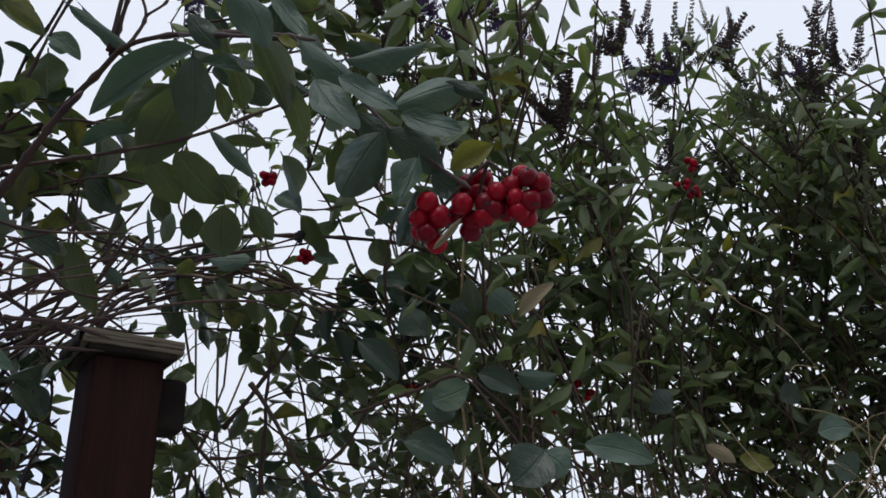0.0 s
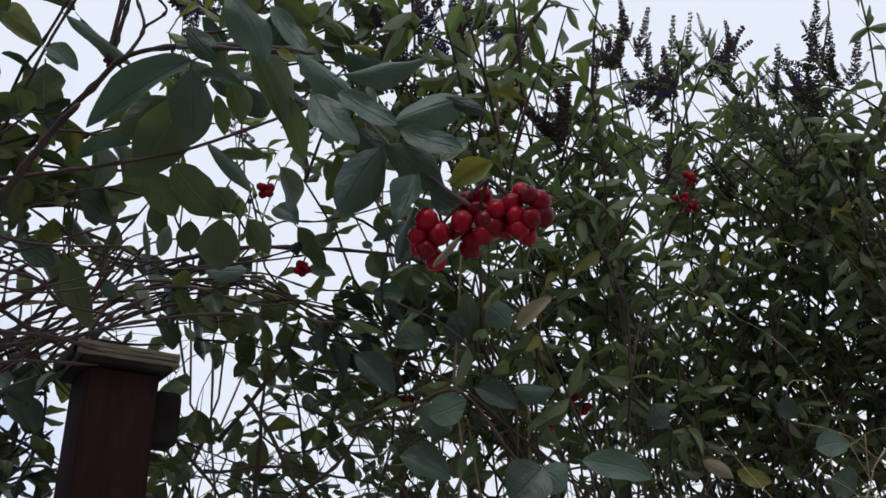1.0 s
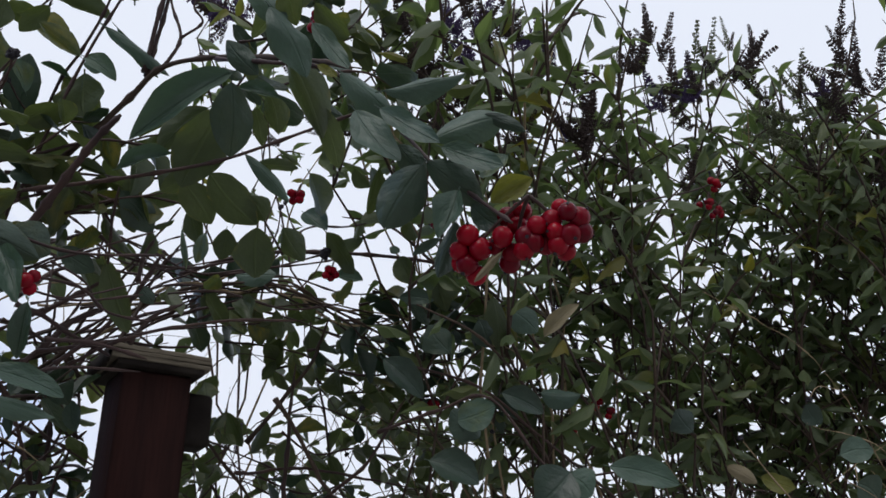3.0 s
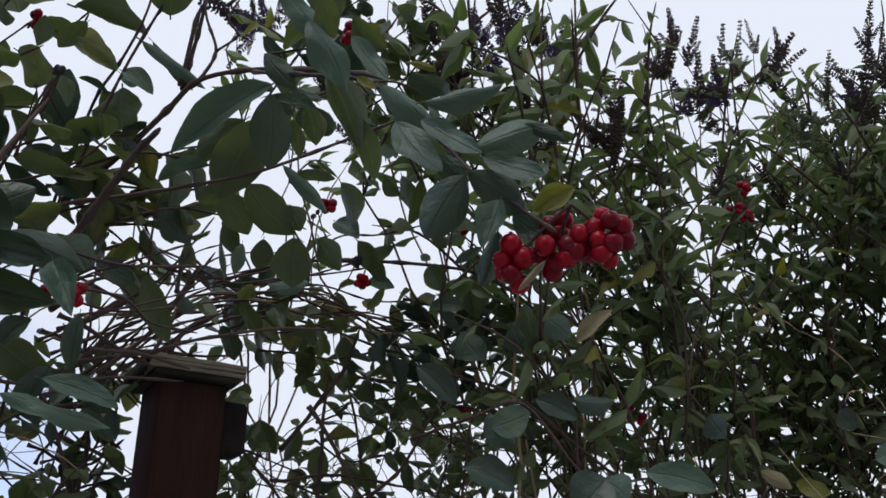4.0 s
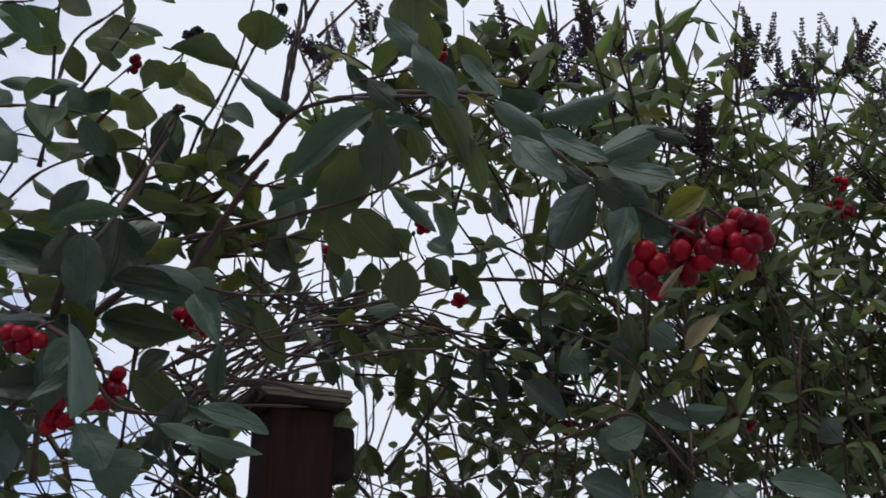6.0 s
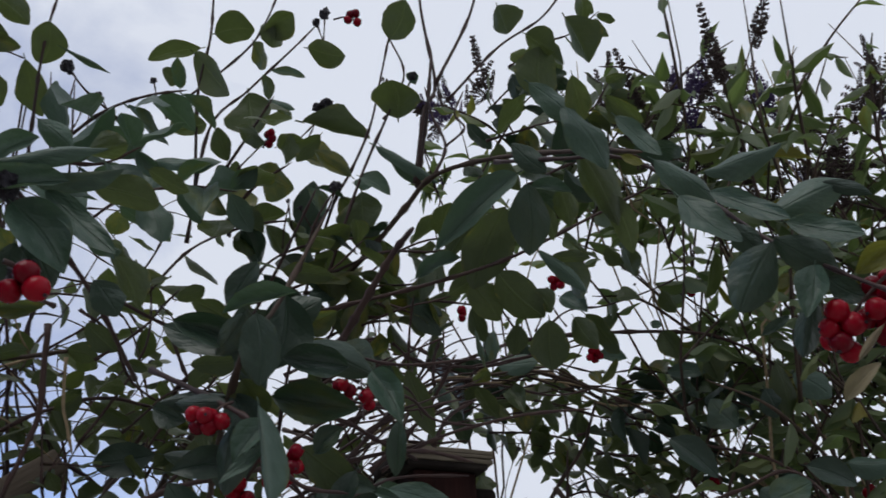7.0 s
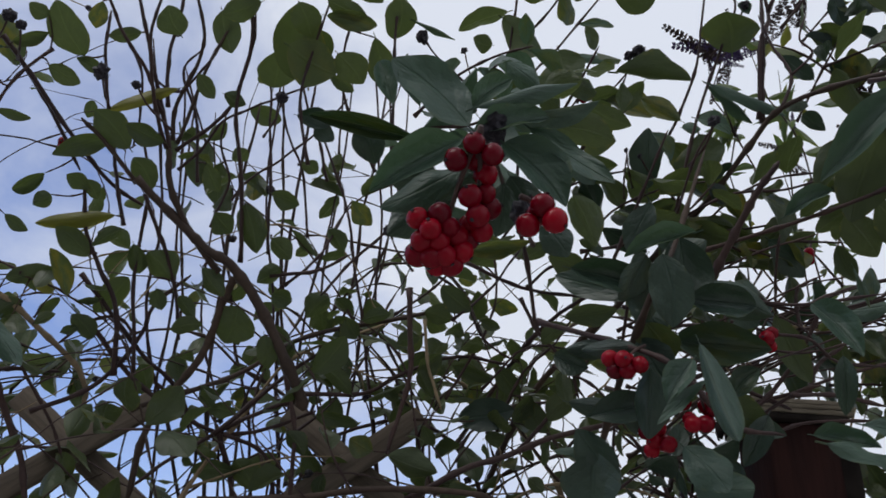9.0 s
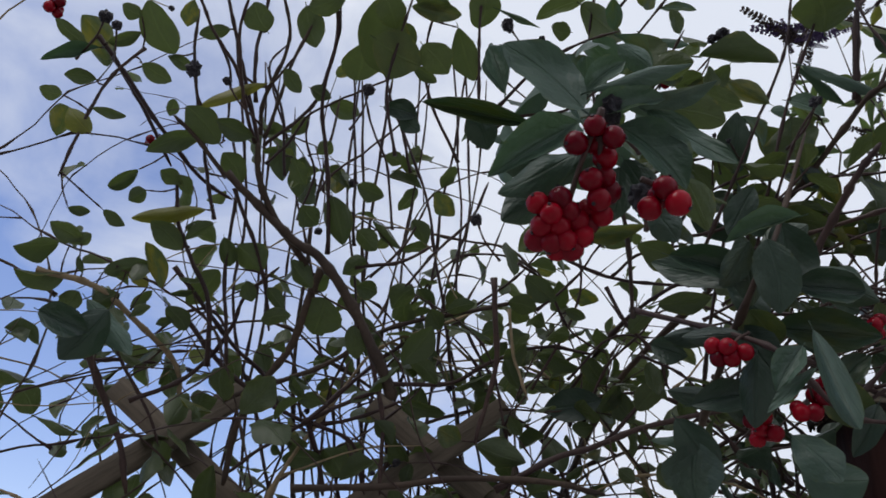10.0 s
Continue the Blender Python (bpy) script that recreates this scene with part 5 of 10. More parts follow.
leaf(shoot_h, (-0.1307, 0.8377, 1.8761), (-0.1001, 0.8403, 1.8699), 0.0191, (0.11, -0.99, 0.13))
leaf(shoot_h, (-0.1048, 0.7719, 1.9703), (-0.0895, 0.7805, 1.9514), 0.0231, (0.61, 0.42, 0.68), M_BACK)
leaf(shoot_h, (-0.1598, 0.7915, 1.9289), (-0.1333, 0.7812, 1.9030), 0.0277, (-0.02, -0.94, 0.35), M_NEAR)
leaf(shoot_h, (-0.1953, 0.8376, 1.8775), (-0.2413, 0.8363, 1.8813), 0.0270, (0.04, -0.99, 0.13))
leaf(shoot_h, (-0.0108, 0.8352, 1.8790), (-0.0177, 0.8439, 1.8365), 0.0395, (-0.52, 0.81, 0.25), M_BACK)
leaf(shoot_h, (-0.0867, 0.7714, 1.9710), (-0.0814, 0.7865, 1.9381), 0.0323, (0.82, 0.46, 0.34), M_BACK)
leaf(shoot_h, (-0.0606, 0.8481, 1.8522), (-0.0236, 0.8401, 1.8449), 0.0189, (-0.21, -0.98, 0.01))
leaf(shoot_h, (0.0816, 0.7523, 1.7705), (0.1102, 0.7295, 1.7954), 0.0165, (-0.50, -0.84, -0.20), M_DRY)
leaf(shoot_h, (0.3020, 0.9562, 1.6825), (0.3329, 0.9539, 1.6628), 0.0172, (-0.12, -0.99, -0.08), M_DRY)
leaf(shoot_h, (0.0370, 0.7830, 1.8241), (0.0439, 0.7949, 1.7743), 0.0277, (0.43, -0.89, -0.15), M_BACK)
leaf(shoot_h, (0.0510, 0.7878, 1.8134), (0.0807, 0.7879, 1.7888), 0.0296, (0.01, -1.00, 0.01))
berry_cluster(shoot_h, (-0.1537, 0.7350, 1.9319), bunch((-0.1568, 0.7314, 1.9159), (0.0065, 0.005, 0.0055), 5, 0.0085, 200), 0.0085, 200)
berry_cluster(shoot_h, (-0.1285, 0.8213, 1.8876), bunch((-0.1322, 0.8178, 1.8715), (0.0065, 0.005, 0.0055), 6, 0.0085, 201), 0.0085, 201)
berry_cluster(shoot_h, (0.3208, 0.8692, 2.0133), bunch((0.3119, 0.8667, 1.9951), (0.0065, 0.005, 0.0055), 4, 0.0085, 202), 0.0085, 202)
berry_cluster(shoot_h, (0.3081, 0.8794, 1.9915), bunch((0.2993, 0.8768, 1.9735), (0.0065, 0.005, 0.0055), 4, 0.0085, 203), 0.0085, 203)
berry_cluster(shoot_h, (0.3214, 0.8845, 1.9802), bunch((0.3125, 0.8818, 1.9623), (0.0065, 0.005, 0.0055), 5, 0.0085, 204), 0.0085, 204)
berry_cluster(shoot_h, (0.1408, 0.9902, 1.7550), bunch((0.1337, 0.9865, 1.7393), (0.0065, 0.005, 0.0055), 6, 0.0085, 205), 0.0085, 205)
berry_cluster(shoot_h, (0.1737, 0.9801, 1.7763), bunch((0.1662, 0.9765, 1.7605), (0.0065, 0.005, 0.0055), 4, 0.0085, 206), 0.0085, 206)
berry_cluster(shoot_h, (0.1924, 0.9843, 1.7667), bunch((0.1847, 0.9807, 1.7510), (0.0065, 0.005, 0.0055), 3, 0.0085, 207), 0.0085, 207)
berry_cluster(shoot_h, (-0.0227, 0.9310, 1.7672), bunch((-0.0279, 0.9271, 1.7520), (0.0065, 0.005, 0.0055), 5, 0.0085, 208), 0.0085, 208)
berry_cluster(shoot_h, (-0.1094, 0.5355, 1.9813), bunch((-0.1118, 0.5318, 1.9655), (0.0065, 0.005, 0.0055), 4, 0.0085, 209), 0.0085, 209)
berry_cluster(shoot_h, (-0.2475, 0.7084, 1.8961), bunch((-0.2490, 0.7045, 1.8807), (0.0065, 0.005, 0.0055), 3, 0.0085, 210), 0.0085, 210)
berry_cluster(shoot_h, (-0.4381, 0.7794, 1.8654), bunch((-0.4379, 0.7755, 1.8500), (0.0065, 0.005, 0.0055), 5, 0.0085, 211), 0.0085, 211)
berry_cluster(shoot_h, (-0.0107, 0.8430, 1.9575), bunch((-0.0160, 0.8400, 1.9402), (0.0065, 0.005, 0.0055), 2, 0.0085, 212), 0.0085, 212)
stem(shoot_h, [(-0.1816, 0.8574, 1.8583), (-0.1529, 0.8285, 1.8726), (-0.1379, 0.8097, 1.8891)], 0.0009, 0.0006)
dried_bud(shoot_h, (-0.1379, 0.8097, 1.8891), 0.013)
stem(shoot_h, [(-0.1886, 0.7782, 1.8869), (-0.1786, 0.7538, 1.8917), (-0.1733, 0.7359, 1.9065)], 0.0009, 0.0006)
dried_bud(shoot_h, (-0.1733, 0.7359, 1.9065), 0.006)
stem(shoot_h, [(-0.1566, 0.7775, 1.8877), (-0.1647, 0.7519, 1.8956), (-0.1687, 0.7340, 1.9105)], 0.0009, 0.0006)
dried_bud(shoot_h, (-0.1687, 0.7340, 1.9105), 0.005)
stem(shoot_h, [(0.1379, 0.8069, 2.0089), (0.1744, 0.8389, 1.9389), (0.2241, 0.8486, 1.9646), (0.2754, 0.8621, 1.9820), (0.3085, 0.8667, 1.9952)], 0.0012, 0.0009, M_TWIG)

shoot_g = thing("honeysuckle_shoot", "low honeysuckle shoot with drooping grey-green leaves", "climbing plant", (0.0512, 0.7489, 1.6592), "honeysuckle shoots")
stem(shoot_g, [(-0.0779, 0.7903, 1.6915), (-0.0184, 0.7616, 1.7046), (0.0282, 0.7475, 1.7104), (0.0798, 0.7451, 1.6431), (0.1391, 0.7451, 1.6417)], 0.0016, 0.001, M_TWIG)
leaf(shoot_g, (-0.0034, 0.7264, 1.6853), (0.0309, 0.7114, 1.6932), 0.0304, (-0.40, -0.91, 0.02))
leaf(shoot_g, (0.0161, 0.7326, 1.6714), (-0.0081, 0.7222, 1.6944), 0.0320, (0.43, -0.90, 0.05), M_SHADED)
leaf(shoot_g, (0.1256, 0.7228, 1.6427), (0.1827, 0.7187, 1.6267), 0.0262, (-0.03, -0.99, 0.14))
leaf(shoot_g, (0.0918, 0.7248, 1.6391), (0.0628, 0.7142, 1.6149), 0.0440, (0.07, -0.94, 0.33), M_SHADED)
leaf(shoot_g, (0.0893, 0.7258, 1.6370), (0.1090, 0.7226, 1.6197), 0.0342, (-0.00, -0.98, 0.18))
leaf(shoot_g, (-0.0288, 0.7409, 1.6544), (0.0151, 0.7369, 1.6382), 0.0330, (0.05, -0.94, 0.35), M_SHADED)
leaf(shoot_g, (-0.0727, 0.7803, 1.7606), (-0.0344, 0.7746, 1.7245), 0.0284, (0.04, -0.98, 0.19), M_SHADED)
leaf(shoot_g, (0.0404, 0.7747, 1.7229), (0.0791, 0.7716, 1.7050), 0.0253, (-0.03, -0.99, 0.10), M_SHADED)
leaf(shoot_g, (0.0800, 0.7943, 1.7274), (0.1183, 0.7954, 1.7241), 0.0241, (0.05, -0.97, 0.24))
leaf(shoot_g, (0.3923, 0.9269, 1.7439), (0.4077, 0.9363, 1.7234), 0.0245, (-0.06, -0.89, -0.45), M_SHADED)
leaf(shoot_g, (0.4292, 0.9509, 1.6912), (0.4674, 0.9483, 1.6961), 0.0309, (-0.08, -0.99, 0.13))
leaf(shoot_g, (0.4235, 0.9131, 1.6539), (0.4472, 0.9207, 1.6370), 0.0358, (0.16, -0.97, -0.21), M_SHADED)
leaf(shoot_g, (-0.0068, 0.7973, 1.7704), (-0.0286, 0.7855, 1.7963), 0.0334, (0.44, -0.90, -0.04), M_SHADED)
leaf(shoot_g, (0.0220, 0.7831, 1.8003), (0.0326, 0.7949, 1.7746), 0.0268, (0.31, -0.91, -0.29), M_SHADED)
leaf(shoot_g, (0.3398, 0.9615, 1.6701), (0.3736, 0.9566, 1.6562), 0.0215, (-0.16, -0.99, -0.04), M_YELLOW)
leaf(shoot_g, (0.2647, 0.9401, 1.7179), (0.2462, 0.9295, 1.7413), 0.0328, (0.33, -0.93, -0.17), M_SHADED)

canes = thing("honeysuckle", "old honeysuckle canes crossing on the trellis", "climbing plant", (-0.8601, 0.5900, 1.9658), "honeysuckle on the trellis")

shoot_t = thing("honeysuckle_shoot", "honeysuckle shoots hanging over the trellis with olive leaves", "climbing plant", (-0.7329, 0.3008, 2.0209), "honeysuckle shoots")
stem(canes, [(-0.8476, 0.5382, 1.6594), (-0.8492, 0.5200, 1.7629), (-0.8316, 0.5110, 1.8548), (-0.8203, 0.4730, 1.9542), (-0.7727, 0.4247, 2.0798)], 0.001765, 0.001059, M_STEM, 6, 0.25, 0.004)
stem(canes, [(-0.7897, 0.5478, 1.6579), (-0.7922, 0.5281, 1.7628), (-0.7814, 0.5089, 1.8565), (-0.7495, 0.4802, 1.9670), (-0.7168, 0.4564, 2.0486)], 0.002262, 0.001357, M_STEM, 6, 0.25, 0.004)
stem(canes, [(-0.7705, 0.5580, 1.6588), (-0.7640, 0.5482, 1.7599), (-0.7428, 0.5516, 1.8307), (-0.7286, 0.5035, 1.9524), (-0.6829, 0.4461, 2.0790)], 0.001686, 0.001012, M_TWIG, 6, 0.25, 0.004)
stem(canes, [(-0.7819, 0.6390, 1.6749), (-0.7846, 0.6189, 1.7834), (-0.7749, 0.5916, 1.8911), (-0.7417, 0.5599, 2.0050), (-0.6931, 0.5133, 2.1208)], 0.002437, 0.001462, M_TWIG, 6, 0.25, 0.004)
stem(canes, [(-0.7206, 0.6152, 1.6669), (-0.7335, 0.5886, 1.7710), (-0.7407, 0.5591, 1.8560), (-0.7247, 0.5228, 1.9593), (-0.6951, 0.4622, 2.0759)], 0.001999, 0.001199, M_STEM, 6, 0.25, 0.004)
stem(canes, [(-0.7402, 0.7010, 1.6844), (-0.7532, 0.6712, 1.8010), (-0.7578, 0.6382, 1.8982), (-0.7248, 0.6093, 2.0091), (-0.6833, 0.5403, 2.1436)], 0.00188, 0.001128, M_STEM, 6, 0.25, 0.004)
stem(canes, [(-0.6482, 0.6235, 1.6644), (-0.6513, 0.6075, 1.7619), (-0.6554, 0.5707, 1.8683), (-0.6556, 0.5352, 1.9493), (-0.6607, 0.4816, 2.0302)], 0.001919, 0.001151, M_TWIG, 6, 0.25, 0.004)
stem(canes, [(-0.6223, 0.6626, 1.6704), (-0.6244, 0.6495, 1.7629), (-0.6541, 0.6071, 1.8542), (-0.6316, 0.5641, 1.9736), (-0.6041, 0.4932, 2.0951)], 0.001687, 0.001012, M_TWIG, 6, 0.25, 0.004)
stem(canes, [(-0.7857, 0.6080, 1.6692), (-0.7943, 0.5831, 1.7756), (-0.8025, 0.5547, 1.8553), (-0.7958, 0.4921, 1.9819), (-0.7882, 0.4132, 2.0891)], 0.001784, 0.00107, M_TWIG, 6, 0.25, 0.004)
stem(canes, [(-0.8054, 0.5339, 1.6562), (-0.8212, 0.5067, 1.7452), (-0.8330, 0.4710, 1.8286), (-0.8077, 0.4354, 1.9466), (-0.7727, 0.3590, 2.0779)], 0.001981, 0.001189, M_TWIG, 6, 0.25, 0.004)
stem(canes, [(-0.7397, 0.6221, 1.6693), (-0.7377, 0.6168, 1.7482), (-0.6988, 0.6090, 1.8687), (-0.6534, 0.5727, 2.0002), (-0.6040, 0.5249, 2.1116)], 0.002039, 0.001224, M_TWIG, 6, 0.25, 0.004)
stem(canes, [(-0.8240, 0.6003, 1.6699), (-0.8299, 0.5750, 1.7822), (-0.8398, 0.5500, 1.8506), (-0.8155, 0.5124, 1.9722), (-0.7931, 0.4670, 2.0698)], 0.001519, 0.0009114, M_TWIG, 6, 0.25, 0.004)
stem(canes, [(-0.6481, 0.6639, 1.6721), (-0.6584, 0.6513, 1.7487), (-0.6725, 0.6181, 1.8449), (-0.6234, 0.5846, 1.9801), (-0.5911, 0.5405, 2.0787)], 0.001429, 0.0008576, M_STEM, 6, 0.25, 0.004)
stem(canes, [(-0.7366, 0.6754, 1.6793), (-0.7290, 0.6712, 1.7665), (-0.7020, 0.6500, 1.8929), (-0.6623, 0.6292, 1.9961), (-0.6292, 0.5518, 2.1338)], 0.001832, 0.001099, M_TWIG, 6, 0.25, 0.004)
stem(canes, [(-0.8755, 0.5276, 1.6589), (-0.8690, 0.5249, 1.7476), (-0.8513, 0.5141, 1.8485), (-0.8262, 0.4732, 1.9728), (-0.7897, 0.4138, 2.0933)], 0.001791, 0.001075, M_TWIG, 6, 0.25, 0.004)
stem(canes, [(-0.7701, 0.6069, 1.6681), (-0.7581, 0.6081, 1.7527), (-0.7288, 0.5849, 1.8877), (-0.6848, 0.5609, 1.9989), (-0.6471, 0.5145, 2.1027)], 0.001468, 0.0008809, M_TWIG, 6, 0.25, 0.004)
stem(canes, [(-0.6900, 0.3165, 1.8629), (-0.6735, 0.3517, 1.8406), (-0.6610, 0.3747, 1.8230), (-0.6473, 0.3919, 1.8125), (-0.6364, 0.4156, 1.7852), (-0.6243, 0.4437, 1.7449), (-0.6164, 0.4609, 1.7116)], 0.002984, 0.004771, M_STEM, 6, 0.2, 0.004)
stem(canes, [(-0.6969, 0.3217, 1.8679), (-0.7041, 0.2935, 1.8884), (-0.7120, 0.2721, 1.8992)], 0.001926, 0.001423, M_STEM, 6, 0.2, 0.004)
stem(canes, [(-0.6616, 0.3914, 1.8104), (-0.6683, 0.3596, 1.8381), (-0.6686, 0.3316, 1.8651), (-0.6611, 0.3161, 1.8856)], 0.002984, 0.002245, M_STEM, 6, 0.2, 0.004)
stem(canes, [(-0.6674, 0.3223, 1.8861), (-0.6609, 0.2990, 1.9182), (-0.6546, 0.2736, 1.9478), (-0.6473, 0.2516, 1.9728), (-0.6429, 0.2379, 1.9879)], 0.001899, 0.001123, M_TWIG, 6, 0.2, 0.004)
stem(canes, [(-0.6698, 0.3248, 1.8994), (-0.6606, 0.3144, 1.9229), (-0.6377, 0.3077, 1.9553), (-0.6262, 0.2970, 1.9773), (-0.6207, 0.2766, 1.9995)], 0.001926, 0.001139, M_STEM, 6, 0.2, 0.004)
stem(canes, [(-0.6677, 0.3187, 1.8894), (-0.6573, 0.2910, 1.9113), (-0.6356, 0.2588, 1.9450), (-0.6126, 0.2417, 1.9649)], 0.001628, 0.001123, M_TWIG, 6, 0.2, 0.004)
stem(canes, [(-0.6686, 0.3311, 1.8946), (-0.6434, 0.3341, 1.9074), (-0.6173, 0.3315, 1.9244), (-0.5884, 0.3161, 1.9528), (-0.5723, 0.2968, 1.9704)], 0.001651, 0.001139, M_TWIG, 6, 0.2, 0.004)
stem(canes, [(-0.6747, 0.3316, 1.9052), (-0.6532, 0.3263, 1.9456), (-0.6246, 0.3198, 1.9889), (-0.6096, 0.3149, 2.0151)], 0.001674, 0.001155, M_STEM, 6, 0.2, 0.004)
stem(canes, [(-0.6612, 0.3041, 1.9106), (-0.6556, 0.2790, 1.9297), (-0.6549, 0.2485, 1.9452), (-0.6484, 0.2233, 1.9605)], 0.001628, 0.001123, M_TWIG, 6, 0.2, 0.004)
stem(canes, [(-0.6796, 0.3442, 1.8865), (-0.6573, 0.3467, 1.9033), (-0.6347, 0.3448, 1.9227), (-0.6077, 0.3531, 1.9346), (-0.5635, 0.3679, 1.9526)], 0.001395, 0.000866, M_TWIG, 6, 0.2, 0.004)
stem(canes, [(-0.6632, 0.3099, 1.9208), (-0.6560, 0.2939, 1.9581), (-0.6476, 0.2885, 1.9859), (-0.6399, 0.2770, 2.0154)], 0.001651, 0.001139, M_TWIG, 6, 0.2, 0.004)
stem(canes, [(-0.6659, 0.2871, 1.9369), (-0.6527, 0.3096, 1.9309), (-0.6231, 0.3111, 1.9576)], 0.001101, 0.000854, M_TWIG, 6, 0.2, 0.004)
stem(canes, [(-0.6707, 0.3592, 1.8815), (-0.6619, 0.3404, 1.9236), (-0.6610, 0.3151, 1.9583), (-0.6470, 0.3190, 1.9796)], 0.001395, 0.000866, M_TWIG, 6, 0.2, 0.004)
stem(canes, [(-0.6740, 0.2613, 1.9638), (-0.6743, 0.2876, 1.9434), (-0.6886, 0.3063, 1.9106), (-0.6967, 0.3118, 1.8946)], 0.001116, 0.000866, M_TWIG, 6, 0.2, 0.004)
stem(canes, [(-0.7446, 0.2117, 1.9492), (-0.7448, 0.2464, 1.9298), (-0.7434, 0.2857, 1.9048), (-0.7367, 0.3285, 1.8779), (-0.7256, 0.3548, 1.8697)], 0.002008, 0.001483, M_TWIG, 6, 0.2, 0.004)
stem(canes, [(-0.7274, 0.2397, 1.9522), (-0.7483, 0.2309, 1.9200), (-0.7661, 0.2300, 1.8824), (-0.7805, 0.2331, 1.8423)], 0.001434, 0.001187, M_TWIG, 6, 0.2, 0.004)
stem(canes, [(-0.7586, 0.2278, 1.9561), (-0.7615, 0.2706, 1.9298), (-0.7646, 0.3148, 1.8953)], 0.001767, 0.001524, M_TWIG, 6, 0.2, 0.004)
stem(canes, [(-0.7273, 0.3409, 1.8439), (-0.7262, 0.3262, 1.8736), (-0.7170, 0.2956, 1.9248), (-0.7052, 0.2710, 1.9669), (-0.6940, 0.2595, 1.9951)], 0.001698, 0.001171, M_TWIG, 6, 0.2, 0.004)
stem(canes, [(-0.7520, 0.3827, 1.7344), (-0.7433, 0.3645, 1.7855), (-0.7448, 0.3438, 1.8127), (-0.7452, 0.3224, 1.8391), (-0.7389, 0.3067, 1.8664)], 0.002263, 0.001463, M_TWIG, 6, 0.2, 0.004)
stem(canes, [(-0.7346, 0.3879, 1.7335), (-0.7240, 0.3616, 1.8109), (-0.7067, 0.3425, 1.8716), (-0.7000, 0.3238, 1.9087)], 0.001674, 0.001155, M_TWIG, 6, 0.2, 0.004)
stem(canes, [(-0.7016, 0.3358, 1.8664), (-0.7040, 0.3689, 1.8306), (-0.7073, 0.3924, 1.8000), (-0.7140, 0.4101, 1.7674)], 0.001674, 0.001443, M_TWIG, 6, 0.2, 0.004)
stem(canes, [(-0.6480, 0.3980, 1.8206), (-0.6251, 0.3629, 1.8808), (-0.6073, 0.3310, 1.9204), (-0.5807, 0.3041, 1.9572), (-0.5657, 0.2812, 1.9769)], 0.001899, 0.001123, M_TWIG, 6, 0.2, 0.004)
stem(canes, [(-0.6400, 0.4252, 1.8367), (-0.6276, 0.3954, 1.9006), (-0.6199, 0.3797, 1.9346), (-0.6096, 0.3604, 1.9711)], 0.001395, 0.000866, M_TWIG, 6, 0.2, 0.004)
stem(canes, [(-0.6128, 0.4380, 1.8525), (-0.6056, 0.4088, 1.9017), (-0.6069, 0.3932, 1.9214), (-0.6031, 0.3701, 1.9516)], 0.001116, 0.000866, M_TWIG, 6, 0.2, 0.004)
stem(canes, [(-0.5953, 0.4313, 1.9002), (-0.5900, 0.4082, 1.9252), (-0.5878, 0.3818, 1.9481), (-0.5765, 0.3503, 1.9801)], 0.001415, 0.0008781, M_TWIG, 6, 0.2, 0.004)
stem(canes, [(-0.5588, 0.4497, 1.9113), (-0.5584, 0.4012, 1.9506), (-0.5463, 0.3726, 1.9727), (-0.5226, 0.3516, 1.9935)], 0.001415, 0.0008781, M_TWIG, 6, 0.2, 0.004)
stem(canes, [(-0.6541, 0.3837, 1.8738), (-0.6420, 0.3872, 1.8946), (-0.6232, 0.3984, 1.9125), (-0.5925, 0.4094, 1.9397), (-0.5673, 0.4120, 1.9674)], 0.001116, 0.000866, M_TWIG, 6, 0.2, 0.004)
stem(canes, [(-0.6862, 0.3942, 1.8602), (-0.6660, 0.3857, 1.8951), (-0.6613, 0.3686, 1.9181), (-0.6490, 0.3570, 1.9417)], 0.001147, 0.0008901, M_TWIG, 6, 0.2, 0.004)
stem(canes, [(-0.6651, 0.4151, 1.8165), (-0.6771, 0.4181, 1.7994), (-0.6988, 0.4228, 1.7593), (-0.7205, 0.4196, 1.7271), (-0.7407, 0.4165, 1.6908), (-0.7517, 0.4224, 1.6478)], 0.003628, 0.002598, M_STEM, 6, 0.2, 0.004)
stem(canes, [(-0.7446, 0.4029, 1.7109), (-0.7114, 0.4349, 1.7345), (-0.6848, 0.4576, 1.7539), (-0.6507, 0.4794, 1.7818), (-0.6111, 0.5058, 1.8006), (-0.5699, 0.5327, 1.8115), (-0.5222, 0.5595, 1.8211)], 0.002263, 0.001756, M_STEM, 6, 0.2, 0.004)
stem(canes, [(-0.7661, 0.3572, 1.7769), (-0.7560, 0.3919, 1.7478), (-0.7395, 0.4257, 1.7267), (-0.7107, 0.4680, 1.7058), (-0.6798, 0.4962, 1.7158), (-0.6495, 0.5181, 1.7324)], 0.002294, 0.001483, M_TWIG, 6, 0.2, 0.004)
stem(canes, [(-0.7624, 0.3393, 1.8095), (-0.7498, 0.4011, 1.7626), (-0.7376, 0.4416, 1.7362), (-0.7397, 0.4639, 1.7080)], 0.002008, 0.001483, M_TWIG, 6, 0.2, 0.004)
stem(canes, [(-0.8387, 0.2684, 1.7922), (-0.8179, 0.3053, 1.7902), (-0.8034, 0.3366, 1.7758), (-0.7909, 0.3673, 1.7524), (-0.7859, 0.3839, 1.7300), (-0.7892, 0.3934, 1.6947)], 0.002651, 0.002133, M_STRAW, 6, 0.2, 0.004)
stem(canes, [(-0.7091, 0.4602, 1.7012), (-0.6822, 0.4803, 1.7355), (-0.6521, 0.4996, 1.7682), (-0.6244, 0.5175, 1.7923)], 0.002294, 0.001483, M_TWIG, 6, 0.2, 0.004)
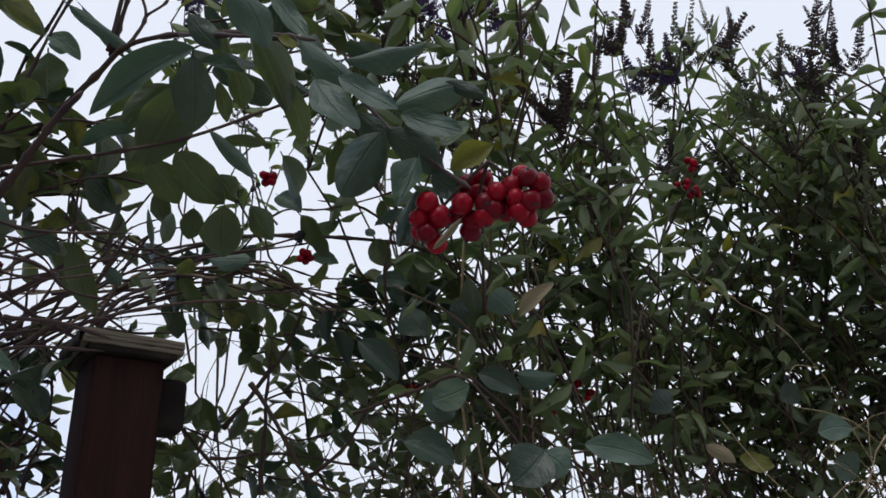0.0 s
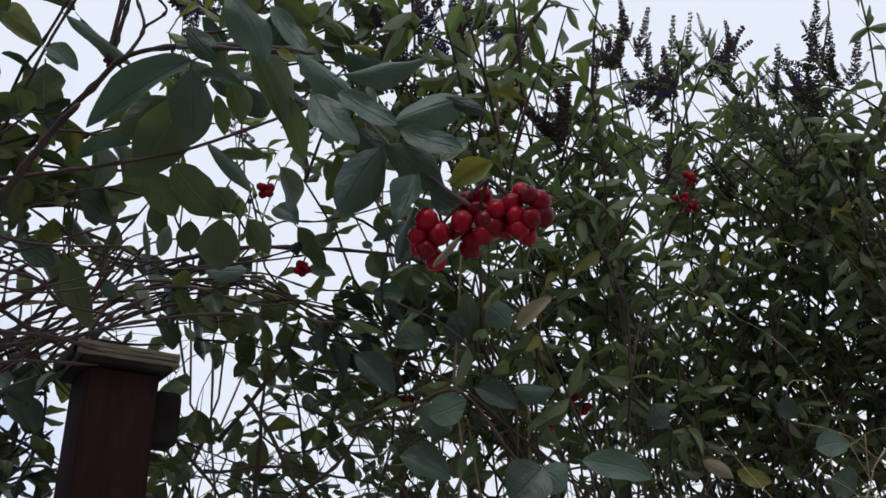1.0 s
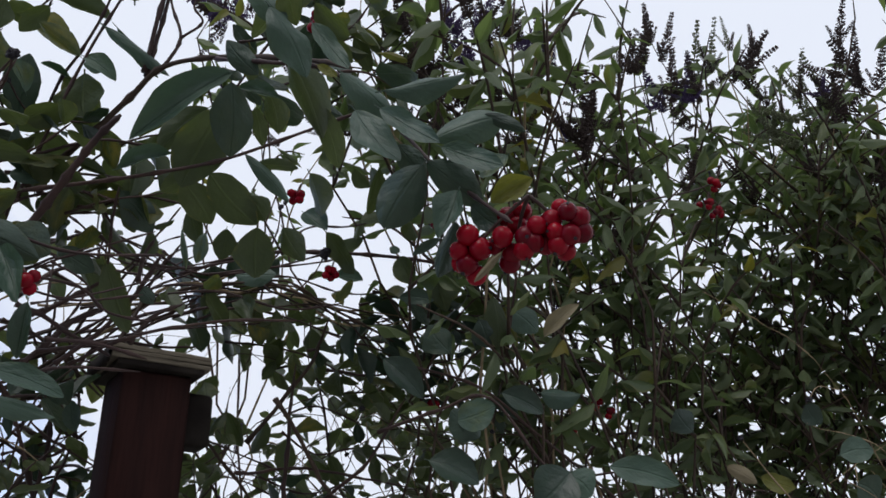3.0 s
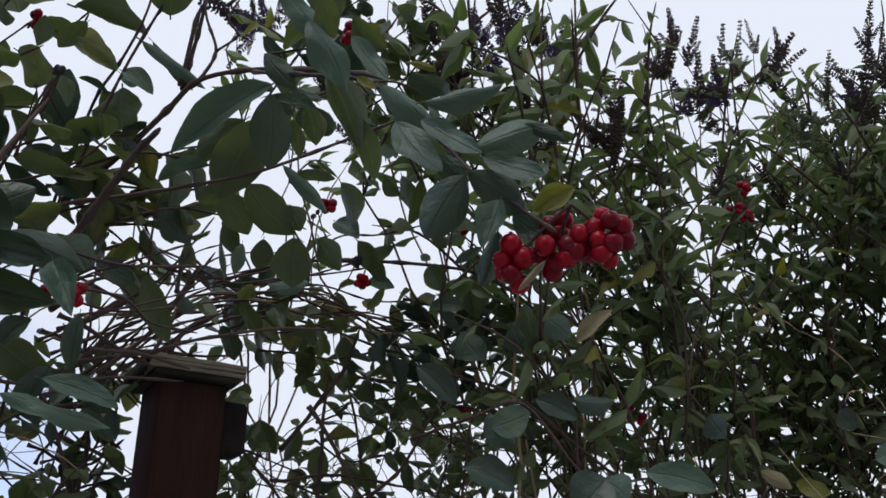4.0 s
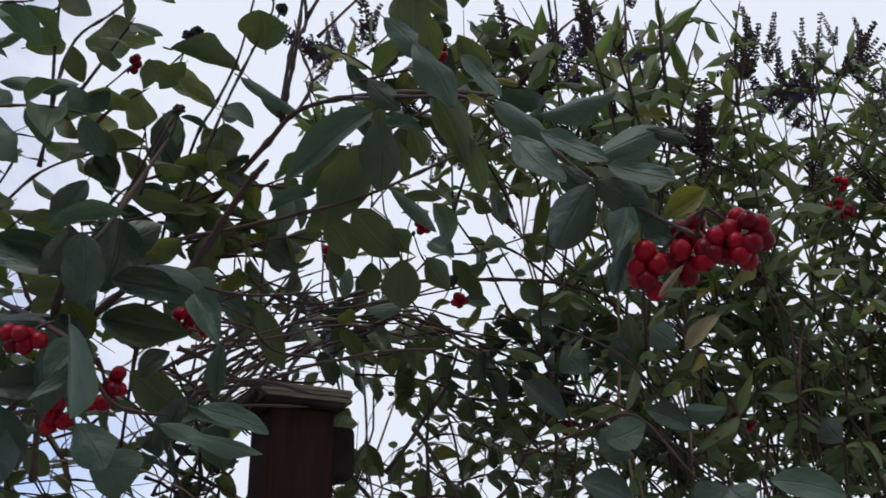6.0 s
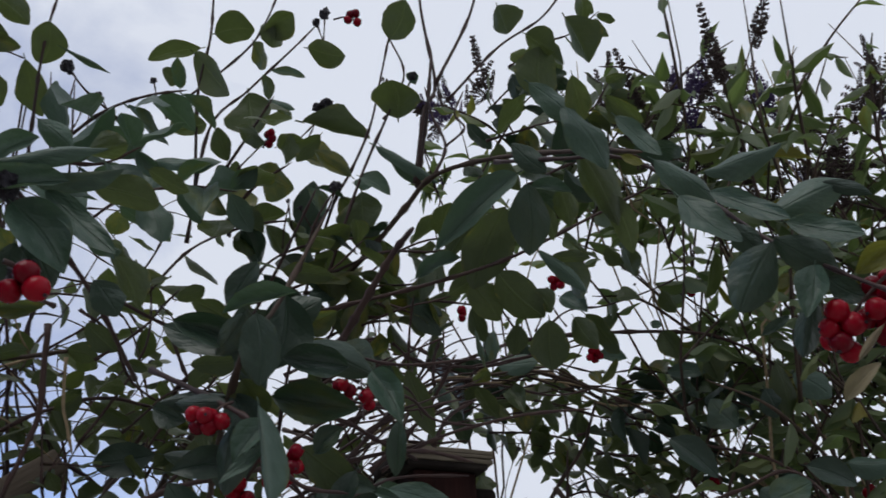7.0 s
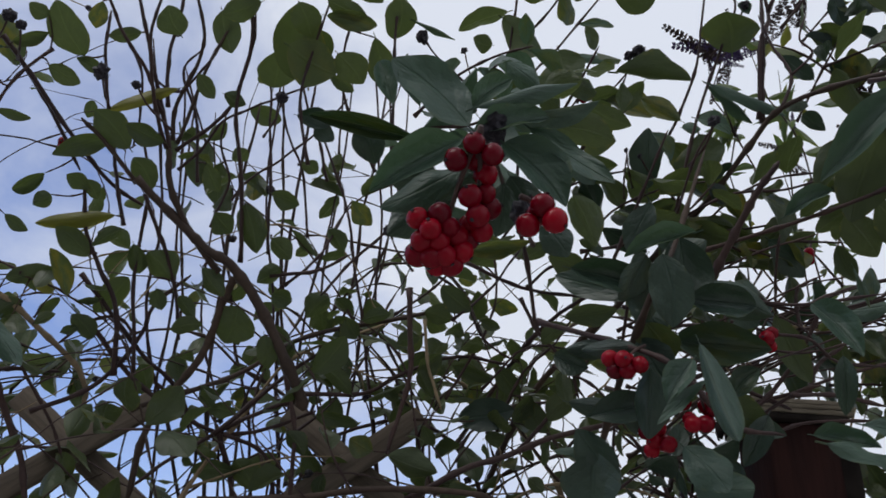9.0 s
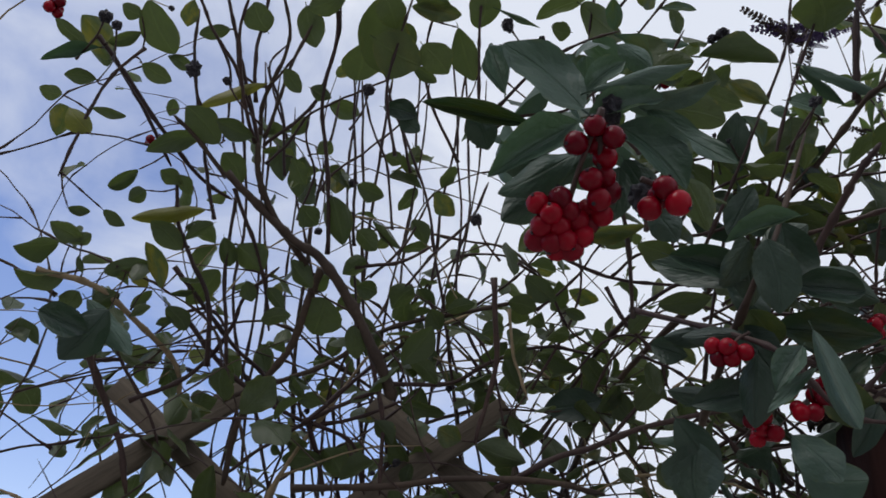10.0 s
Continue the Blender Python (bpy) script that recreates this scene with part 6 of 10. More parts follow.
stem(canes, [(-0.6622, 0.5013, 1.7392), (-0.7079, 0.4713, 1.7088), (-0.7352, 0.4509, 1.6848), (-0.7587, 0.4332, 1.6550)], 0.002035, 0.001504, M_TWIG, 6, 0.2, 0.004)
stem(canes, [(-0.7053, 0.4620, 1.7060), (-0.7101, 0.4862, 1.6765), (-0.7155, 0.5060, 1.6526)], 0.002581, 0.002077, M_TWIG, 6, 0.2, 0.004)
stem(canes, [(-0.7020, 0.4655, 1.7052), (-0.6860, 0.5005, 1.6921), (-0.6861, 0.5265, 1.6546)], 0.002008, 0.001483, M_TWIG, 6, 0.2, 0.004)
stem(canes, [(-0.6523, 0.4733, 1.7593), (-0.6456, 0.4856, 1.7032), (-0.6418, 0.4903, 1.6447)], 0.002263, 0.001756, M_TWIG, 6, 0.2, 0.004)
stem(canes, [(-0.5511, 0.5002, 1.8238), (-0.5565, 0.5195, 1.7600), (-0.5642, 0.5208, 1.7224), (-0.5721, 0.5193, 1.6855)], 0.002512, 0.001732, M_TWIG, 6, 0.2, 0.004)
stem(canes, [(-0.5554, 0.5328, 1.8061), (-0.5535, 0.5416, 1.7670), (-0.5443, 0.5516, 1.7288)], 0.001434, 0.001187, M_STRAW, 6, 0.2, 0.004)
stem(canes, [(-0.6421, 0.4910, 1.7384), (-0.6070, 0.5241, 1.7438), (-0.5750, 0.5445, 1.7662), (-0.5378, 0.5685, 1.7800), (-0.5016, 0.5957, 1.7773)], 0.001981, 0.001463, M_TWIG, 6, 0.2, 0.004)
stem(canes, [(-0.5593, 0.5269, 1.6506), (-0.5179, 0.5425, 1.6761), (-0.4846, 0.5550, 1.6857), (-0.4417, 0.5671, 1.7013), (-0.3830, 0.5819, 1.7119)], 0.002674, 0.001937, M_TWIG, 6, 0.2, 0.004)
stem(canes, [(-0.6769, 0.4255, 1.6387), (-0.6268, 0.4705, 1.6467), (-0.5706, 0.5110, 1.6560), (-0.5183, 0.5436, 1.6562), (-0.4805, 0.5653, 1.6505)], 0.002899, 0.002181, M_STEM, 6, 0.2, 0.004)
stem(canes, [(-0.8455, 0.3227, 1.7631), (-0.8396, 0.3511, 1.7175), (-0.8305, 0.3744, 1.6801), (-0.8253, 0.3893, 1.6375)], 0.003628, 0.002502, M_TWIG, 6, 0.2, 0.004)
stem(canes, [(-0.8590, 0.2938, 1.7695), (-0.8485, 0.3314, 1.7418), (-0.8321, 0.3572, 1.7429), (-0.8140, 0.3823, 1.7460)], 0.002418, 0.001564, M_TWIG, 6, 0.2, 0.004)
stem(canes, [(-0.8338, 0.3310, 1.7793), (-0.8288, 0.3576, 1.7426), (-0.8187, 0.3846, 1.7101), (-0.8134, 0.4002, 1.6801)], 0.001814, 0.001251, M_TWIG, 6, 0.2, 0.004)
stem(canes, [(-0.7980, 0.3534, 1.7033), (-0.7686, 0.3789, 1.7260), (-0.7395, 0.3909, 1.7647), (-0.7244, 0.3888, 1.7916), (-0.6985, 0.3954, 1.8204)], 0.002008, 0.001483, M_TWIG, 6, 0.2, 0.004)
stem(canes, [(-0.7427, 0.3935, 1.7662), (-0.7502, 0.3778, 1.7820), (-0.7658, 0.3623, 1.7788), (-0.7835, 0.3537, 1.7587)], 0.001434, 0.001187, M_TWIG, 6, 0.2, 0.004)
stem(canes, [(-0.6549, 0.4445, 1.8327), (-0.6247, 0.4679, 1.8420), (-0.5989, 0.4806, 1.8586)], 0.001721, 0.001187, M_TWIG, 6, 0.2, 0.004)
stem(canes, [(-0.6493, 0.4544, 1.8249), (-0.6230, 0.4714, 1.8600), (-0.6039, 0.4736, 1.9026)], 0.001434, 0.0008901, M_TWIG, 6, 0.2, 0.004)
stem(canes, [(-0.6240, 0.4787, 1.8192), (-0.6002, 0.4837, 1.8492), (-0.5707, 0.4900, 1.8789), (-0.5514, 0.4845, 1.9115)], 0.001434, 0.001187, M_TWIG, 6, 0.2, 0.004)
stem(canes, [(-0.5329, 0.5162, 1.8377), (-0.5188, 0.5421, 1.8242), (-0.5119, 0.5719, 1.7917), (-0.4918, 0.5979, 1.7765)], 0.001415, 0.0008781, M_TWIG, 6, 0.2, 0.004)
stem(canes, [(-0.5274, 0.5379, 1.8028), (-0.4959, 0.5510, 1.8340), (-0.4705, 0.5559, 1.8694)], 0.001415, 0.0008781, M_TWIG, 6, 0.2, 0.004)
stem(canes, [(-0.5421, 0.5570, 1.7400), (-0.5133, 0.5637, 1.7890), (-0.4968, 0.5642, 1.8289), (-0.4970, 0.5540, 1.8692)], 0.001415, 0.0008781, M_TWIG, 6, 0.2, 0.004)
stem(canes, [(-0.5136, 0.5316, 1.8513), (-0.4748, 0.5635, 1.8349), (-0.4283, 0.5891, 1.8280), (-0.3843, 0.6061, 1.8288)], 0.001721, 0.001187, M_TWIG, 6, 0.2, 0.004)
stem(canes, [(-0.4755, 0.5644, 1.8246), (-0.4653, 0.5748, 1.7951), (-0.4419, 0.5887, 1.7656), (-0.4358, 0.5939, 1.7370)], 0.001721, 0.001187, M_TWIG, 6, 0.2, 0.004)
stem(canes, [(-0.4692, 0.5626, 1.8334), (-0.4465, 0.5731, 1.8550), (-0.4069, 0.5934, 1.8664)], 0.001434, 0.0008901, M_TWIG, 6, 0.2, 0.004)
stem(canes, [(-0.5117, 0.5923, 1.7167), (-0.4909, 0.5953, 1.7651), (-0.4623, 0.6054, 1.7954), (-0.4416, 0.6100, 1.8258)], 0.001434, 0.0008901, M_TWIG, 6, 0.2, 0.004)
stem(canes, [(-0.5195, 0.5759, 1.7528), (-0.4835, 0.5921, 1.7889), (-0.4514, 0.6172, 1.7926)], 0.001147, 0.0008901, M_TWIG, 6, 0.2, 0.004)
stem(canes, [(-0.4923, 0.5946, 1.7008), (-0.4526, 0.6001, 1.7411), (-0.4252, 0.5988, 1.7764)], 0.001981, 0.001463, M_TWIG, 6, 0.2, 0.004)
leaf(canes, (-0.7773, 0.2938, 1.8825), (-0.8023, 0.2864, 1.8682), 0.0133, (-0.54, 0.41, 0.73), M_BACK, "round")
stem(canes, [(-0.7643, 0.3074, 1.9013), (-0.7703, 0.3016, 1.8920), (-0.7773, 0.2938, 1.8825)], 0.0008, 0.0005, M_TWIG)
leaf(canes, (-0.7514, 0.2890, 1.8522), (-0.7656, 0.2857, 1.8450), 0.0140, (-0.48, 0.47, 0.74), M_BACK, "round")
stem(canes, [(-0.7400, 0.3094, 1.8619), (-0.7456, 0.3009, 1.8558), (-0.7514, 0.2890, 1.8522)], 0.0008, 0.0005, M_TWIG)
leaf(canes, (-0.7487, 0.2058, 1.9373), (-0.7538, 0.1787, 1.9463), 0.0124, (-0.48, 0.35, 0.80), M_BACK, "broad")
stem(canes, [(-0.7446, 0.2117, 1.9492), (-0.7464, 0.2080, 1.9441), (-0.7487, 0.2058, 1.9373)], 0.0008, 0.0005, M_TWIG)
leaf(canes, (-0.7433, 0.2136, 1.9399), (-0.7638, 0.1831, 1.9137), 0.0106, (0.88, -0.43, -0.19), M_NEAR, "round")
stem(canes, [(-0.7447, 0.2175, 1.9461), (-0.7440, 0.2168, 1.9423), (-0.7433, 0.2136, 1.9399)], 0.0008, 0.0005, M_TWIG)
leaf(canes, (-0.7479, 0.2208, 1.9154), (-0.7611, 0.2024, 1.9137), 0.0131, (-0.52, 0.29, 0.81), M_BACK, "broad")
stem(canes, [(-0.7498, 0.2308, 1.9169), (-0.7500, 0.2251, 1.9151), (-0.7479, 0.2208, 1.9154)], 0.0008, 0.0005, M_TWIG)
leaf(canes, (-0.7630, 0.2066, 1.8965), (-0.7689, 0.1915, 1.8948), 0.0132, (-0.60, 0.14, 0.79), M_BACK, "broad")
stem(canes, [(-0.7604, 0.2304, 1.8950), (-0.7610, 0.2195, 1.8963), (-0.7630, 0.2066, 1.8965)], 0.0008, 0.0005, M_TWIG)
leaf(canes, (-0.7590, 0.2346, 1.8766), (-0.7663, 0.2155, 1.8936), 0.0188, (0.81, -0.53, -0.25), M_YELLOW, "broad")
stem(canes, [(-0.7674, 0.2303, 1.8791), (-0.7641, 0.2316, 1.8772), (-0.7590, 0.2346, 1.8766)], 0.0008, 0.0005, M_TWIG)
leaf(canes, (-0.7545, 0.2278, 1.8950), (-0.7404, 0.2490, 1.8963), 0.0081, (-0.56, 0.33, 0.76), M_BACK, "round")
leaf(canes, (-0.7578, 0.2314, 1.9456), (-0.7500, 0.1959, 1.9624), 0.0236, (-0.64, 0.21, 0.74), M_BACK, "broad")
stem(canes, [(-0.7592, 0.2349, 1.9519), (-0.7586, 0.2315, 1.9497), (-0.7578, 0.2314, 1.9456)], 0.0008, 0.0005, M_TWIG)
leaf(canes, (-0.7145, 0.2235, 1.9673), (-0.7213, 0.2092, 1.9704), 0.0139, (-0.48, 0.39, 0.78), M_BACK, "broad")
stem(canes, [(-0.7274, 0.2397, 1.9522), (-0.7205, 0.2334, 1.9593), (-0.7145, 0.2235, 1.9673)], 0.0008, 0.0005, M_TWIG)
leaf(canes, (-0.7381, 0.2158, 1.9451), (-0.7180, 0.2292, 1.9557), 0.0112, (-0.55, 0.18, 0.81), M_BACK, "broad")
stem(canes, [(-0.7447, 0.2175, 1.9461), (-0.7415, 0.2169, 1.9452), (-0.7381, 0.2158, 1.9451)], 0.0008, 0.0005, M_TWIG)
leaf(canes, (-0.7137, 0.2596, 1.9547), (-0.7023, 0.2184, 1.9720), 0.0280, (-0.54, 0.20, 0.82), M_BACK, "broad")
stem(canes, [(-0.7062, 0.2731, 1.9635), (-0.7104, 0.2674, 1.9580), (-0.7137, 0.2596, 1.9547)], 0.0008, 0.0005, M_TWIG)
leaf(canes, (-0.7271, 0.2420, 1.9378), (-0.7203, 0.2666, 1.9361), 0.0158, (-0.58, 0.22, 0.79), M_BACK, "broad")
stem(canes, [(-0.7328, 0.2376, 1.9442), (-0.7292, 0.2399, 1.9419), (-0.7271, 0.2420, 1.9378)], 0.0008, 0.0005, M_TWIG)
leaf(canes, (-0.7057, 0.2778, 1.9475), (-0.7166, 0.2566, 1.9532), 0.0110, (-0.50, 0.45, 0.74), M_BACK, "broad")
leaf(canes, (-0.6491, 0.2229, 1.9521), (-0.6629, 0.2316, 1.9396), 0.0131, (-0.56, 0.25, 0.79), M_BACK, "broad")
stem(canes, [(-0.6496, 0.2275, 1.9581), (-0.6503, 0.2240, 1.9549), (-0.6491, 0.2229, 1.9521)], 0.0008, 0.0005, M_TWIG)
leaf(canes, (-0.6501, 0.2602, 1.9536), (-0.6719, 0.2489, 1.9485), 0.0121, (-0.39, 0.38, 0.84), M_BACK, "round")
stem(canes, [(-0.6517, 0.2645, 1.9584), (-0.6508, 0.2628, 1.9558), (-0.6501, 0.2602, 1.9536)], 0.0008, 0.0005, M_TWIG)
leaf(canes, (-0.6952, 0.3068, 1.8899), (-0.7019, 0.2738, 1.9083), 0.0283, (-0.46, 0.50, 0.73), M_BACK, "broad")
stem(canes, [(-0.6960, 0.3114, 1.8959), (-0.6959, 0.3093, 1.8924), (-0.6952, 0.3068, 1.8899)], 0.0008, 0.0005, M_TWIG)
leaf(canes, (-0.7123, 0.3061, 1.9073), (-0.7542, 0.2829, 1.8914), 0.0173, (-0.51, 0.41, 0.76), M_BACK, "broad")
stem(canes, [(-0.7204, 0.3060, 1.9081), (-0.7153, 0.3058, 1.9093), (-0.7123, 0.3061, 1.9073)], 0.0008, 0.0005, M_TWIG)
leaf(canes, (-0.6624, 0.3118, 1.8888), (-0.6793, 0.2874, 1.8959), 0.0174, (-0.44, 0.52, 0.73), M_BACK, "broad")
leaf(canes, (-0.6482, 0.3037, 1.9307), (-0.6732, 0.2686, 1.8985), 0.0109, (0.88, -0.39, -0.26), M_YELLOW, "round")
stem(canes, [(-0.6539, 0.3077, 1.9314), (-0.6512, 0.3058, 1.9308), (-0.6482, 0.3037, 1.9307)], 0.0008, 0.0005, M_TWIG)
leaf(canes, (-0.7331, 0.3068, 1.8626), (-0.7363, 0.2871, 1.8678), 0.0146, (-0.57, 0.30, 0.77), M_BACK, "broad")
stem(canes, [(-0.7395, 0.3081, 1.8642), (-0.7366, 0.3067, 1.8637), (-0.7331, 0.3068, 1.8626)], 0.0008, 0.0005, M_TWIG)
leaf(canes, (-0.7328, 0.3016, 1.8682), (-0.7350, 0.3182, 1.8591), 0.0131, (-0.64, 0.30, 0.71), M_BACK, "broad")
stem(canes, [(-0.7395, 0.3081, 1.8642), (-0.7367, 0.3050, 1.8653), (-0.7328, 0.3016, 1.8682)], 0.0008, 0.0005, M_TWIG)
leaf(canes, (-0.7000, 0.3404, 1.8718), (-0.6973, 0.3134, 1.8863), 0.0209, (-0.65, 0.31, 0.70), M_BACK, "broad")
stem(canes, [(-0.7062, 0.3410, 1.8747), (-0.7023, 0.3410, 1.8740), (-0.7000, 0.3404, 1.8718)], 0.0008, 0.0005, M_TWIG)
leaf(canes, (-0.6591, 0.3548, 1.8932), (-0.6612, 0.3748, 1.8784), 0.0157, (-0.48, 0.49, 0.73), M_BACK, "broad")
stem(canes, [(-0.6680, 0.3531, 1.8956), (-0.6639, 0.3528, 1.8952), (-0.6591, 0.3548, 1.8932)], 0.0008, 0.0005, M_TWIG)
leaf(canes, (-0.6341, 0.3068, 1.9416), (-0.6312, 0.3258, 1.9313), 0.0142, (-0.46, 0.48, 0.75), M_BACK, "broad")
leaf(canes, (-0.6158, 0.3204, 1.9251), (-0.6073, 0.3365, 1.9226), 0.0126, (-0.50, 0.38, 0.78), M_BACK, "broad")
stem(canes, [(-0.6149, 0.3303, 1.9269), (-0.6162, 0.3255, 1.9250), (-0.6158, 0.3204, 1.9251)], 0.0008, 0.0005, M_TWIG)
leaf(canes, (-0.6537, 0.3764, 1.9077), (-0.6396, 0.3769, 1.9154), 0.0135, (-0.44, 0.42, 0.79), M_BACK, "broad")
stem(canes, [(-0.6633, 0.3758, 1.9086), (-0.6593, 0.3750, 1.9085), (-0.6537, 0.3764, 1.9077)], 0.0008, 0.0005, M_TWIG)
leaf(canes, (-0.6265, 0.4005, 1.8818), (-0.6114, 0.4188, 1.8786), 0.0175, (-0.46, 0.51, 0.73), M_BACK, "broad")
leaf(canes, (-0.5998, 0.4022, 1.9051), (-0.5934, 0.4167, 1.9021), 0.0135, (-0.50, 0.38, 0.78), M_BACK, "round")
stem(canes, [(-0.6060, 0.4050, 1.9067), (-0.6041, 0.4028, 1.9057), (-0.5998, 0.4022, 1.9051)], 0.0008, 0.0005, M_TWIG)
leaf(canes, (-0.6074, 0.3630, 1.9589), (-0.5886, 0.3427, 1.9761), 0.0339, (-0.46, 0.29, 0.84), M_BACK, "broad")
leaf(canes, (-0.5677, 0.3605, 1.9477), (-0.5430, 0.3137, 1.9822), 0.0421, (-0.29, 0.46, 0.84), M_BACK, "round")
stem(canes, [(-0.5710, 0.3656, 1.9498), (-0.5704, 0.3632, 1.9478), (-0.5677, 0.3605, 1.9477)], 0.0008, 0.0005, M_TWIG)
leaf(canes, (-0.6196, 0.3050, 2.0002), (-0.6273, 0.3307, 1.9805), 0.0240, (-0.40, 0.48, 0.78), M_BACK, "broad")
stem(canes, [(-0.6172, 0.3174, 2.0021), (-0.6184, 0.3101, 2.0021), (-0.6196, 0.3050, 2.0002)], 0.0008, 0.0005, M_TWIG)
leaf(canes, (-0.5537, 0.3634, 1.9664), (-0.5530, 0.3369, 1.9812), 0.0236, (-0.36, 0.45, 0.82), M_BACK, "broad")
stem(canes, [(-0.5463, 0.3726, 1.9727), (-0.5505, 0.3672, 1.9699), (-0.5537, 0.3634, 1.9664)], 0.0008, 0.0005, M_TWIG)
leaf(canes, (-0.6440, 0.2909, 1.9731), (-0.6396, 0.2695, 1.9837), 0.0241, (-0.58, 0.26, 0.77), M_BACK, "broad")
stem(canes, [(-0.6505, 0.2903, 1.9767), (-0.6480, 0.2912, 1.9737), (-0.6440, 0.2909, 1.9731)], 0.0008, 0.0005, M_TWIG)
leaf(canes, (-0.5599, 0.2888, 1.9693), (-0.5896, 0.2807, 1.9617), 0.0187, (-0.34, 0.49, 0.80), M_BACK, "round")
stem(canes, [(-0.5695, 0.2869, 1.9722), (-0.5640, 0.2895, 1.9701), (-0.5599, 0.2888, 1.9693)], 0.0008, 0.0005, M_TWIG)
leaf(canes, (-0.7257, 0.3309, 1.8490), (-0.7557, 0.2856, 1.8262), 0.0137, (0.86, -0.44, -0.26), M_YELLOW, "broad")
stem(canes, [(-0.7270, 0.3361, 1.8538), (-0.7257, 0.3353, 1.8503), (-0.7257, 0.3309, 1.8490)], 0.0008, 0.0005, M_TWIG)
leaf(canes, (-0.7229, 0.3391, 1.8397), (-0.7468, 0.3331, 1.8294), 0.0112, (-0.45, 0.50, 0.74), M_BACK, "broad")
leaf(canes, (-0.7452, 0.3299, 1.8157), (-0.7489, 0.2985, 1.8294), 0.0200, (-0.64, 0.37, 0.68), M_BACK, "broad")
stem(canes, [(-0.7451, 0.3367, 1.8216), (-0.7450, 0.3330, 1.8193), (-0.7452, 0.3299, 1.8157)], 0.0008, 0.0005, M_TWIG)
leaf(canes, (-0.7791, 0.2460, 1.8209), (-0.7694, 0.2585, 1.8213), 0.0085, (-0.58, 0.42, 0.70), M_BACK, "round")
stem(canes, [(-0.7794, 0.2329, 1.8456), (-0.7802, 0.2386, 1.8327), (-0.7791, 0.2460, 1.8209)], 0.0008, 0.0005, M_TWIG)
leaf(canes, (-0.8164, 0.2765, 1.8135), (-0.8023, 0.2838, 1.8223), 0.0116, (-0.63, 0.46, 0.63), M_BACK, "broad")
stem(canes, [(-0.8304, 0.2837, 1.7915), (-0.8246, 0.2795, 1.8009), (-0.8164, 0.2765, 1.8135)], 0.0008, 0.0005, M_TWIG)
leaf(canes, (-0.7652, 0.2664, 1.8259), (-0.7590, 0.2840, 1.8196), 0.0105, (-0.52, 0.45, 0.73), M_BACK, "broad")
stem(canes, [(-0.7794, 0.2329, 1.8456), (-0.7722, 0.2512, 1.8351), (-0.7652, 0.2664, 1.8259)], 0.0008, 0.0005, M_TWIG)
leaf(canes, (-0.8160, 0.2935, 1.7938), (-0.8136, 0.2842, 1.8046), 0.0062, (-0.60, 0.54, 0.59), M_BACK, "round")
stem(canes, [(-0.8233, 0.2960, 1.7908), (-0.8190, 0.2949, 1.7935), (-0.8160, 0.2935, 1.7938)], 0.0008, 0.0005, M_TWIG)
leaf(canes, (-0.8066, 0.3053, 1.7980), (-0.7821, 0.3274, 1.8129), 0.0172, (-0.70, 0.36, 0.61), M_BACK, "broad")
stem(canes, [(-0.8167, 0.3079, 1.7890), (-0.8116, 0.3066, 1.7938), (-0.8066, 0.3053, 1.7980)], 0.0008, 0.0005, M_TWIG)
leaf(canes, (-0.7873, 0.3366, 1.7940), (-0.7935, 0.3183, 1.8091), 0.0138, (0.93, -0.36, -0.05), M_YELLOW, "broad")
stem(canes, [(-0.8034, 0.3366, 1.7758), (-0.7956, 0.3359, 1.7857), (-0.7873, 0.3366, 1.7940)], 0.0008, 0.0005, M_TWIG)
leaf(canes, (-0.7684, 0.3365, 1.7881), (-0.7598, 0.3082, 1.8187), 0.0164, (-0.53, 0.54, 0.65), M_BACK, "broad")
stem(canes, [(-0.7616, 0.3445, 1.8058), (-0.7644, 0.3410, 1.7976), (-0.7684, 0.3365, 1.7881)], 0.0008, 0.0005, M_TWIG)
leaf(canes, (-0.8104, 0.2819, 1.8188), (-0.8165, 0.2551, 1.8236), 0.0170, (-0.67, 0.28, 0.69), M_BACK, "broad")
stem(canes, [(-0.8251, 0.2929, 1.7910), (-0.8171, 0.2878, 1.8063), (-0.8104, 0.2819, 1.8188)], 0.0008, 0.0005, M_TWIG)
leaf(canes, (-0.7532, 0.3583, 1.7926), (-0.7661, 0.3434, 1.7865), 0.0060, (-0.69, 0.35, 0.63), M_BACK, "broad")
leaf(canes, (-0.7995, 0.3356, 1.7687), (-0.7877, 0.3437, 1.7792), 0.0094, (-0.74, 0.33, 0.58), M_BACK, "broad")
stem(canes, [(-0.8024, 0.3392, 1.7739), (-0.8020, 0.3363, 1.7705), (-0.7995, 0.3356, 1.7687)], 0.0008, 0.0005, M_TWIG)
leaf(canes, (-0.7679, 0.3447, 1.7753), (-0.7634, 0.3654, 1.7607), 0.0185, (-0.48, 0.57, 0.66), M_BACK, "round")
stem(canes, [(-0.7661, 0.3572, 1.7769), (-0.7674, 0.3500, 1.7767), (-0.7679, 0.3447, 1.7753)], 0.0008, 0.0005, M_TWIG)
leaf(canes, (-0.7177, 0.3480, 1.8291), (-0.7253, 0.3659, 1.8116), 0.0151, (-0.69, 0.34, 0.64), M_BACK, "broad")
stem(canes, [(-0.7188, 0.3557, 1.8313), (-0.7185, 0.3522, 1.8293), (-0.7177, 0.3480, 1.8291)], 0.0008, 0.0005, M_TWIG)
leaf(canes, (-0.7113, 0.3583, 1.8252), (-0.7070, 0.3858, 1.8120), 0.0270, (-0.50, 0.44, 0.75), M_BACK, "round")
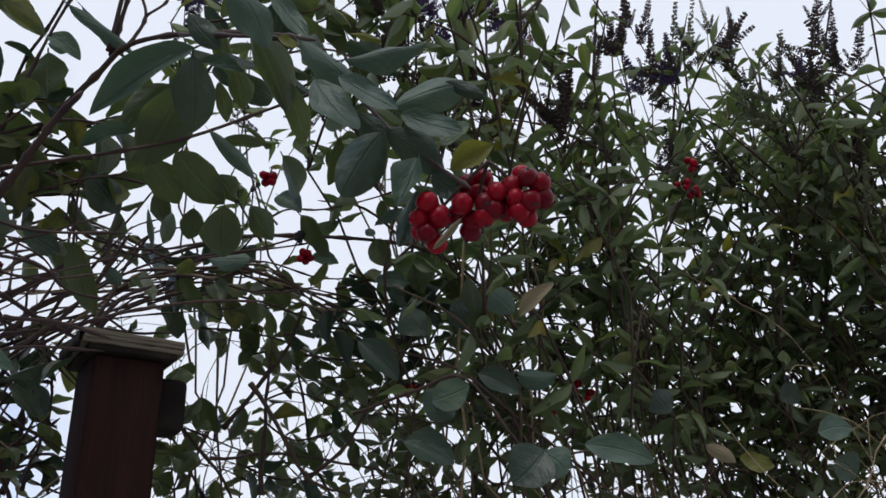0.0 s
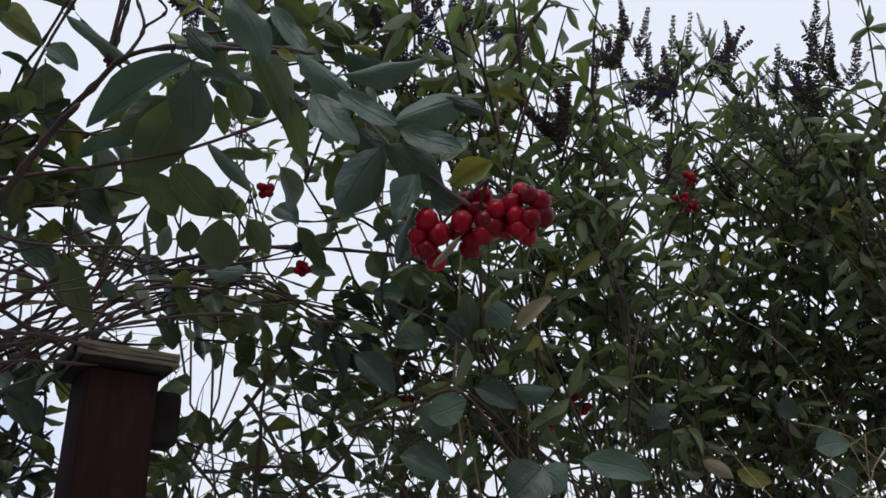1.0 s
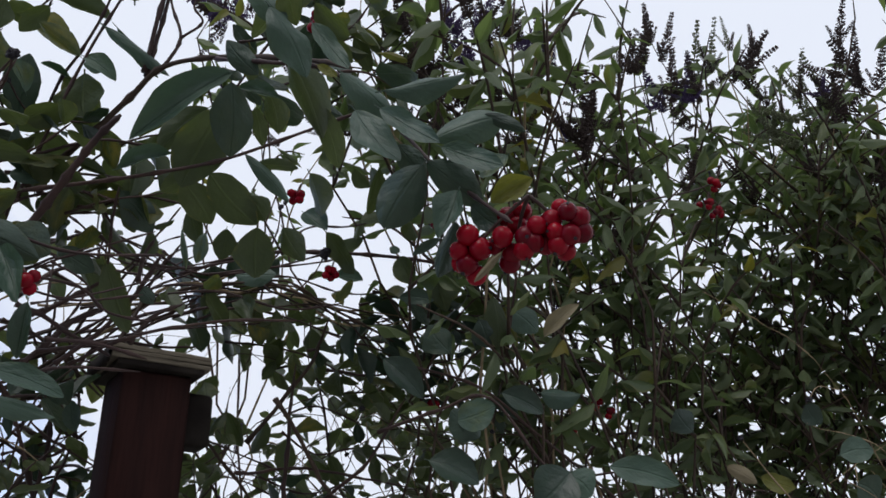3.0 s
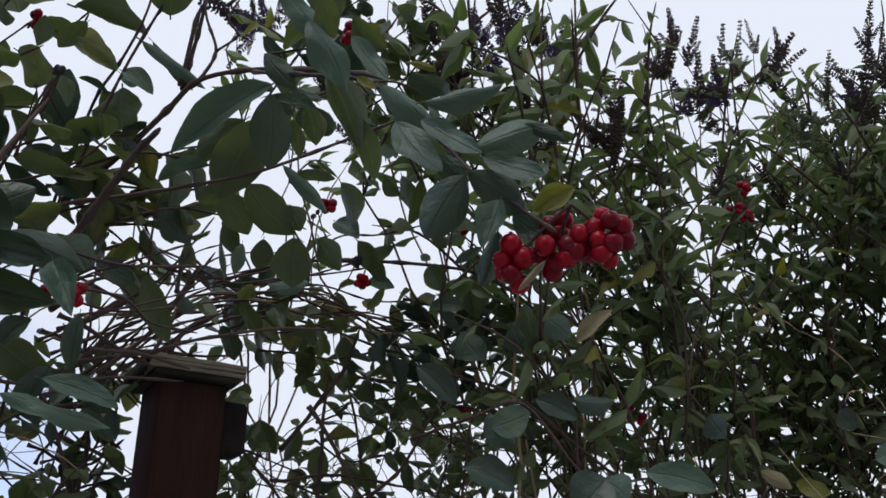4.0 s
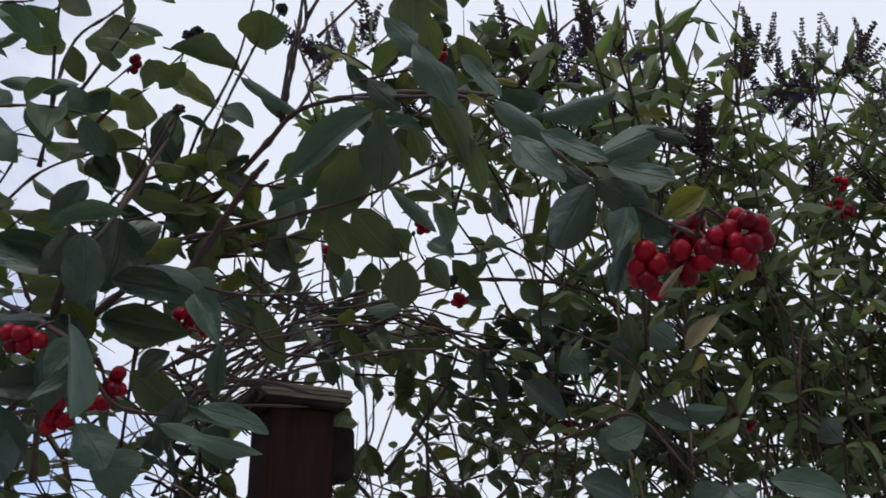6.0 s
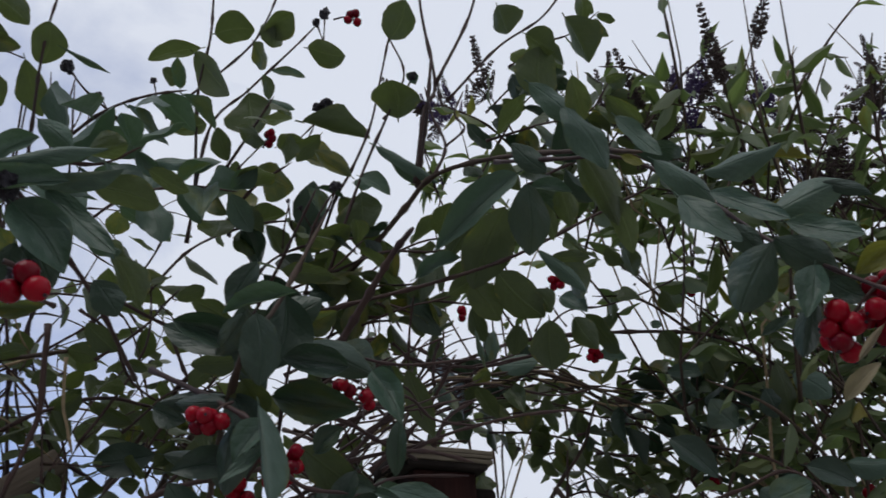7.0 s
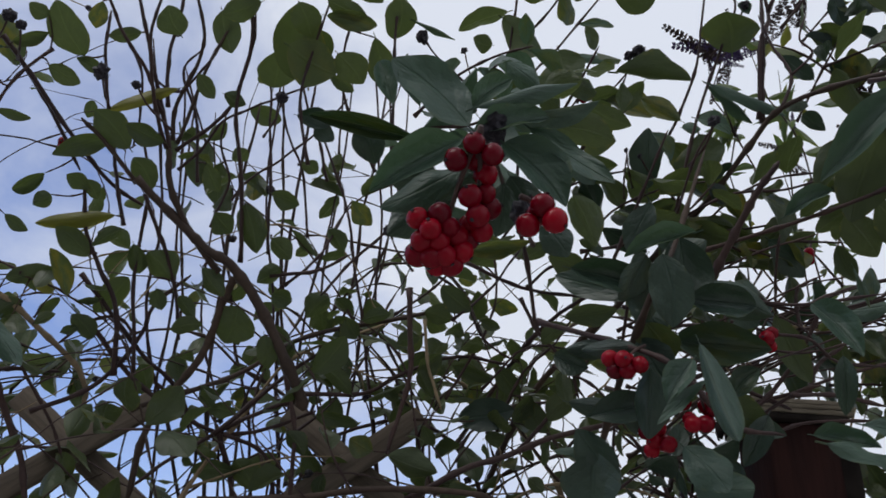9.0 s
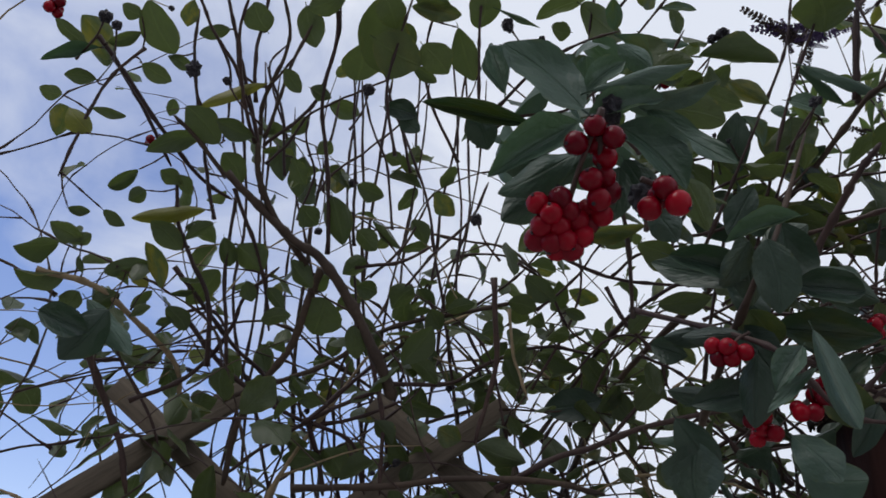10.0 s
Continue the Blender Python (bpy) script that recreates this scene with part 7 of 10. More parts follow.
stem(canes, [(-0.7201, 0.3572, 1.8262), (-0.7163, 0.3563, 1.8267), (-0.7113, 0.3583, 1.8252)], 0.0008, 0.0005, M_TWIG)
leaf(canes, (-0.7172, 0.3791, 1.8026), (-0.7208, 0.3919, 1.7911), 0.0142, (-0.63, 0.41, 0.66), M_BACK, "broad")
stem(canes, [(-0.7181, 0.3905, 1.7988), (-0.7165, 0.3851, 1.8024), (-0.7172, 0.3791, 1.8026)], 0.0008, 0.0005, M_TWIG)
leaf(canes, (-0.7123, 0.3980, 1.7726), (-0.6905, 0.4093, 1.7777), 0.0154, (-0.46, 0.59, 0.67), M_BACK, "broad")
stem(canes, [(-0.7124, 0.4058, 1.7756), (-0.7128, 0.4012, 1.7745), (-0.7123, 0.3980, 1.7726)], 0.0008, 0.0005, M_TWIG)
leaf(canes, (-0.7016, 0.3903, 1.7980), (-0.6993, 0.4087, 1.7866), 0.0131, (-0.57, 0.48, 0.67), M_BACK, "broad")
leaf(canes, (-0.6660, 0.3765, 1.8098), (-0.6593, 0.3979, 1.7923), 0.0165, (-0.44, 0.65, 0.62), M_BACK, "round")
stem(canes, [(-0.6634, 0.3836, 1.8175), (-0.6649, 0.3791, 1.8148), (-0.6660, 0.3765, 1.8098)], 0.0008, 0.0005, M_TWIG)
leaf(canes, (-0.6759, 0.3881, 1.8688), (-0.6714, 0.4066, 1.8581), 0.0209, (-0.54, 0.51, 0.67), M_BACK, "broad")
leaf(canes, (-0.6278, 0.3742, 1.8570), (-0.6399, 0.4071, 1.8319), 0.0233, (-0.53, 0.38, 0.76), M_BACK, "round")
stem(canes, [(-0.6332, 0.3750, 1.8614), (-0.6313, 0.3737, 1.8594), (-0.6278, 0.3742, 1.8570)], 0.0008, 0.0005, M_TWIG)
leaf(canes, (-0.6339, 0.4157, 1.8479), (-0.6249, 0.4339, 1.8371), 0.0197, (-0.32, 0.60, 0.73), M_BACK, "broad")
stem(canes, [(-0.6373, 0.4182, 1.8530), (-0.6362, 0.4172, 1.8494), (-0.6339, 0.4157, 1.8479)], 0.0008, 0.0005, M_TWIG)
leaf(canes, (-0.6448, 0.4437, 1.8355), (-0.6670, 0.4411, 1.8255), 0.0170, (-0.39, 0.58, 0.71), M_BACK, "broad")
stem(canes, [(-0.6476, 0.4504, 1.8351), (-0.6466, 0.4467, 1.8353), (-0.6448, 0.4437, 1.8355)], 0.0008, 0.0005, M_TWIG)
leaf(canes, (-0.6548, 0.4477, 1.8135), (-0.6433, 0.4616, 1.8106), 0.0184, (-0.53, 0.57, 0.63), M_BACK, "broad")
stem(canes, [(-0.6493, 0.4544, 1.8249), (-0.6515, 0.4515, 1.8194), (-0.6548, 0.4477, 1.8135)], 0.0008, 0.0005, M_TWIG)
leaf(canes, (-0.6662, 0.4221, 1.7947), (-0.6856, 0.4332, 1.7683), 0.0370, (-0.45, 0.65, 0.61), M_BACK, "broad")
stem(canes, [(-0.6762, 0.4178, 1.8008), (-0.6704, 0.4199, 1.7993), (-0.6662, 0.4221, 1.7947)], 0.0008, 0.0005, M_TWIG)
leaf(canes, (-0.6321, 0.4215, 1.7632), (-0.6391, 0.4391, 1.7408), 0.0170, (-0.53, 0.57, 0.62), M_BACK, "broad")
stem(canes, [(-0.6316, 0.4277, 1.7685), (-0.6311, 0.4260, 1.7645), (-0.6321, 0.4215, 1.7632)], 0.0008, 0.0005, M_TWIG)
leaf(canes, (-0.7040, 0.4337, 1.7351), (-0.7037, 0.4510, 1.7198), 0.0133, (-0.42, 0.60, 0.68), M_BACK, "broad")
leaf(canes, (-0.6915, 0.4663, 1.7197), (-0.7064, 0.4477, 1.7223), 0.0147, (-0.52, 0.52, 0.67), M_BACK, "round")
leaf(canes, (-0.7019, 0.4870, 1.6760), (-0.7307, 0.4642, 1.6769), 0.0196, (-0.50, 0.66, 0.56), M_BACK, "round")
stem(canes, [(-0.7106, 0.4879, 1.6745), (-0.7054, 0.4884, 1.6748), (-0.7019, 0.4870, 1.6760)], 0.0008, 0.0005, M_TWIG)
leaf(canes, (-0.6992, 0.4807, 1.6847), (-0.6945, 0.5059, 1.6649), 0.0233, (-0.62, 0.55, 0.56), M_BACK, "broad")
stem(canes, [(-0.7090, 0.4802, 1.6840), (-0.7037, 0.4811, 1.6836), (-0.6992, 0.4807, 1.6847)], 0.0008, 0.0005, M_TWIG)
leaf(canes, (-0.6900, 0.5014, 1.6725), (-0.6773, 0.5088, 1.6803), 0.0113, (-0.65, 0.53, 0.54), M_BACK, "round")
stem(canes, [(-0.6862, 0.5116, 1.6765), (-0.6878, 0.5063, 1.6763), (-0.6900, 0.5014, 1.6725)], 0.0008, 0.0005, M_TWIG)
leaf(canes, (-0.6454, 0.4780, 1.7022), (-0.6377, 0.4938, 1.6859), 0.0177, (-0.35, 0.75, 0.56), M_BACK, "broad")
stem(canes, [(-0.6456, 0.4856, 1.7032), (-0.6467, 0.4804, 1.7040), (-0.6454, 0.4780, 1.7022)], 0.0008, 0.0005, M_TWIG)
leaf(canes, (-0.6463, 0.5148, 1.7260), (-0.6146, 0.5358, 1.7252), 0.0153, (-0.40, 0.62, 0.67), M_BACK, "broad")
stem(canes, [(-0.6521, 0.5163, 1.7310), (-0.6500, 0.5143, 1.7301), (-0.6463, 0.5148, 1.7260)], 0.0008, 0.0005, M_TWIG)
leaf(canes, (-0.5796, 0.5073, 1.6870), (-0.5910, 0.4911, 1.6944), 0.0198, (-0.51, 0.63, 0.59), M_BACK, "round")
stem(canes, [(-0.5715, 0.5194, 1.6886), (-0.5746, 0.5142, 1.6873), (-0.5796, 0.5073, 1.6870)], 0.0008, 0.0005, M_TWIG)
leaf(canes, (-0.5994, 0.5058, 1.8027), (-0.5776, 0.5172, 1.8094), 0.0142, (-0.51, 0.60, 0.62), M_BACK, "broad")
stem(canes, [(-0.6044, 0.5104, 1.8025), (-0.6018, 0.5087, 1.8015), (-0.5994, 0.5058, 1.8027)], 0.0008, 0.0005, M_TWIG)
leaf(canes, (-0.6107, 0.4962, 1.8032), (-0.6066, 0.5112, 1.7910), 0.0197, (-0.30, 0.65, 0.70), M_BACK, "broad")
stem(canes, [(-0.6145, 0.5036, 1.7990), (-0.6127, 0.5002, 1.8003), (-0.6107, 0.4962, 1.8032)], 0.0008, 0.0005, M_TWIG)
leaf(canes, (-0.5550, 0.5302, 1.7891), (-0.5747, 0.5255, 1.7848), 0.0146, (-0.31, 0.70, 0.64), M_BACK, "broad")
stem(canes, [(-0.5549, 0.5360, 1.7930), (-0.5532, 0.5334, 1.7927), (-0.5550, 0.5302, 1.7891)], 0.0008, 0.0005, M_TWIG)
leaf(canes, (-0.5537, 0.5343, 1.8149), (-0.5344, 0.5502, 1.8083), 0.0201, (-0.28, 0.64, 0.71), M_BACK, "broad")
stem(canes, [(-0.5582, 0.5397, 1.8140), (-0.5546, 0.5372, 1.8155), (-0.5537, 0.5343, 1.8149)], 0.0008, 0.0005, M_TWIG)
leaf(canes, (-0.6104, 0.5140, 1.7401), (-0.6232, 0.4884, 1.7585), 0.0170, (-0.37, 0.66, 0.66), M_BACK, "round")
leaf(canes, (-0.5885, 0.5308, 1.7483), (-0.5796, 0.5421, 1.7403), 0.0120, (-0.36, 0.71, 0.60), M_BACK, "broad")
stem(canes, [(-0.5939, 0.5328, 1.7531), (-0.5915, 0.5314, 1.7512), (-0.5885, 0.5308, 1.7483)], 0.0008, 0.0005, M_TWIG)
leaf(canes, (-0.5693, 0.5148, 1.6842), (-0.5387, 0.5411, 1.6738), 0.0230, (-0.44, 0.72, 0.54), M_BACK, "broad")
stem(canes, [(-0.5715, 0.5194, 1.6886), (-0.5706, 0.5166, 1.6878), (-0.5693, 0.5148, 1.6842)], 0.0008, 0.0005, M_TWIG)
leaf(canes, (-0.5557, 0.5437, 1.7144), (-0.5518, 0.5575, 1.7013), 0.0121, (-0.32, 0.70, 0.64), M_BACK, "broad")
stem(canes, [(-0.5451, 0.5508, 1.7320), (-0.5509, 0.5474, 1.7223), (-0.5557, 0.5437, 1.7144)], 0.0008, 0.0005, M_TWIG)
leaf(canes, (-0.4946, 0.5924, 1.7354), (-0.5325, 0.5652, 1.7250), 0.0294, (0.61, -0.77, -0.21), M_SHADED, "round")
stem(canes, [(-0.5016, 0.5943, 1.7408), (-0.4976, 0.5939, 1.7372), (-0.4946, 0.5924, 1.7354)], 0.0008, 0.0005, M_TWIG)
leaf(canes, (-0.5184, 0.5842, 1.7104), (-0.5014, 0.5885, 1.7138), 0.0152, (-0.30, 0.72, 0.62), M_BACK, "broad")
stem(canes, [(-0.5117, 0.5923, 1.7167), (-0.5152, 0.5884, 1.7131), (-0.5184, 0.5842, 1.7104)], 0.0008, 0.0005, M_TWIG)
leaf(canes, (-0.5399, 0.5622, 1.7719), (-0.5117, 0.5818, 1.7636), 0.0150, (-0.35, 0.74, 0.57), M_BACK, "round")
stem(canes, [(-0.5441, 0.5646, 1.7778), (-0.5436, 0.5630, 1.7739), (-0.5399, 0.5622, 1.7719)], 0.0008, 0.0005, M_TWIG)
leaf(canes, (-0.7339, 0.3838, 1.7235), (-0.7275, 0.3941, 1.7195), 0.0127, (-0.58, 0.58, 0.57), M_BACK, "broad")
stem(canes, [(-0.7346, 0.3879, 1.7335), (-0.7345, 0.3859, 1.7277), (-0.7339, 0.3838, 1.7235)], 0.0008, 0.0005, M_TWIG)
leaf(canes, (-0.8476, 0.3011, 1.7702), (-0.8291, 0.3029, 1.7864), 0.0179, (-0.60, 0.48, 0.64), M_BACK, "round")
stem(canes, [(-0.8575, 0.3001, 1.7650), (-0.8531, 0.3000, 1.7671), (-0.8476, 0.3011, 1.7702)], 0.0008, 0.0005, M_TWIG)
leaf(canes, (-0.8019, 0.3219, 1.7847), (-0.8227, 0.3137, 1.7727), 0.0176, (-0.57, 0.48, 0.67), M_BACK, "round")
stem(canes, [(-0.8097, 0.3236, 1.7819), (-0.8057, 0.3239, 1.7820), (-0.8019, 0.3219, 1.7847)], 0.0008, 0.0005, M_TWIG)
leaf(canes, (-0.7684, 0.3555, 1.7691), (-0.7809, 0.3476, 1.7631), 0.0083, (-0.61, 0.50, 0.62), M_BACK, "broad")
leaf(canes, (-0.6169, 0.4775, 1.8172), (-0.6407, 0.4806, 1.8028), 0.0216, (-0.34, 0.62, 0.71), M_BACK, "broad")
stem(canes, [(-0.6221, 0.4792, 1.8217), (-0.6191, 0.4782, 1.8203), (-0.6169, 0.4775, 1.8172)], 0.0008, 0.0005, M_TWIG)
leaf(canes, (-0.6472, 0.4751, 1.7796), (-0.6648, 0.4805, 1.7623), 0.0151, (-0.40, 0.67, 0.62), M_BACK, "round")
leaf(canes, (-0.6140, 0.4650, 1.8775), (-0.6120, 0.4863, 1.8630), 0.0160, (-0.35, 0.55, 0.76), M_BACK, "broad")
stem(canes, [(-0.6153, 0.4725, 1.8778), (-0.6156, 0.4678, 1.8780), (-0.6140, 0.4650, 1.8775)], 0.0008, 0.0005, M_TWIG)
leaf(canes, (-0.5949, 0.4693, 1.9037), (-0.5882, 0.4921, 1.8888), 0.0187, (-0.24, 0.58, 0.78), M_BACK, "broad")
stem(canes, [(-0.6056, 0.4735, 1.8991), (-0.6019, 0.4715, 1.8996), (-0.5949, 0.4693, 1.9037)], 0.0008, 0.0005, M_TWIG)
leaf(canes, (-0.5291, 0.5199, 1.8277), (-0.5133, 0.5448, 1.8124), 0.0210, (-0.33, 0.64, 0.70), M_BACK, "broad")
stem(canes, [(-0.5283, 0.5249, 1.8333), (-0.5291, 0.5229, 1.8293), (-0.5291, 0.5199, 1.8277)], 0.0008, 0.0005, M_TWIG)
leaf(canes, (-0.5090, 0.5551, 1.8061), (-0.4947, 0.5645, 1.7997), 0.0115, (-0.21, 0.75, 0.62), M_BACK, "broad")
stem(canes, [(-0.5149, 0.5597, 1.8054), (-0.5122, 0.5577, 1.8050), (-0.5090, 0.5551, 1.8061)], 0.0008, 0.0005, M_TWIG)
leaf(canes, (-0.4600, 0.5733, 1.7833), (-0.4365, 0.5694, 1.7949), 0.0161, (-0.25, 0.64, 0.72), M_BACK, "broad")
stem(canes, [(-0.4594, 0.5786, 1.7877), (-0.4592, 0.5768, 1.7839), (-0.4600, 0.5733, 1.7833)], 0.0008, 0.0005, M_TWIG)
leaf(canes, (-0.4377, 0.5868, 1.7399), (-0.4642, 0.5944, 1.7235), 0.0206, (-0.19, 0.74, 0.65), M_BACK, "round")
stem(canes, [(-0.4368, 0.5932, 1.7417), (-0.4383, 0.5899, 1.7401), (-0.4377, 0.5868, 1.7399)], 0.0008, 0.0005, M_TWIG)
leaf(canes, (-0.4860, 0.5949, 1.7440), (-0.4783, 0.6213, 1.7222), 0.0204, (-0.40, 0.65, 0.64), M_BACK, "broad")
stem(canes, [(-0.4981, 0.5947, 1.7489), (-0.4907, 0.5951, 1.7474), (-0.4860, 0.5949, 1.7440)], 0.0008, 0.0005, M_TWIG)
leaf(canes, (-0.4682, 0.5600, 1.6678), (-0.4595, 0.5695, 1.6601), 0.0129, (-0.27, 0.74, 0.61), M_BACK, "round")
stem(canes, [(-0.4739, 0.5583, 1.6897), (-0.4722, 0.5590, 1.6780), (-0.4682, 0.5600, 1.6678)], 0.0008, 0.0005, M_TWIG)
leaf(canes, (-0.5465, 0.5534, 1.7804), (-0.5689, 0.5559, 1.7648), 0.0185, (-0.40, 0.63, 0.67), M_BACK, "broad")
stem(canes, [(-0.5504, 0.5607, 1.7755), (-0.5495, 0.5571, 1.7766), (-0.5465, 0.5534, 1.7804)], 0.0008, 0.0005, M_TWIG)
leaf(canes, (-0.5075, 0.5850, 1.7746), (-0.4958, 0.6079, 1.7531), 0.0190, (-0.22, 0.73, 0.65), M_BACK, "broad")
leaf(canes, (-0.4699, 0.5537, 1.8570), (-0.4438, 0.5516, 1.8655), 0.0158, (-0.19, 0.65, 0.74), M_BACK, "round")
stem(canes, [(-0.4749, 0.5552, 1.8635), (-0.4741, 0.5544, 1.8591), (-0.4699, 0.5537, 1.8570)], 0.0008, 0.0005, M_TWIG)
leaf(canes, (-0.5568, 0.3733, 1.9597), (-0.5465, 0.3934, 1.9548), 0.0110, (-0.48, 0.43, 0.76), M_BACK, "broad")
stem(canes, [(-0.5504, 0.3822, 1.9656), (-0.5536, 0.3783, 1.9622), (-0.5568, 0.3733, 1.9597)], 0.0008, 0.0005, M_TWIG)
leaf(canes, (-0.5121, 0.3701, 1.9800), (-0.5185, 0.4074, 1.9553), 0.0220, (-0.29, 0.49, 0.82), M_BACK, "broad")
stem(canes, [(-0.5304, 0.3587, 1.9869), (-0.5215, 0.3643, 1.9835), (-0.5121, 0.3701, 1.9800)], 0.0008, 0.0005, M_TWIG)
leaf(canes, (-0.4397, 0.5697, 1.6719), (-0.4268, 0.5830, 1.6557), 0.0196, (-0.21, 0.83, 0.52), M_BACK, "broad")
stem(canes, [(-0.4489, 0.5653, 1.6988), (-0.4428, 0.5682, 1.6856), (-0.4397, 0.5697, 1.6719)], 0.0008, 0.0005, M_TWIG)
leaf(shoot_f, (-0.5287, 0.2959, 1.9609), (-0.5340, 0.3210, 1.9493), 0.0227, (-0.52, 0.27, 0.81), M_BACK)
leaf(shoot_f, (-0.5122, 0.3080, 1.9665), (-0.4951, 0.3339, 1.9658), 0.0158, (-0.47, 0.33, 0.82), M_BACK)
leaf(shoot_f, (-0.5162, 0.3140, 1.9581), (-0.4913, 0.3431, 1.9621), 0.0157, (-0.53, 0.35, 0.77), M_BACK)
leaf(shoot_f, (-0.4921, 0.3111, 1.9811), (-0.4828, 0.3365, 1.9759), 0.0190, (-0.47, 0.34, 0.81), M_BACK)
leaf(shoot_f, (-0.4686, 0.3390, 1.9774), (-0.4853, 0.3592, 1.9578), 0.0260, (-0.51, 0.35, 0.79), M_BACK, "round")
leaf(shoot_f, (-0.5443, 0.3082, 1.9358), (-0.5269, 0.3439, 1.9295), 0.0348, (-0.48, 0.38, 0.79), M_BACK)
leaf(shoot_f, (-0.5188, 0.3345, 1.9383), (-0.5125, 0.3617, 1.9267), 0.0250, (-0.41, 0.44, 0.80), M_BACK)
leaf(shoot_f, (-0.4663, 0.3546, 1.9659), (-0.4435, 0.3835, 1.9629), 0.0048, (0.76, -0.62, -0.21))
leaf(shoot_f, (-0.5545, 0.3390, 1.8964), (-0.5366, 0.3590, 1.8941), 0.0162, (0.59, -0.59, -0.54), M_SHADED)
leaf(shoot_f, (-0.5448, 0.3509, 1.8953), (-0.5389, 0.3652, 1.8839), 0.0155, (0.61, -0.63, -0.47), M_SHADED)
stem(shoot_f, [(-0.4984, 0.3862, 1.8695), (-0.4881, 0.3668, 1.9196), (-0.4817, 0.3546, 1.9535), (-0.4736, 0.3445, 1.9841), (-0.4629, 0.3361, 2.0132)], 0.0012, 0.0008, M_TWIG)
stem(shoot_f, [(-0.5470, 0.3496, 1.8558), (-0.5445, 0.3292, 1.8993), (-0.5321, 0.3219, 1.9364), (-0.5176, 0.3165, 1.9706), (-0.5070, 0.3128, 1.9976)], 0.0012, 0.0008, M_TWIG)
leaf(shoot_t, (-0.6093, 0.1939, 1.6833), (-0.6231, 0.1826, 1.6529), 0.0230, (0.90, -0.34, -0.28), M_SHADED)
leaf(shoot_t, (-0.6308, 0.1922, 1.6935), (-0.6043, 0.2105, 1.6625), 0.0144, (0.70, -0.69, 0.19))
leaf(shoot_t, (-0.6282, 0.1658, 1.6758), (-0.6120, 0.1867, 1.6681), 0.0169, (0.75, -0.64, -0.14), M_SHADED)
stem(shoot_t, [(-0.4461, 0.4051, 1.9338), (-0.4532, 0.3717, 1.9369), (-0.4557, 0.3524, 1.9436)], 0.0009, 0.0006)
dried_bud(shoot_t, (-0.4557, 0.3524, 1.9436), 0.0102)
stem(shoot_t, [(-0.5882, 0.3420, 1.8893), (-0.5657, 0.3290, 1.8901), (-0.5525, 0.3189, 1.8982)], 0.0009, 0.0006)
dried_bud(shoot_t, (-0.5525, 0.3189, 1.8982), 0.009349999999999999)
stem(shoot_t, [(-0.6832, 0.2730, 1.9021), (-0.6693, 0.2566, 1.8995), (-0.6603, 0.2441, 1.9072)], 0.0009, 0.0006)
dried_bud(shoot_t, (-0.6603, 0.2441, 1.9072), 0.011899999999999999)
stem(shoot_t, [(-0.6469, 0.3037, 1.8902), (-0.6438, 0.2772, 1.8927), (-0.6410, 0.2609, 1.9002)], 0.0009, 0.0006)
dried_bud(shoot_t, (-0.6410, 0.2609, 1.9002), 0.0068)
stem(shoot_t, [(-0.7593, 0.2066, 1.9300), (-0.7266, 0.1996, 1.9319), (-0.7085, 0.1930, 1.9394)], 0.0009, 0.0006)
dried_bud(shoot_t, (-0.7085, 0.1930, 1.9394), 0.0102)
stem(shoot_t, [(-0.7346, 0.2221, 1.9305), (-0.7149, 0.2104, 1.9266), (-0.7028, 0.2001, 1.9339)], 0.0009, 0.0006)
dried_bud(shoot_t, (-0.7028, 0.2001, 1.9339), 0.007649999999999999)
stem(shoot_t, [(-0.5114, 0.4445, 1.8046), (-0.5086, 0.4174, 1.8078), (-0.5056, 0.4002, 1.8168)], 0.0009, 0.0006)
dried_bud(shoot_t, (-0.5056, 0.4002, 1.8168), 0.009349999999999999)
berry_cluster(shoot_t, (-0.8919, 0.3799, 2.0108), bunch((-0.9036, 0.3770, 2.0036), (0.006, 0.004, 0.005), 4, 0.0085, 301), 0.0085, 301)
berry_cluster(shoot_t, (-0.7348, 0.1674, 1.9533), bunch((-0.7394, 0.1691, 1.9458), (0.006, 0.005, 0.005), 5, 0.0085, 302), 0.0085, 302)

bundle = thing("dead_stem_bundle", "bundle of dead brown stems lying in the honeysuckle", "dead stems", (-0.2206, 0.8705, 1.8784), "dead stems")
stem(bundle, [(-0.4370, 0.7110, 1.8427), (-0.3958, 0.7267, 1.8668), (-0.3556, 0.7415, 1.8853), (-0.3181, 0.7643, 1.8798), (-0.2676, 0.7946, 1.8619), (-0.2020, 0.8117, 1.8730), (-0.1321, 0.8190, 1.8946)], 0.0016, 0.00096, M_TWIG)
stem(bundle, [(-0.4031, 0.7774, 1.7842), (-0.3780, 0.7797, 1.8260), (-0.3651, 0.7718, 1.8717), (-0.3589, 0.7651, 1.9034), (-0.3672, 0.7547, 1.9274)], 0.0013, 0.00078, M_TWIG)
stem(bundle, [(-0.4423, 0.7548, 1.7888), (-0.4053, 0.7690, 1.8164), (-0.3696, 0.7796, 1.8441), (-0.3413, 0.7874, 1.8655), (-0.3098, 0.7855, 1.9058), (-0.2898, 0.7829, 1.9340)], 0.0017, 0.00102, M_STEM)
stem(bundle, [(-0.4205, 0.7940, 1.7785), (-0.3712, 0.8100, 1.8159), (-0.3217, 0.8199, 1.8565), (-0.2739, 0.8380, 1.8661), (-0.2233, 0.8581, 1.8653)], 0.0016, 0.00096, M_TWIG)
stem(bundle, [(-0.3624, 0.8328, 1.7777), (-0.3423, 0.8377, 1.8096), (-0.3197, 0.8438, 1.8368), (-0.2839, 0.8563, 1.8552)], 0.0014, 0.00084, M_STEM)
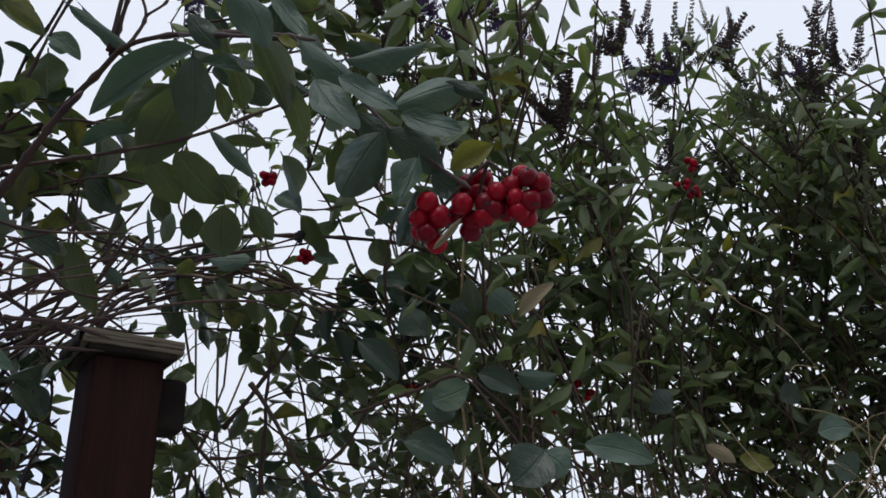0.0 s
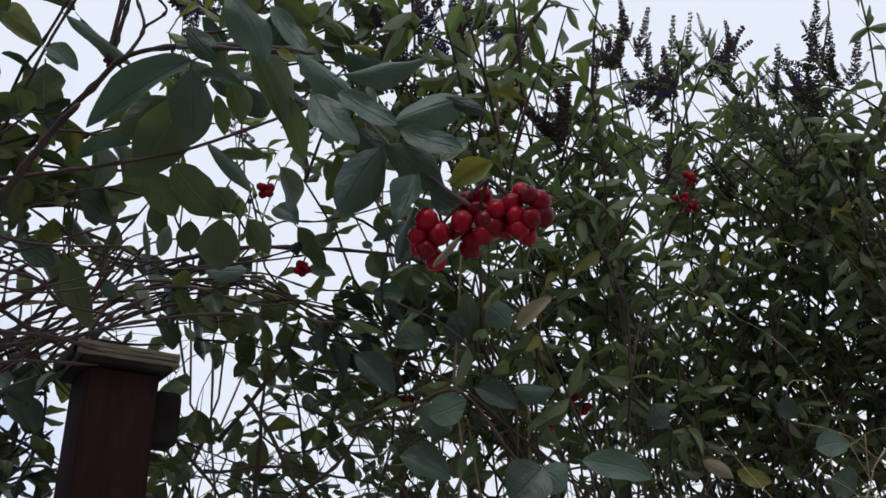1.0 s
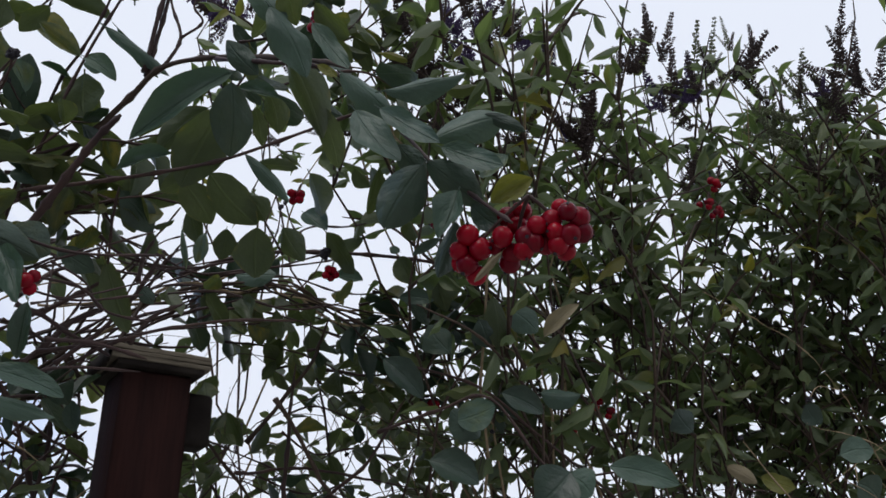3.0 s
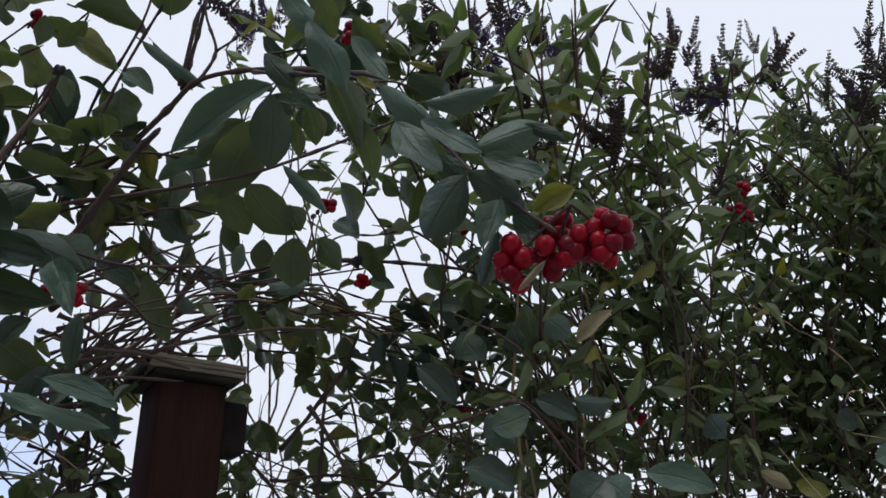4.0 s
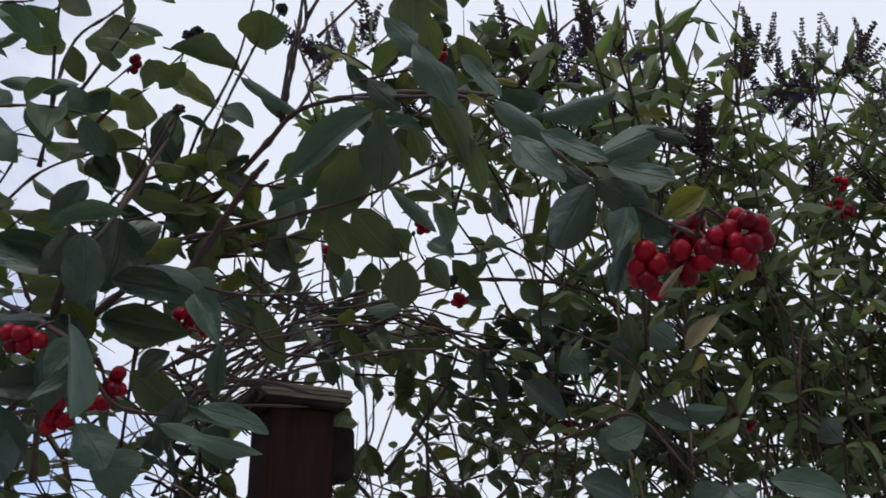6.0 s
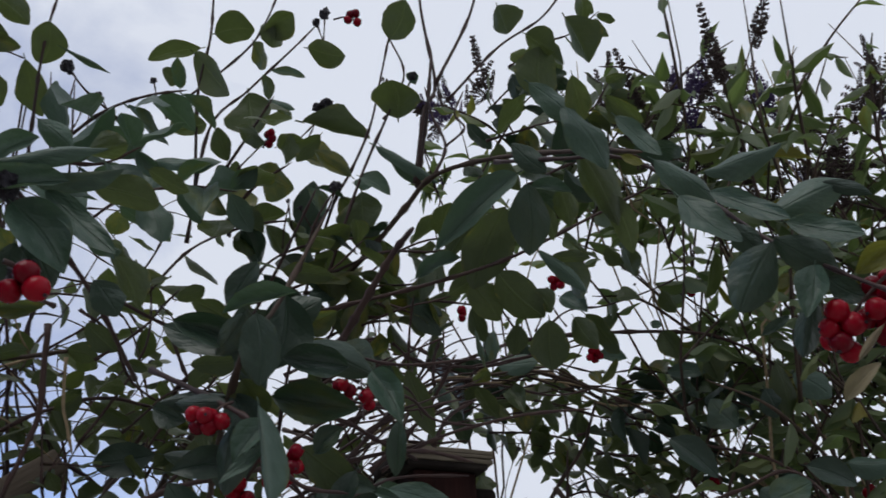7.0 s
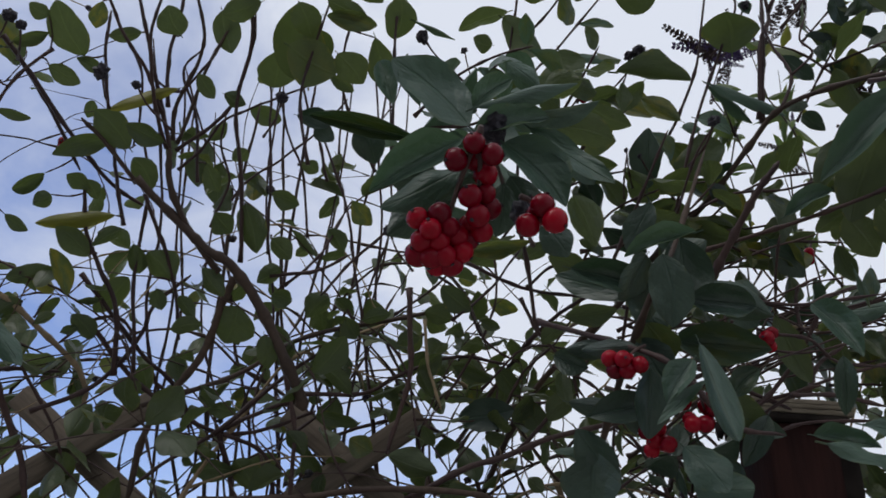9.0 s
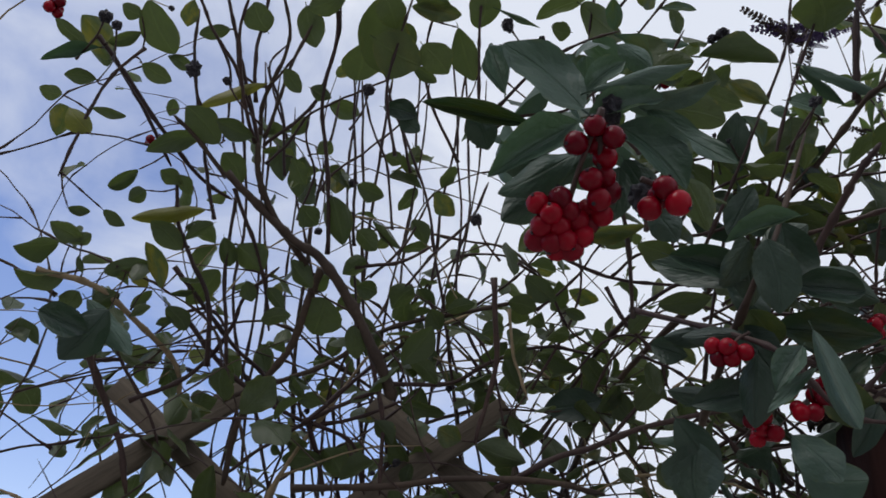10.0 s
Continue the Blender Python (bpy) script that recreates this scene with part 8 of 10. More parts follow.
stem(bundle, [(-0.3796, 0.7444, 1.8891), (-0.3433, 0.7701, 1.8830), (-0.3097, 0.7961, 1.8686), (-0.2736, 0.8098, 1.8790), (-0.2065, 0.8250, 1.8990)], 0.0012, 0.00072, M_TWIG)
stem(bundle, [(-0.3372, 0.7883, 1.8346), (-0.3242, 0.7881, 1.8654), (-0.3092, 0.7883, 1.8941), (-0.2743, 0.7996, 1.9120)], 0.0011, 0.00066, M_TWIG)
stem(bundle, [(-0.3153, 0.7719, 1.8396), (-0.2864, 0.7737, 1.8771), (-0.2563, 0.7847, 1.8912), (-0.2192, 0.7998, 1.8976)], 0.0011, 0.00066, M_TWIG)
stem(bundle, [(-0.2533, 0.7862, 1.8567), (-0.2111, 0.8004, 1.8683), (-0.1608, 0.8141, 1.8784), (-0.1142, 0.8237, 1.8896)], 0.0013, 0.00078, M_TWIG)
stem(bundle, [(-0.4143, 0.7456, 1.9235), (-0.3886, 0.7718, 1.9106), (-0.3614, 0.8026, 1.8856), (-0.3264, 0.8241, 1.8826), (-0.2837, 0.8473, 1.8769)], 0.0012, 0.00072, M_TWIG)
stem(bundle, [(-0.4523, 0.7586, 1.8553), (-0.4110, 0.7858, 1.8714), (-0.3752, 0.8047, 1.8934)], 0.0013, 0.00078, M_STEM)
stem(bundle, [(-0.3485, 0.7506, 1.9280), (-0.3561, 0.7691, 1.9020), (-0.3629, 0.7882, 1.8727), (-0.3607, 0.8096, 1.8436)], 0.001, 0.0006, M_TWIG)
stem(bundle, [(-0.3612, 0.7501, 1.9183), (-0.3686, 0.7728, 1.8913), (-0.3680, 0.7976, 1.8642)], 0.001, 0.0006, M_TWIG)
stem(bundle, [(-0.4523, 0.7779, 1.8090), (-0.4329, 0.7983, 1.8040), (-0.4020, 0.8303, 1.7778), (-0.3738, 0.8590, 1.7492)], 0.0018, 0.00108, M_STEM)
stem(bundle, [(-0.4458, 0.8039, 1.7417), (-0.4124, 0.8160, 1.7736), (-0.3809, 0.8263, 1.8004), (-0.3203, 0.8486, 1.8193), (-0.2425, 0.8725, 1.8326), (-0.1586, 0.8907, 1.8440)], 0.0012, 0.00072, M_TWIG)
stem(bundle, [(-0.3919, 0.8117, 1.8325), (-0.3539, 0.8298, 1.8483), (-0.3127, 0.8370, 1.8866), (-0.2861, 0.8447, 1.9065)], 0.0013, 0.00078, M_TWIG)
stem(bundle, [(-0.3509, 0.8039, 1.8925), (-0.3268, 0.8223, 1.8904), (-0.3017, 0.8477, 1.8708), (-0.2868, 0.8724, 1.8401)], 0.001, 0.0006, M_TWIG)
stem(bundle, [(-0.4421, 0.9105, 1.8275), (-0.3207, 0.8958, 1.8568), (-0.2495, 0.8877, 1.8729), (-0.1904, 0.8814, 1.8708), (-0.1200, 0.8844, 1.8536), (-0.0562, 0.9161, 1.8551)], 0.0009, 0.0008, M_STEM, 6, 0.2, 0.010)
stem(bundle, [(-0.4295, 0.9042, 1.8223), (-0.3176, 0.8771, 1.8788), (-0.2475, 0.8782, 1.8750), (-0.1918, 0.8868, 1.8776), (-0.1195, 0.8852, 1.8334), (-0.0283, 0.9091, 1.8512)], 0.002, 0.0008, M_STRAW, 6, 0.2, 0.010)
stem(bundle, [(-0.3824, 0.9072, 1.8573), (-0.3235, 0.8956, 1.8812), (-0.2519, 0.8943, 1.8826), (-0.1884, 0.8689, 1.8739), (-0.1211, 0.8931, 1.8588), (-0.0579, 0.9367, 1.8345)], 0.0013, 0.0008, M_STEM, 6, 0.2, 0.010)
stem(bundle, [(-0.4338, 0.9022, 1.8187), (-0.3165, 0.8724, 1.8810), (-0.2464, 0.8702, 1.8842), (-0.1924, 0.8896, 1.8796), (-0.1190, 0.8813, 1.8338), (-0.0765, 0.9294, 1.8005)], 0.0009, 0.0008, M_TWIG, 6, 0.2, 0.010)
stem(bundle, [(-0.4839, 0.9378, 1.8824), (-0.3357, 0.9331, 1.8896), (-0.2612, 0.9286, 1.8978), (-0.1812, 0.8321, 1.8641), (-0.1258, 0.9355, 1.8565), (-0.0545, 0.9613, 1.8705)], 0.002, 0.0008, M_STEM, 6, 0.2, 0.010)
stem(bundle, [(-0.4813, 0.9027, 1.8702), (-0.3237, 0.8983, 1.8767), (-0.2517, 0.8879, 1.8978), (-0.1885, 0.8729, 1.8639), (-0.1212, 0.8940, 1.8580), (-0.0402, 0.9297, 1.8506)], 0.0013, 0.0008, M_STRAW, 6, 0.2, 0.010)
stem(bundle, [(-0.4874, 0.9062, 1.8401), (-0.3207, 0.8901, 1.8714), (-0.2497, 0.8868, 1.8772), (-0.1902, 0.8794, 1.8727), (-0.1203, 0.8906, 1.8424), (-0.0962, 0.9339, 1.8198)], 0.0013, 0.0008, M_STEM, 6, 0.2, 0.010)
stem(bundle, [(-0.4781, 0.9147, 1.8345), (-0.3228, 0.9015, 1.8600), (-0.2506, 0.8831, 1.8983), (-0.1893, 0.8783, 1.8619), (-0.1212, 0.9009, 1.8334), (-0.0368, 0.9414, 1.8157)], 0.002, 0.0008, M_TWIG, 6, 0.2, 0.010)
stem(bundle, [(-0.4331, 0.9071, 1.8454), (-0.3220, 0.8981, 1.8627), (-0.2505, 0.8898, 1.8791), (-0.1898, 0.8818, 1.8590), (-0.1205, 0.8882, 1.8562), (-0.0500, 0.9278, 1.8405)], 0.0013, 0.0008, M_STEM, 6, 0.2, 0.010)
stem(bundle, [(-0.4546, 0.8112, 1.7969), (-0.4027, 0.8393, 1.8305), (-0.2841, 0.8441, 1.8891)], 0.0019, 0.0013, M_STEM, 7, 0.25, 0.006)
stem(bundle, [(-0.4654, 0.8401, 1.7822), (-0.3873, 0.8684, 1.8148), (-0.2859, 0.8806, 1.8101)], 0.0024000000000000002, 0.0013, M_TWIG, 7, 0.25, 0.006)
stem(bundle, [(-0.4645, 0.8745, 1.7554), (-0.4138, 0.8769, 1.8446), (-0.3270, 0.8311, 1.9183)], 0.0029, 0.0013, M_STEM, 7, 0.25, 0.006)
stem(bundle, [(-0.4508, 0.9096, 1.7269), (-0.4101, 0.9065, 1.8282), (-0.2848, 0.8572, 1.8609)], 0.0019, 0.0013, M_TWIG, 7, 0.25, 0.006)
stem(bundle, [(-0.5080, 0.8768, 1.8467), (-0.4392, 0.8493, 1.8095), (-0.3803, 0.9040, 1.7614)], 0.0024000000000000002, 0.0013, M_STEM, 7, 0.25, 0.006)
stem(bundle, [(-0.4537, 0.7919, 1.8386), (-0.4226, 0.8348, 1.8881), (-0.3340, 0.8467, 1.8846)], 0.0029, 0.0013, M_TWIG, 7, 0.25, 0.006)
stem(bundle, [(-0.4514, 0.7933, 1.8834), (-0.4194, 0.8611, 1.8790), (-0.3049, 0.8884, 1.7936)], 0.0019, 0.0013, M_STEM, 7, 0.25, 0.006)
stem(bundle, [(-0.4785, 0.9149, 1.6684), (-0.4515, 0.9656, 1.7010), (-0.3882, 0.9405, 1.6826)], 0.0024000000000000002, 0.0013, M_TWIG, 7, 0.25, 0.006)
stem(bundle, [(-0.4935, 0.9044, 1.7390), (-0.4413, 0.8922, 1.7167), (-0.4064, 0.9301, 1.7056)], 0.0029, 0.0013, M_STEM, 7, 0.25, 0.006)
stem(bundle, [(-0.4023, 0.8980, 1.7988), (-0.3253, 0.8581, 1.8357), (-0.2289, 0.8572, 1.8597)], 0.0019, 0.0013, M_TWIG, 7, 0.25, 0.006)
stem(bundle, [(-0.3514, 0.8161, 1.7842), (-0.3377, 0.8611, 1.8772), (-0.3022, 0.8311, 1.9177)], 0.0024000000000000002, 0.0013, M_STEM, 7, 0.25, 0.006)
stem(bundle, [(-0.4081, 0.8698, 1.7169), (-0.4684, 0.9172, 1.8062), (-0.4401, 0.8570, 1.8643)], 0.0029, 0.0013, M_TWIG, 7, 0.25, 0.006)
stem(bundle, [(-0.2730, 0.8923, 1.7130), (-0.2380, 0.9151, 1.6631), (-0.2215, 0.9615, 1.6338)], 0.0019, 0.0013, M_STEM, 7, 0.25, 0.006)
stem(bundle, [(-0.1450, 0.9408, 1.6531), (-0.0948, 0.9202, 1.6967), (-0.0572, 0.9043, 1.7543)], 0.0024000000000000002, 0.0013, M_TWIG, 7, 0.25, 0.006)
stem(bundle, [(-0.2345, 0.9350, 1.7152), (-0.1701, 0.9008, 1.7879), (-0.1424, 0.8677, 1.8352)], 0.0029, 0.0013, M_STEM, 7, 0.25, 0.006)
stem(bundle, [(-0.2275, 0.8669, 1.6719), (-0.1630, 0.9686, 1.6888), (-0.0592, 0.9460, 1.6641)], 0.0019, 0.0013, M_TWIG, 7, 0.25, 0.006)
stem(bundle, [(-0.1898, 0.8551, 1.7441), (-0.1418, 0.9152, 1.6609), (-0.0970, 0.9564, 1.6423)], 0.0024000000000000002, 0.0013, M_STEM, 7, 0.25, 0.006)
stem(bundle, [(-0.1904, 0.9252, 1.6402), (-0.1865, 0.9098, 1.7210), (-0.1807, 0.8885, 1.7909)], 0.0029, 0.0013, M_TWIG, 7, 0.25, 0.006)

shoot_m = thing("honeysuckle_shoot", "bushy honeysuckle shoots with olive and shade-darkened leaves", "climbing plant", (-0.3136, 0.6890, 1.9311), "honeysuckle shoots")
leafy(shoot_m, stem(shoot_m, [(-0.3791, 0.6526, 1.8276), (-0.3281, 0.6275, 1.8895), (-0.2722, 0.6223, 1.9195), (-0.2107, 0.6347, 1.9221)], 0.0014, 0.0008, M_TWIG), 6, 0.05, M_BACK, 0.1, 1.0, "broad", 0.58, 0.3, 0.1)
leafy(shoot_m, stem(shoot_m, [(-0.4264, 0.5823, 1.8484), (-0.3960, 0.5668, 1.8862), (-0.3499, 0.5679, 1.9019), (-0.3012, 0.5772, 1.9047)], 0.0014, 0.0008, M_TWIG), 6, 0.05, M_SHADED, 0.1, 1.0, "broad", 0.58, 0.3, 0.1)
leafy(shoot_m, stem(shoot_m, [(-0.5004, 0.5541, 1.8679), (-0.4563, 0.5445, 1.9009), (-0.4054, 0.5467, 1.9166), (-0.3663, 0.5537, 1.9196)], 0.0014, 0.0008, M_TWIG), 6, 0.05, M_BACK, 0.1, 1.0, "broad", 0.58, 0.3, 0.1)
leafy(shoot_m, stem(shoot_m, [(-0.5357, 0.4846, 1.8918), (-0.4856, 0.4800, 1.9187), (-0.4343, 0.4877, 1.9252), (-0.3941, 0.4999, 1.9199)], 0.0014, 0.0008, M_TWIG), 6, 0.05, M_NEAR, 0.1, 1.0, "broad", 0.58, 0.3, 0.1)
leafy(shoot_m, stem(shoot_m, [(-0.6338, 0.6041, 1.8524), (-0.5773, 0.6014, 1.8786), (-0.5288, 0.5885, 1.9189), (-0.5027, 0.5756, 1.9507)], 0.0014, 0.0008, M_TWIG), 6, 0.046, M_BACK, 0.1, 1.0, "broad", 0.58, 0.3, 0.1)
leafy(shoot_m, stem(shoot_m, [(-0.1660, 0.5958, 1.9448), (-0.1242, 0.5957, 1.9609), (-0.0789, 0.6016, 1.9682), (-0.0422, 0.6183, 1.9540)], 0.0014, 0.0008, M_TWIG), 5, 0.05, M_SHADED, 0.1, 1.0, "broad", 0.58, 0.3, 0.1)
leafy(shoot_m, stem(shoot_m, [(-0.2066, 0.6478, 2.0415), (-0.1490, 0.6531, 2.0545), (-0.1032, 0.6584, 2.0629), (-0.0762, 0.6475, 2.0917)], 0.0014, 0.0008, M_TWIG), 5, 0.05, M_BACK, 0.1, 1.0, "broad", 0.58, 0.3, 0.1)
leafy(shoot_m, stem(shoot_m, [(-0.3218, 0.8003, 1.8399), (-0.2500, 0.8117, 1.8481), (-0.1816, 0.8346, 1.8355), (-0.1215, 0.8430, 1.8441)], 0.0014, 0.0008, M_TWIG), 6, 0.044, M_BACK, 0.1, 1.0, "broad", 0.58, 0.3, 0.1)
leafy(shoot_m, stem(shoot_m, [(-0.4847, 0.3922, 1.9073), (-0.4489, 0.3881, 1.9279), (-0.4149, 0.3900, 1.9376), (-0.3862, 0.3949, 1.9403)], 0.0014, 0.0008, M_TWIG), 5, 0.052, M_NEAR, 0.1, 1.0, "broad", 0.58, 0.3, 0.1)
leafy(shoot_m, stem(shoot_m, [(-0.4732, 0.3483, 1.8459), (-0.4466, 0.3491, 1.8546), (-0.4145, 0.3570, 1.8536), (-0.3879, 0.3578, 1.8624)], 0.0014, 0.0008, M_TWIG), 5, 0.052, M_NEAR, 0.1, 1.0, "broad", 0.58, 0.3, 0.1)
leafy(shoot_m, stem(shoot_m, [(-0.1102, 0.8945, 1.8615), (-0.0459, 0.9004, 1.8760), (0.0130, 0.9246, 1.8576), (0.0888, 0.9365, 1.8663)], 0.0014, 0.0008, M_TWIG), 6, 0.045, M_SHADED, 0.1, 1.0, "broad", 0.58, 0.3, 0.1)

shoot_n = thing("honeysuckle_shoot", "dense honeysuckle leaves in front of crossing stems", "climbing plant", (-0.2952, 0.6603, 1.8579), "honeysuckle shoots")
leafy(shoot_n, stem(shoot_n, [(-0.3997, 0.6436, 1.8247), (-0.3511, 0.6336, 1.8455), (-0.3029, 0.6316, 1.8488), (-0.2551, 0.6377, 1.8346)], 0.0014, 0.0008, M_TWIG), 4, 0.045, M_BACK, 0.1, 1.0, "broad", 0.58, 0.35, 0.1)
leafy(shoot_n, stem(shoot_n, [(-0.3505, 0.6059, 1.8576), (-0.3087, 0.6119, 1.8439), (-0.2664, 0.6080, 1.8515), (-0.2152, 0.6119, 1.8418)], 0.0014, 0.0008, M_TWIG), 4, 0.045, M_BACK, 0.1, 1.0, "broad", 0.58, 0.35, 0.1)
leafy(shoot_n, stem(shoot_n, [(-0.2912, 0.8864, 1.8454), (-0.2465, 0.8811, 1.8560), (-0.1833, 0.8865, 1.8430), (-0.1204, 0.8972, 1.8186)], 0.0014, 0.0008, M_TWIG), 6, 0.04, M_BACK, 0.1, 1.0, "broad", 0.58, 0.35, 0.1)
leafy(shoot_n, stem(shoot_n, [(-0.1199, 0.8866, 1.8416), (-0.0695, 0.8946, 1.8232), (-0.0184, 0.8893, 1.8336), (0.0320, 0.8973, 1.8152)], 0.0014, 0.0008, M_TWIG), 6, 0.042, M_SHADED, 0.1, 1.0, "broad", 0.58, 0.35, 0.1)
leafy(shoot_n, stem(shoot_n, [(-0.3813, 0.6700, 1.8149), (-0.3415, 0.6638, 1.8275), (-0.3168, 0.6659, 1.8224)], 0.0014, 0.0008, M_TWIG), 4, 0.045, M_BACK, 0.1, 1.0, "broad", 0.58, 0.35, 0.1)
leafy(shoot_n, stem(shoot_n, [(-0.1507, 0.9395, 1.7992), (-0.0985, 0.9423, 1.7921), (-0.0460, 0.9396, 1.7969), (0.0060, 0.9479, 1.7779)], 0.0014, 0.0008, M_TWIG), 6, 0.042, M_BACK, 0.1, 1.0, "broad", 0.58, 0.35, 0.1)
leafy(shoot_n, stem(shoot_n, [(-0.2732, 0.9447, 1.8381), (-0.2132, 0.9475, 1.8307), (-0.1535, 0.9560, 1.8112), (-0.1008, 0.9729, 1.7736)], 0.0014, 0.0008, M_TWIG), 6, 0.04, M_BACK, 0.1, 1.0, "broad", 0.58, 0.35, 0.1)
leafy(shoot_n, stem(shoot_n, [(-0.4905, 0.9395, 1.7345), (-0.4580, 0.9235, 1.7684), (-0.4268, 0.9342, 1.7447)], 0.0014, 0.0008, M_TWIG), 4, 0.044, M_BACK, 0.1, 1.0, "broad", 0.58, 0.35, 0.1)
leafy(shoot_n, stem(shoot_n, [(-0.5105, 1.0174, 1.6856), (-0.4696, 1.0006, 1.7211), (-0.4552, 0.9782, 1.7693)], 0.0014, 0.0008, M_TWIG), 4, 0.044, M_BACK, 0.1, 1.0, "broad", 0.58, 0.35, 0.1)
leafy(shoot_n, stem(shoot_n, [(-0.2085, 0.9896, 1.7396), (-0.1690, 1.0008, 1.7145), (-0.1154, 0.9981, 1.7194), (-0.0625, 1.0093, 1.6939)], 0.0014, 0.0008, M_TWIG), 6, 0.04, M_BACK, 0.1, 1.0, "broad", 0.58, 0.35, 0.1)
leafy(shoot_n, stem(shoot_n, [(-0.2364, 1.0120, 1.6917), (-0.1833, 1.0205, 1.6723), (-0.1296, 1.0149, 1.6833)], 0.0014, 0.0008, M_TWIG), 4, 0.04, M_SHADED, 0.1, 1.0, "broad", 0.58, 0.35, 0.1)
leafy(shoot_n, stem(shoot_n, [(-0.3926, 0.5229, 1.7907), (-0.3577, 0.5032, 1.8351), (-0.3358, 0.4900, 1.8646), (-0.3139, 0.4768, 1.8942)], 0.0016, 0.0008, M_TWIG), 4, 0.042, M_BACK, 0.1, 1.0, "broad", 0.58, 0.35, 0.1)
leafy(shoot_n, stem(shoot_n, [(-0.4100, 0.5411, 1.8445), (-0.3704, 0.5429, 1.8438), (-0.3259, 0.5392, 1.8549), (-0.2942, 0.5313, 1.8743)], 0.0016, 0.0008, M_TWIG), 3, 0.044, M_BACK, 0.1, 1.0, "broad", 0.58, 0.35, 0.1)
leafy(shoot_n, stem(shoot_n, [(-0.4192, 0.5309, 1.9121), (-0.3910, 0.5205, 1.9363), (-0.3540, 0.5144, 1.9520)], 0.0016, 0.0008, M_TWIG), 3, 0.046, M_BACK, 0.1, 1.0, "broad", 0.58, 0.35, 0.1)
leafy(shoot_n, stem(shoot_n, [(-0.3926, 0.5968, 1.8217), (-0.3497, 0.5888, 1.8420), (-0.2982, 0.5891, 1.8453), (-0.2660, 0.5966, 1.8320)], 0.0016, 0.0008, M_TWIG), 4, 0.045, M_BACK, 0.1, 1.0, "broad", 0.58, 0.35, 0.1)
leafy(shoot_n, stem(shoot_n, [(-0.4242, 0.5273, 1.9661), (-0.3950, 0.5147, 1.9952), (-0.3706, 0.5038, 2.0201)], 0.0016, 0.0008, M_TWIG), 4, 0.046, M_BACK, 0.1, 1.0, "broad", 0.58, 0.35, 0.1)
leafy(shoot_c, stem(shoot_c, [(-0.4382, 0.6885, 1.6838), (-0.4087, 0.6956, 1.7025), (-0.3729, 0.7120, 1.7129), (-0.3433, 0.7300, 1.7144)], 0.0014, 0.0008, M_TWIG), 5, 0.044, M_SHADED, 0.1, 1.0, "broad", 0.56, 0.35, 0.1)
leafy(shoot_c, stem(shoot_c, [(-0.3386, 0.8802, 1.9291), (-0.3061, 0.9140, 1.9086), (-0.2682, 0.9371, 1.9105), (-0.2330, 0.9516, 1.9234)], 0.0014, 0.0008, M_TWIG), 6, 0.055, M_SHADED, 0.1, 1.0, "broad", 0.56, 0.35, 0.1)
leafy(shoot_c, stem(shoot_c, [(-0.3347, 0.5605, 1.8643), (-0.2912, 0.5746, 1.8863), (-0.2514, 0.5963, 1.8923), (-0.2098, 0.6142, 1.9063)], 0.0014, 0.0008, M_TWIG), 3, 0.046, M_BACK, 0.1, 1.0, "broad", 0.56, 0.35, 0.1)
leafy(shoot_c, stem(shoot_c, [(-0.3331, 0.9254, 1.8630), (-0.2979, 0.9399, 1.8758), (-0.2559, 0.9690, 1.8724)], 0.0014, 0.0008, M_TWIG), 5, 0.055, M_SHADED, 0.1, 1.0, "broad", 0.56, 0.35, 0.1)
leafy(shoot_c, stem(shoot_c, [(-0.3624, 0.5742, 1.8571), (-0.3205, 0.5946, 1.8674), (-0.2836, 0.6145, 1.8734), (-0.2417, 0.6349, 1.8836)], 0.0014, 0.0008, M_TWIG), 3, 0.044, M_BACK, 0.1, 1.0, "broad", 0.56, 0.35, 0.1)
leafy(shoot_c, stem(shoot_c, [(-0.4519, 0.5761, 1.7629), (-0.4240, 0.6034, 1.7480), (-0.4079, 0.6337, 1.7162)], 0.0014, 0.0008, M_TWIG), 5, 0.04, M_BACK, 0.1, 1.0, "broad", 0.56, 0.35, 0.1)
leafy(shoot_n, stem(shoot_n, [(-0.4998, 0.8594, 1.7890), (-0.4513, 0.8493, 1.8097), (-0.4097, 0.8594, 1.7870)], 0.0014, 0.0008, M_TWIG), 5, 0.038, M_BACK, 0.1, 1.0, "broad", 0.58, 0.35, 0.15)
leafy(shoot_n, stem(shoot_n, [(-0.4840, 0.8598, 1.7399), (-0.4366, 0.8525, 1.7549), (-0.4010, 0.8451, 1.7701)], 0.0014, 0.0008, M_TWIG), 5, 0.038, M_SHADED, 0.1, 1.0, "broad", 0.58, 0.35, 0.15)
leafy(shoot_n, stem(shoot_n, [(-0.4898, 0.8997, 1.7014), (-0.4414, 0.8947, 1.7112), (-0.4051, 0.8897, 1.7213)], 0.0014, 0.0008, M_TWIG), 5, 0.038, M_BACK, 0.1, 1.0, "broad", 0.58, 0.35, 0.15)
leafy(shoot_n, stem(shoot_n, [(-0.4726, 0.9174, 1.6628), (-0.4362, 0.9099, 1.6783), (-0.4002, 0.9124, 1.6721)], 0.0014, 0.0008, M_TWIG), 5, 0.038, M_SHADED, 0.1, 1.0, "broad", 0.58, 0.35, 0.15)
stem(bundle, [(-0.4677, 0.8133, 1.7448), (-0.4206, 0.8209, 1.7753), (-0.3645, 0.8205, 1.8227)], 0.0026, 0.0012, M_STEM, 8, 0.35, 0.010)
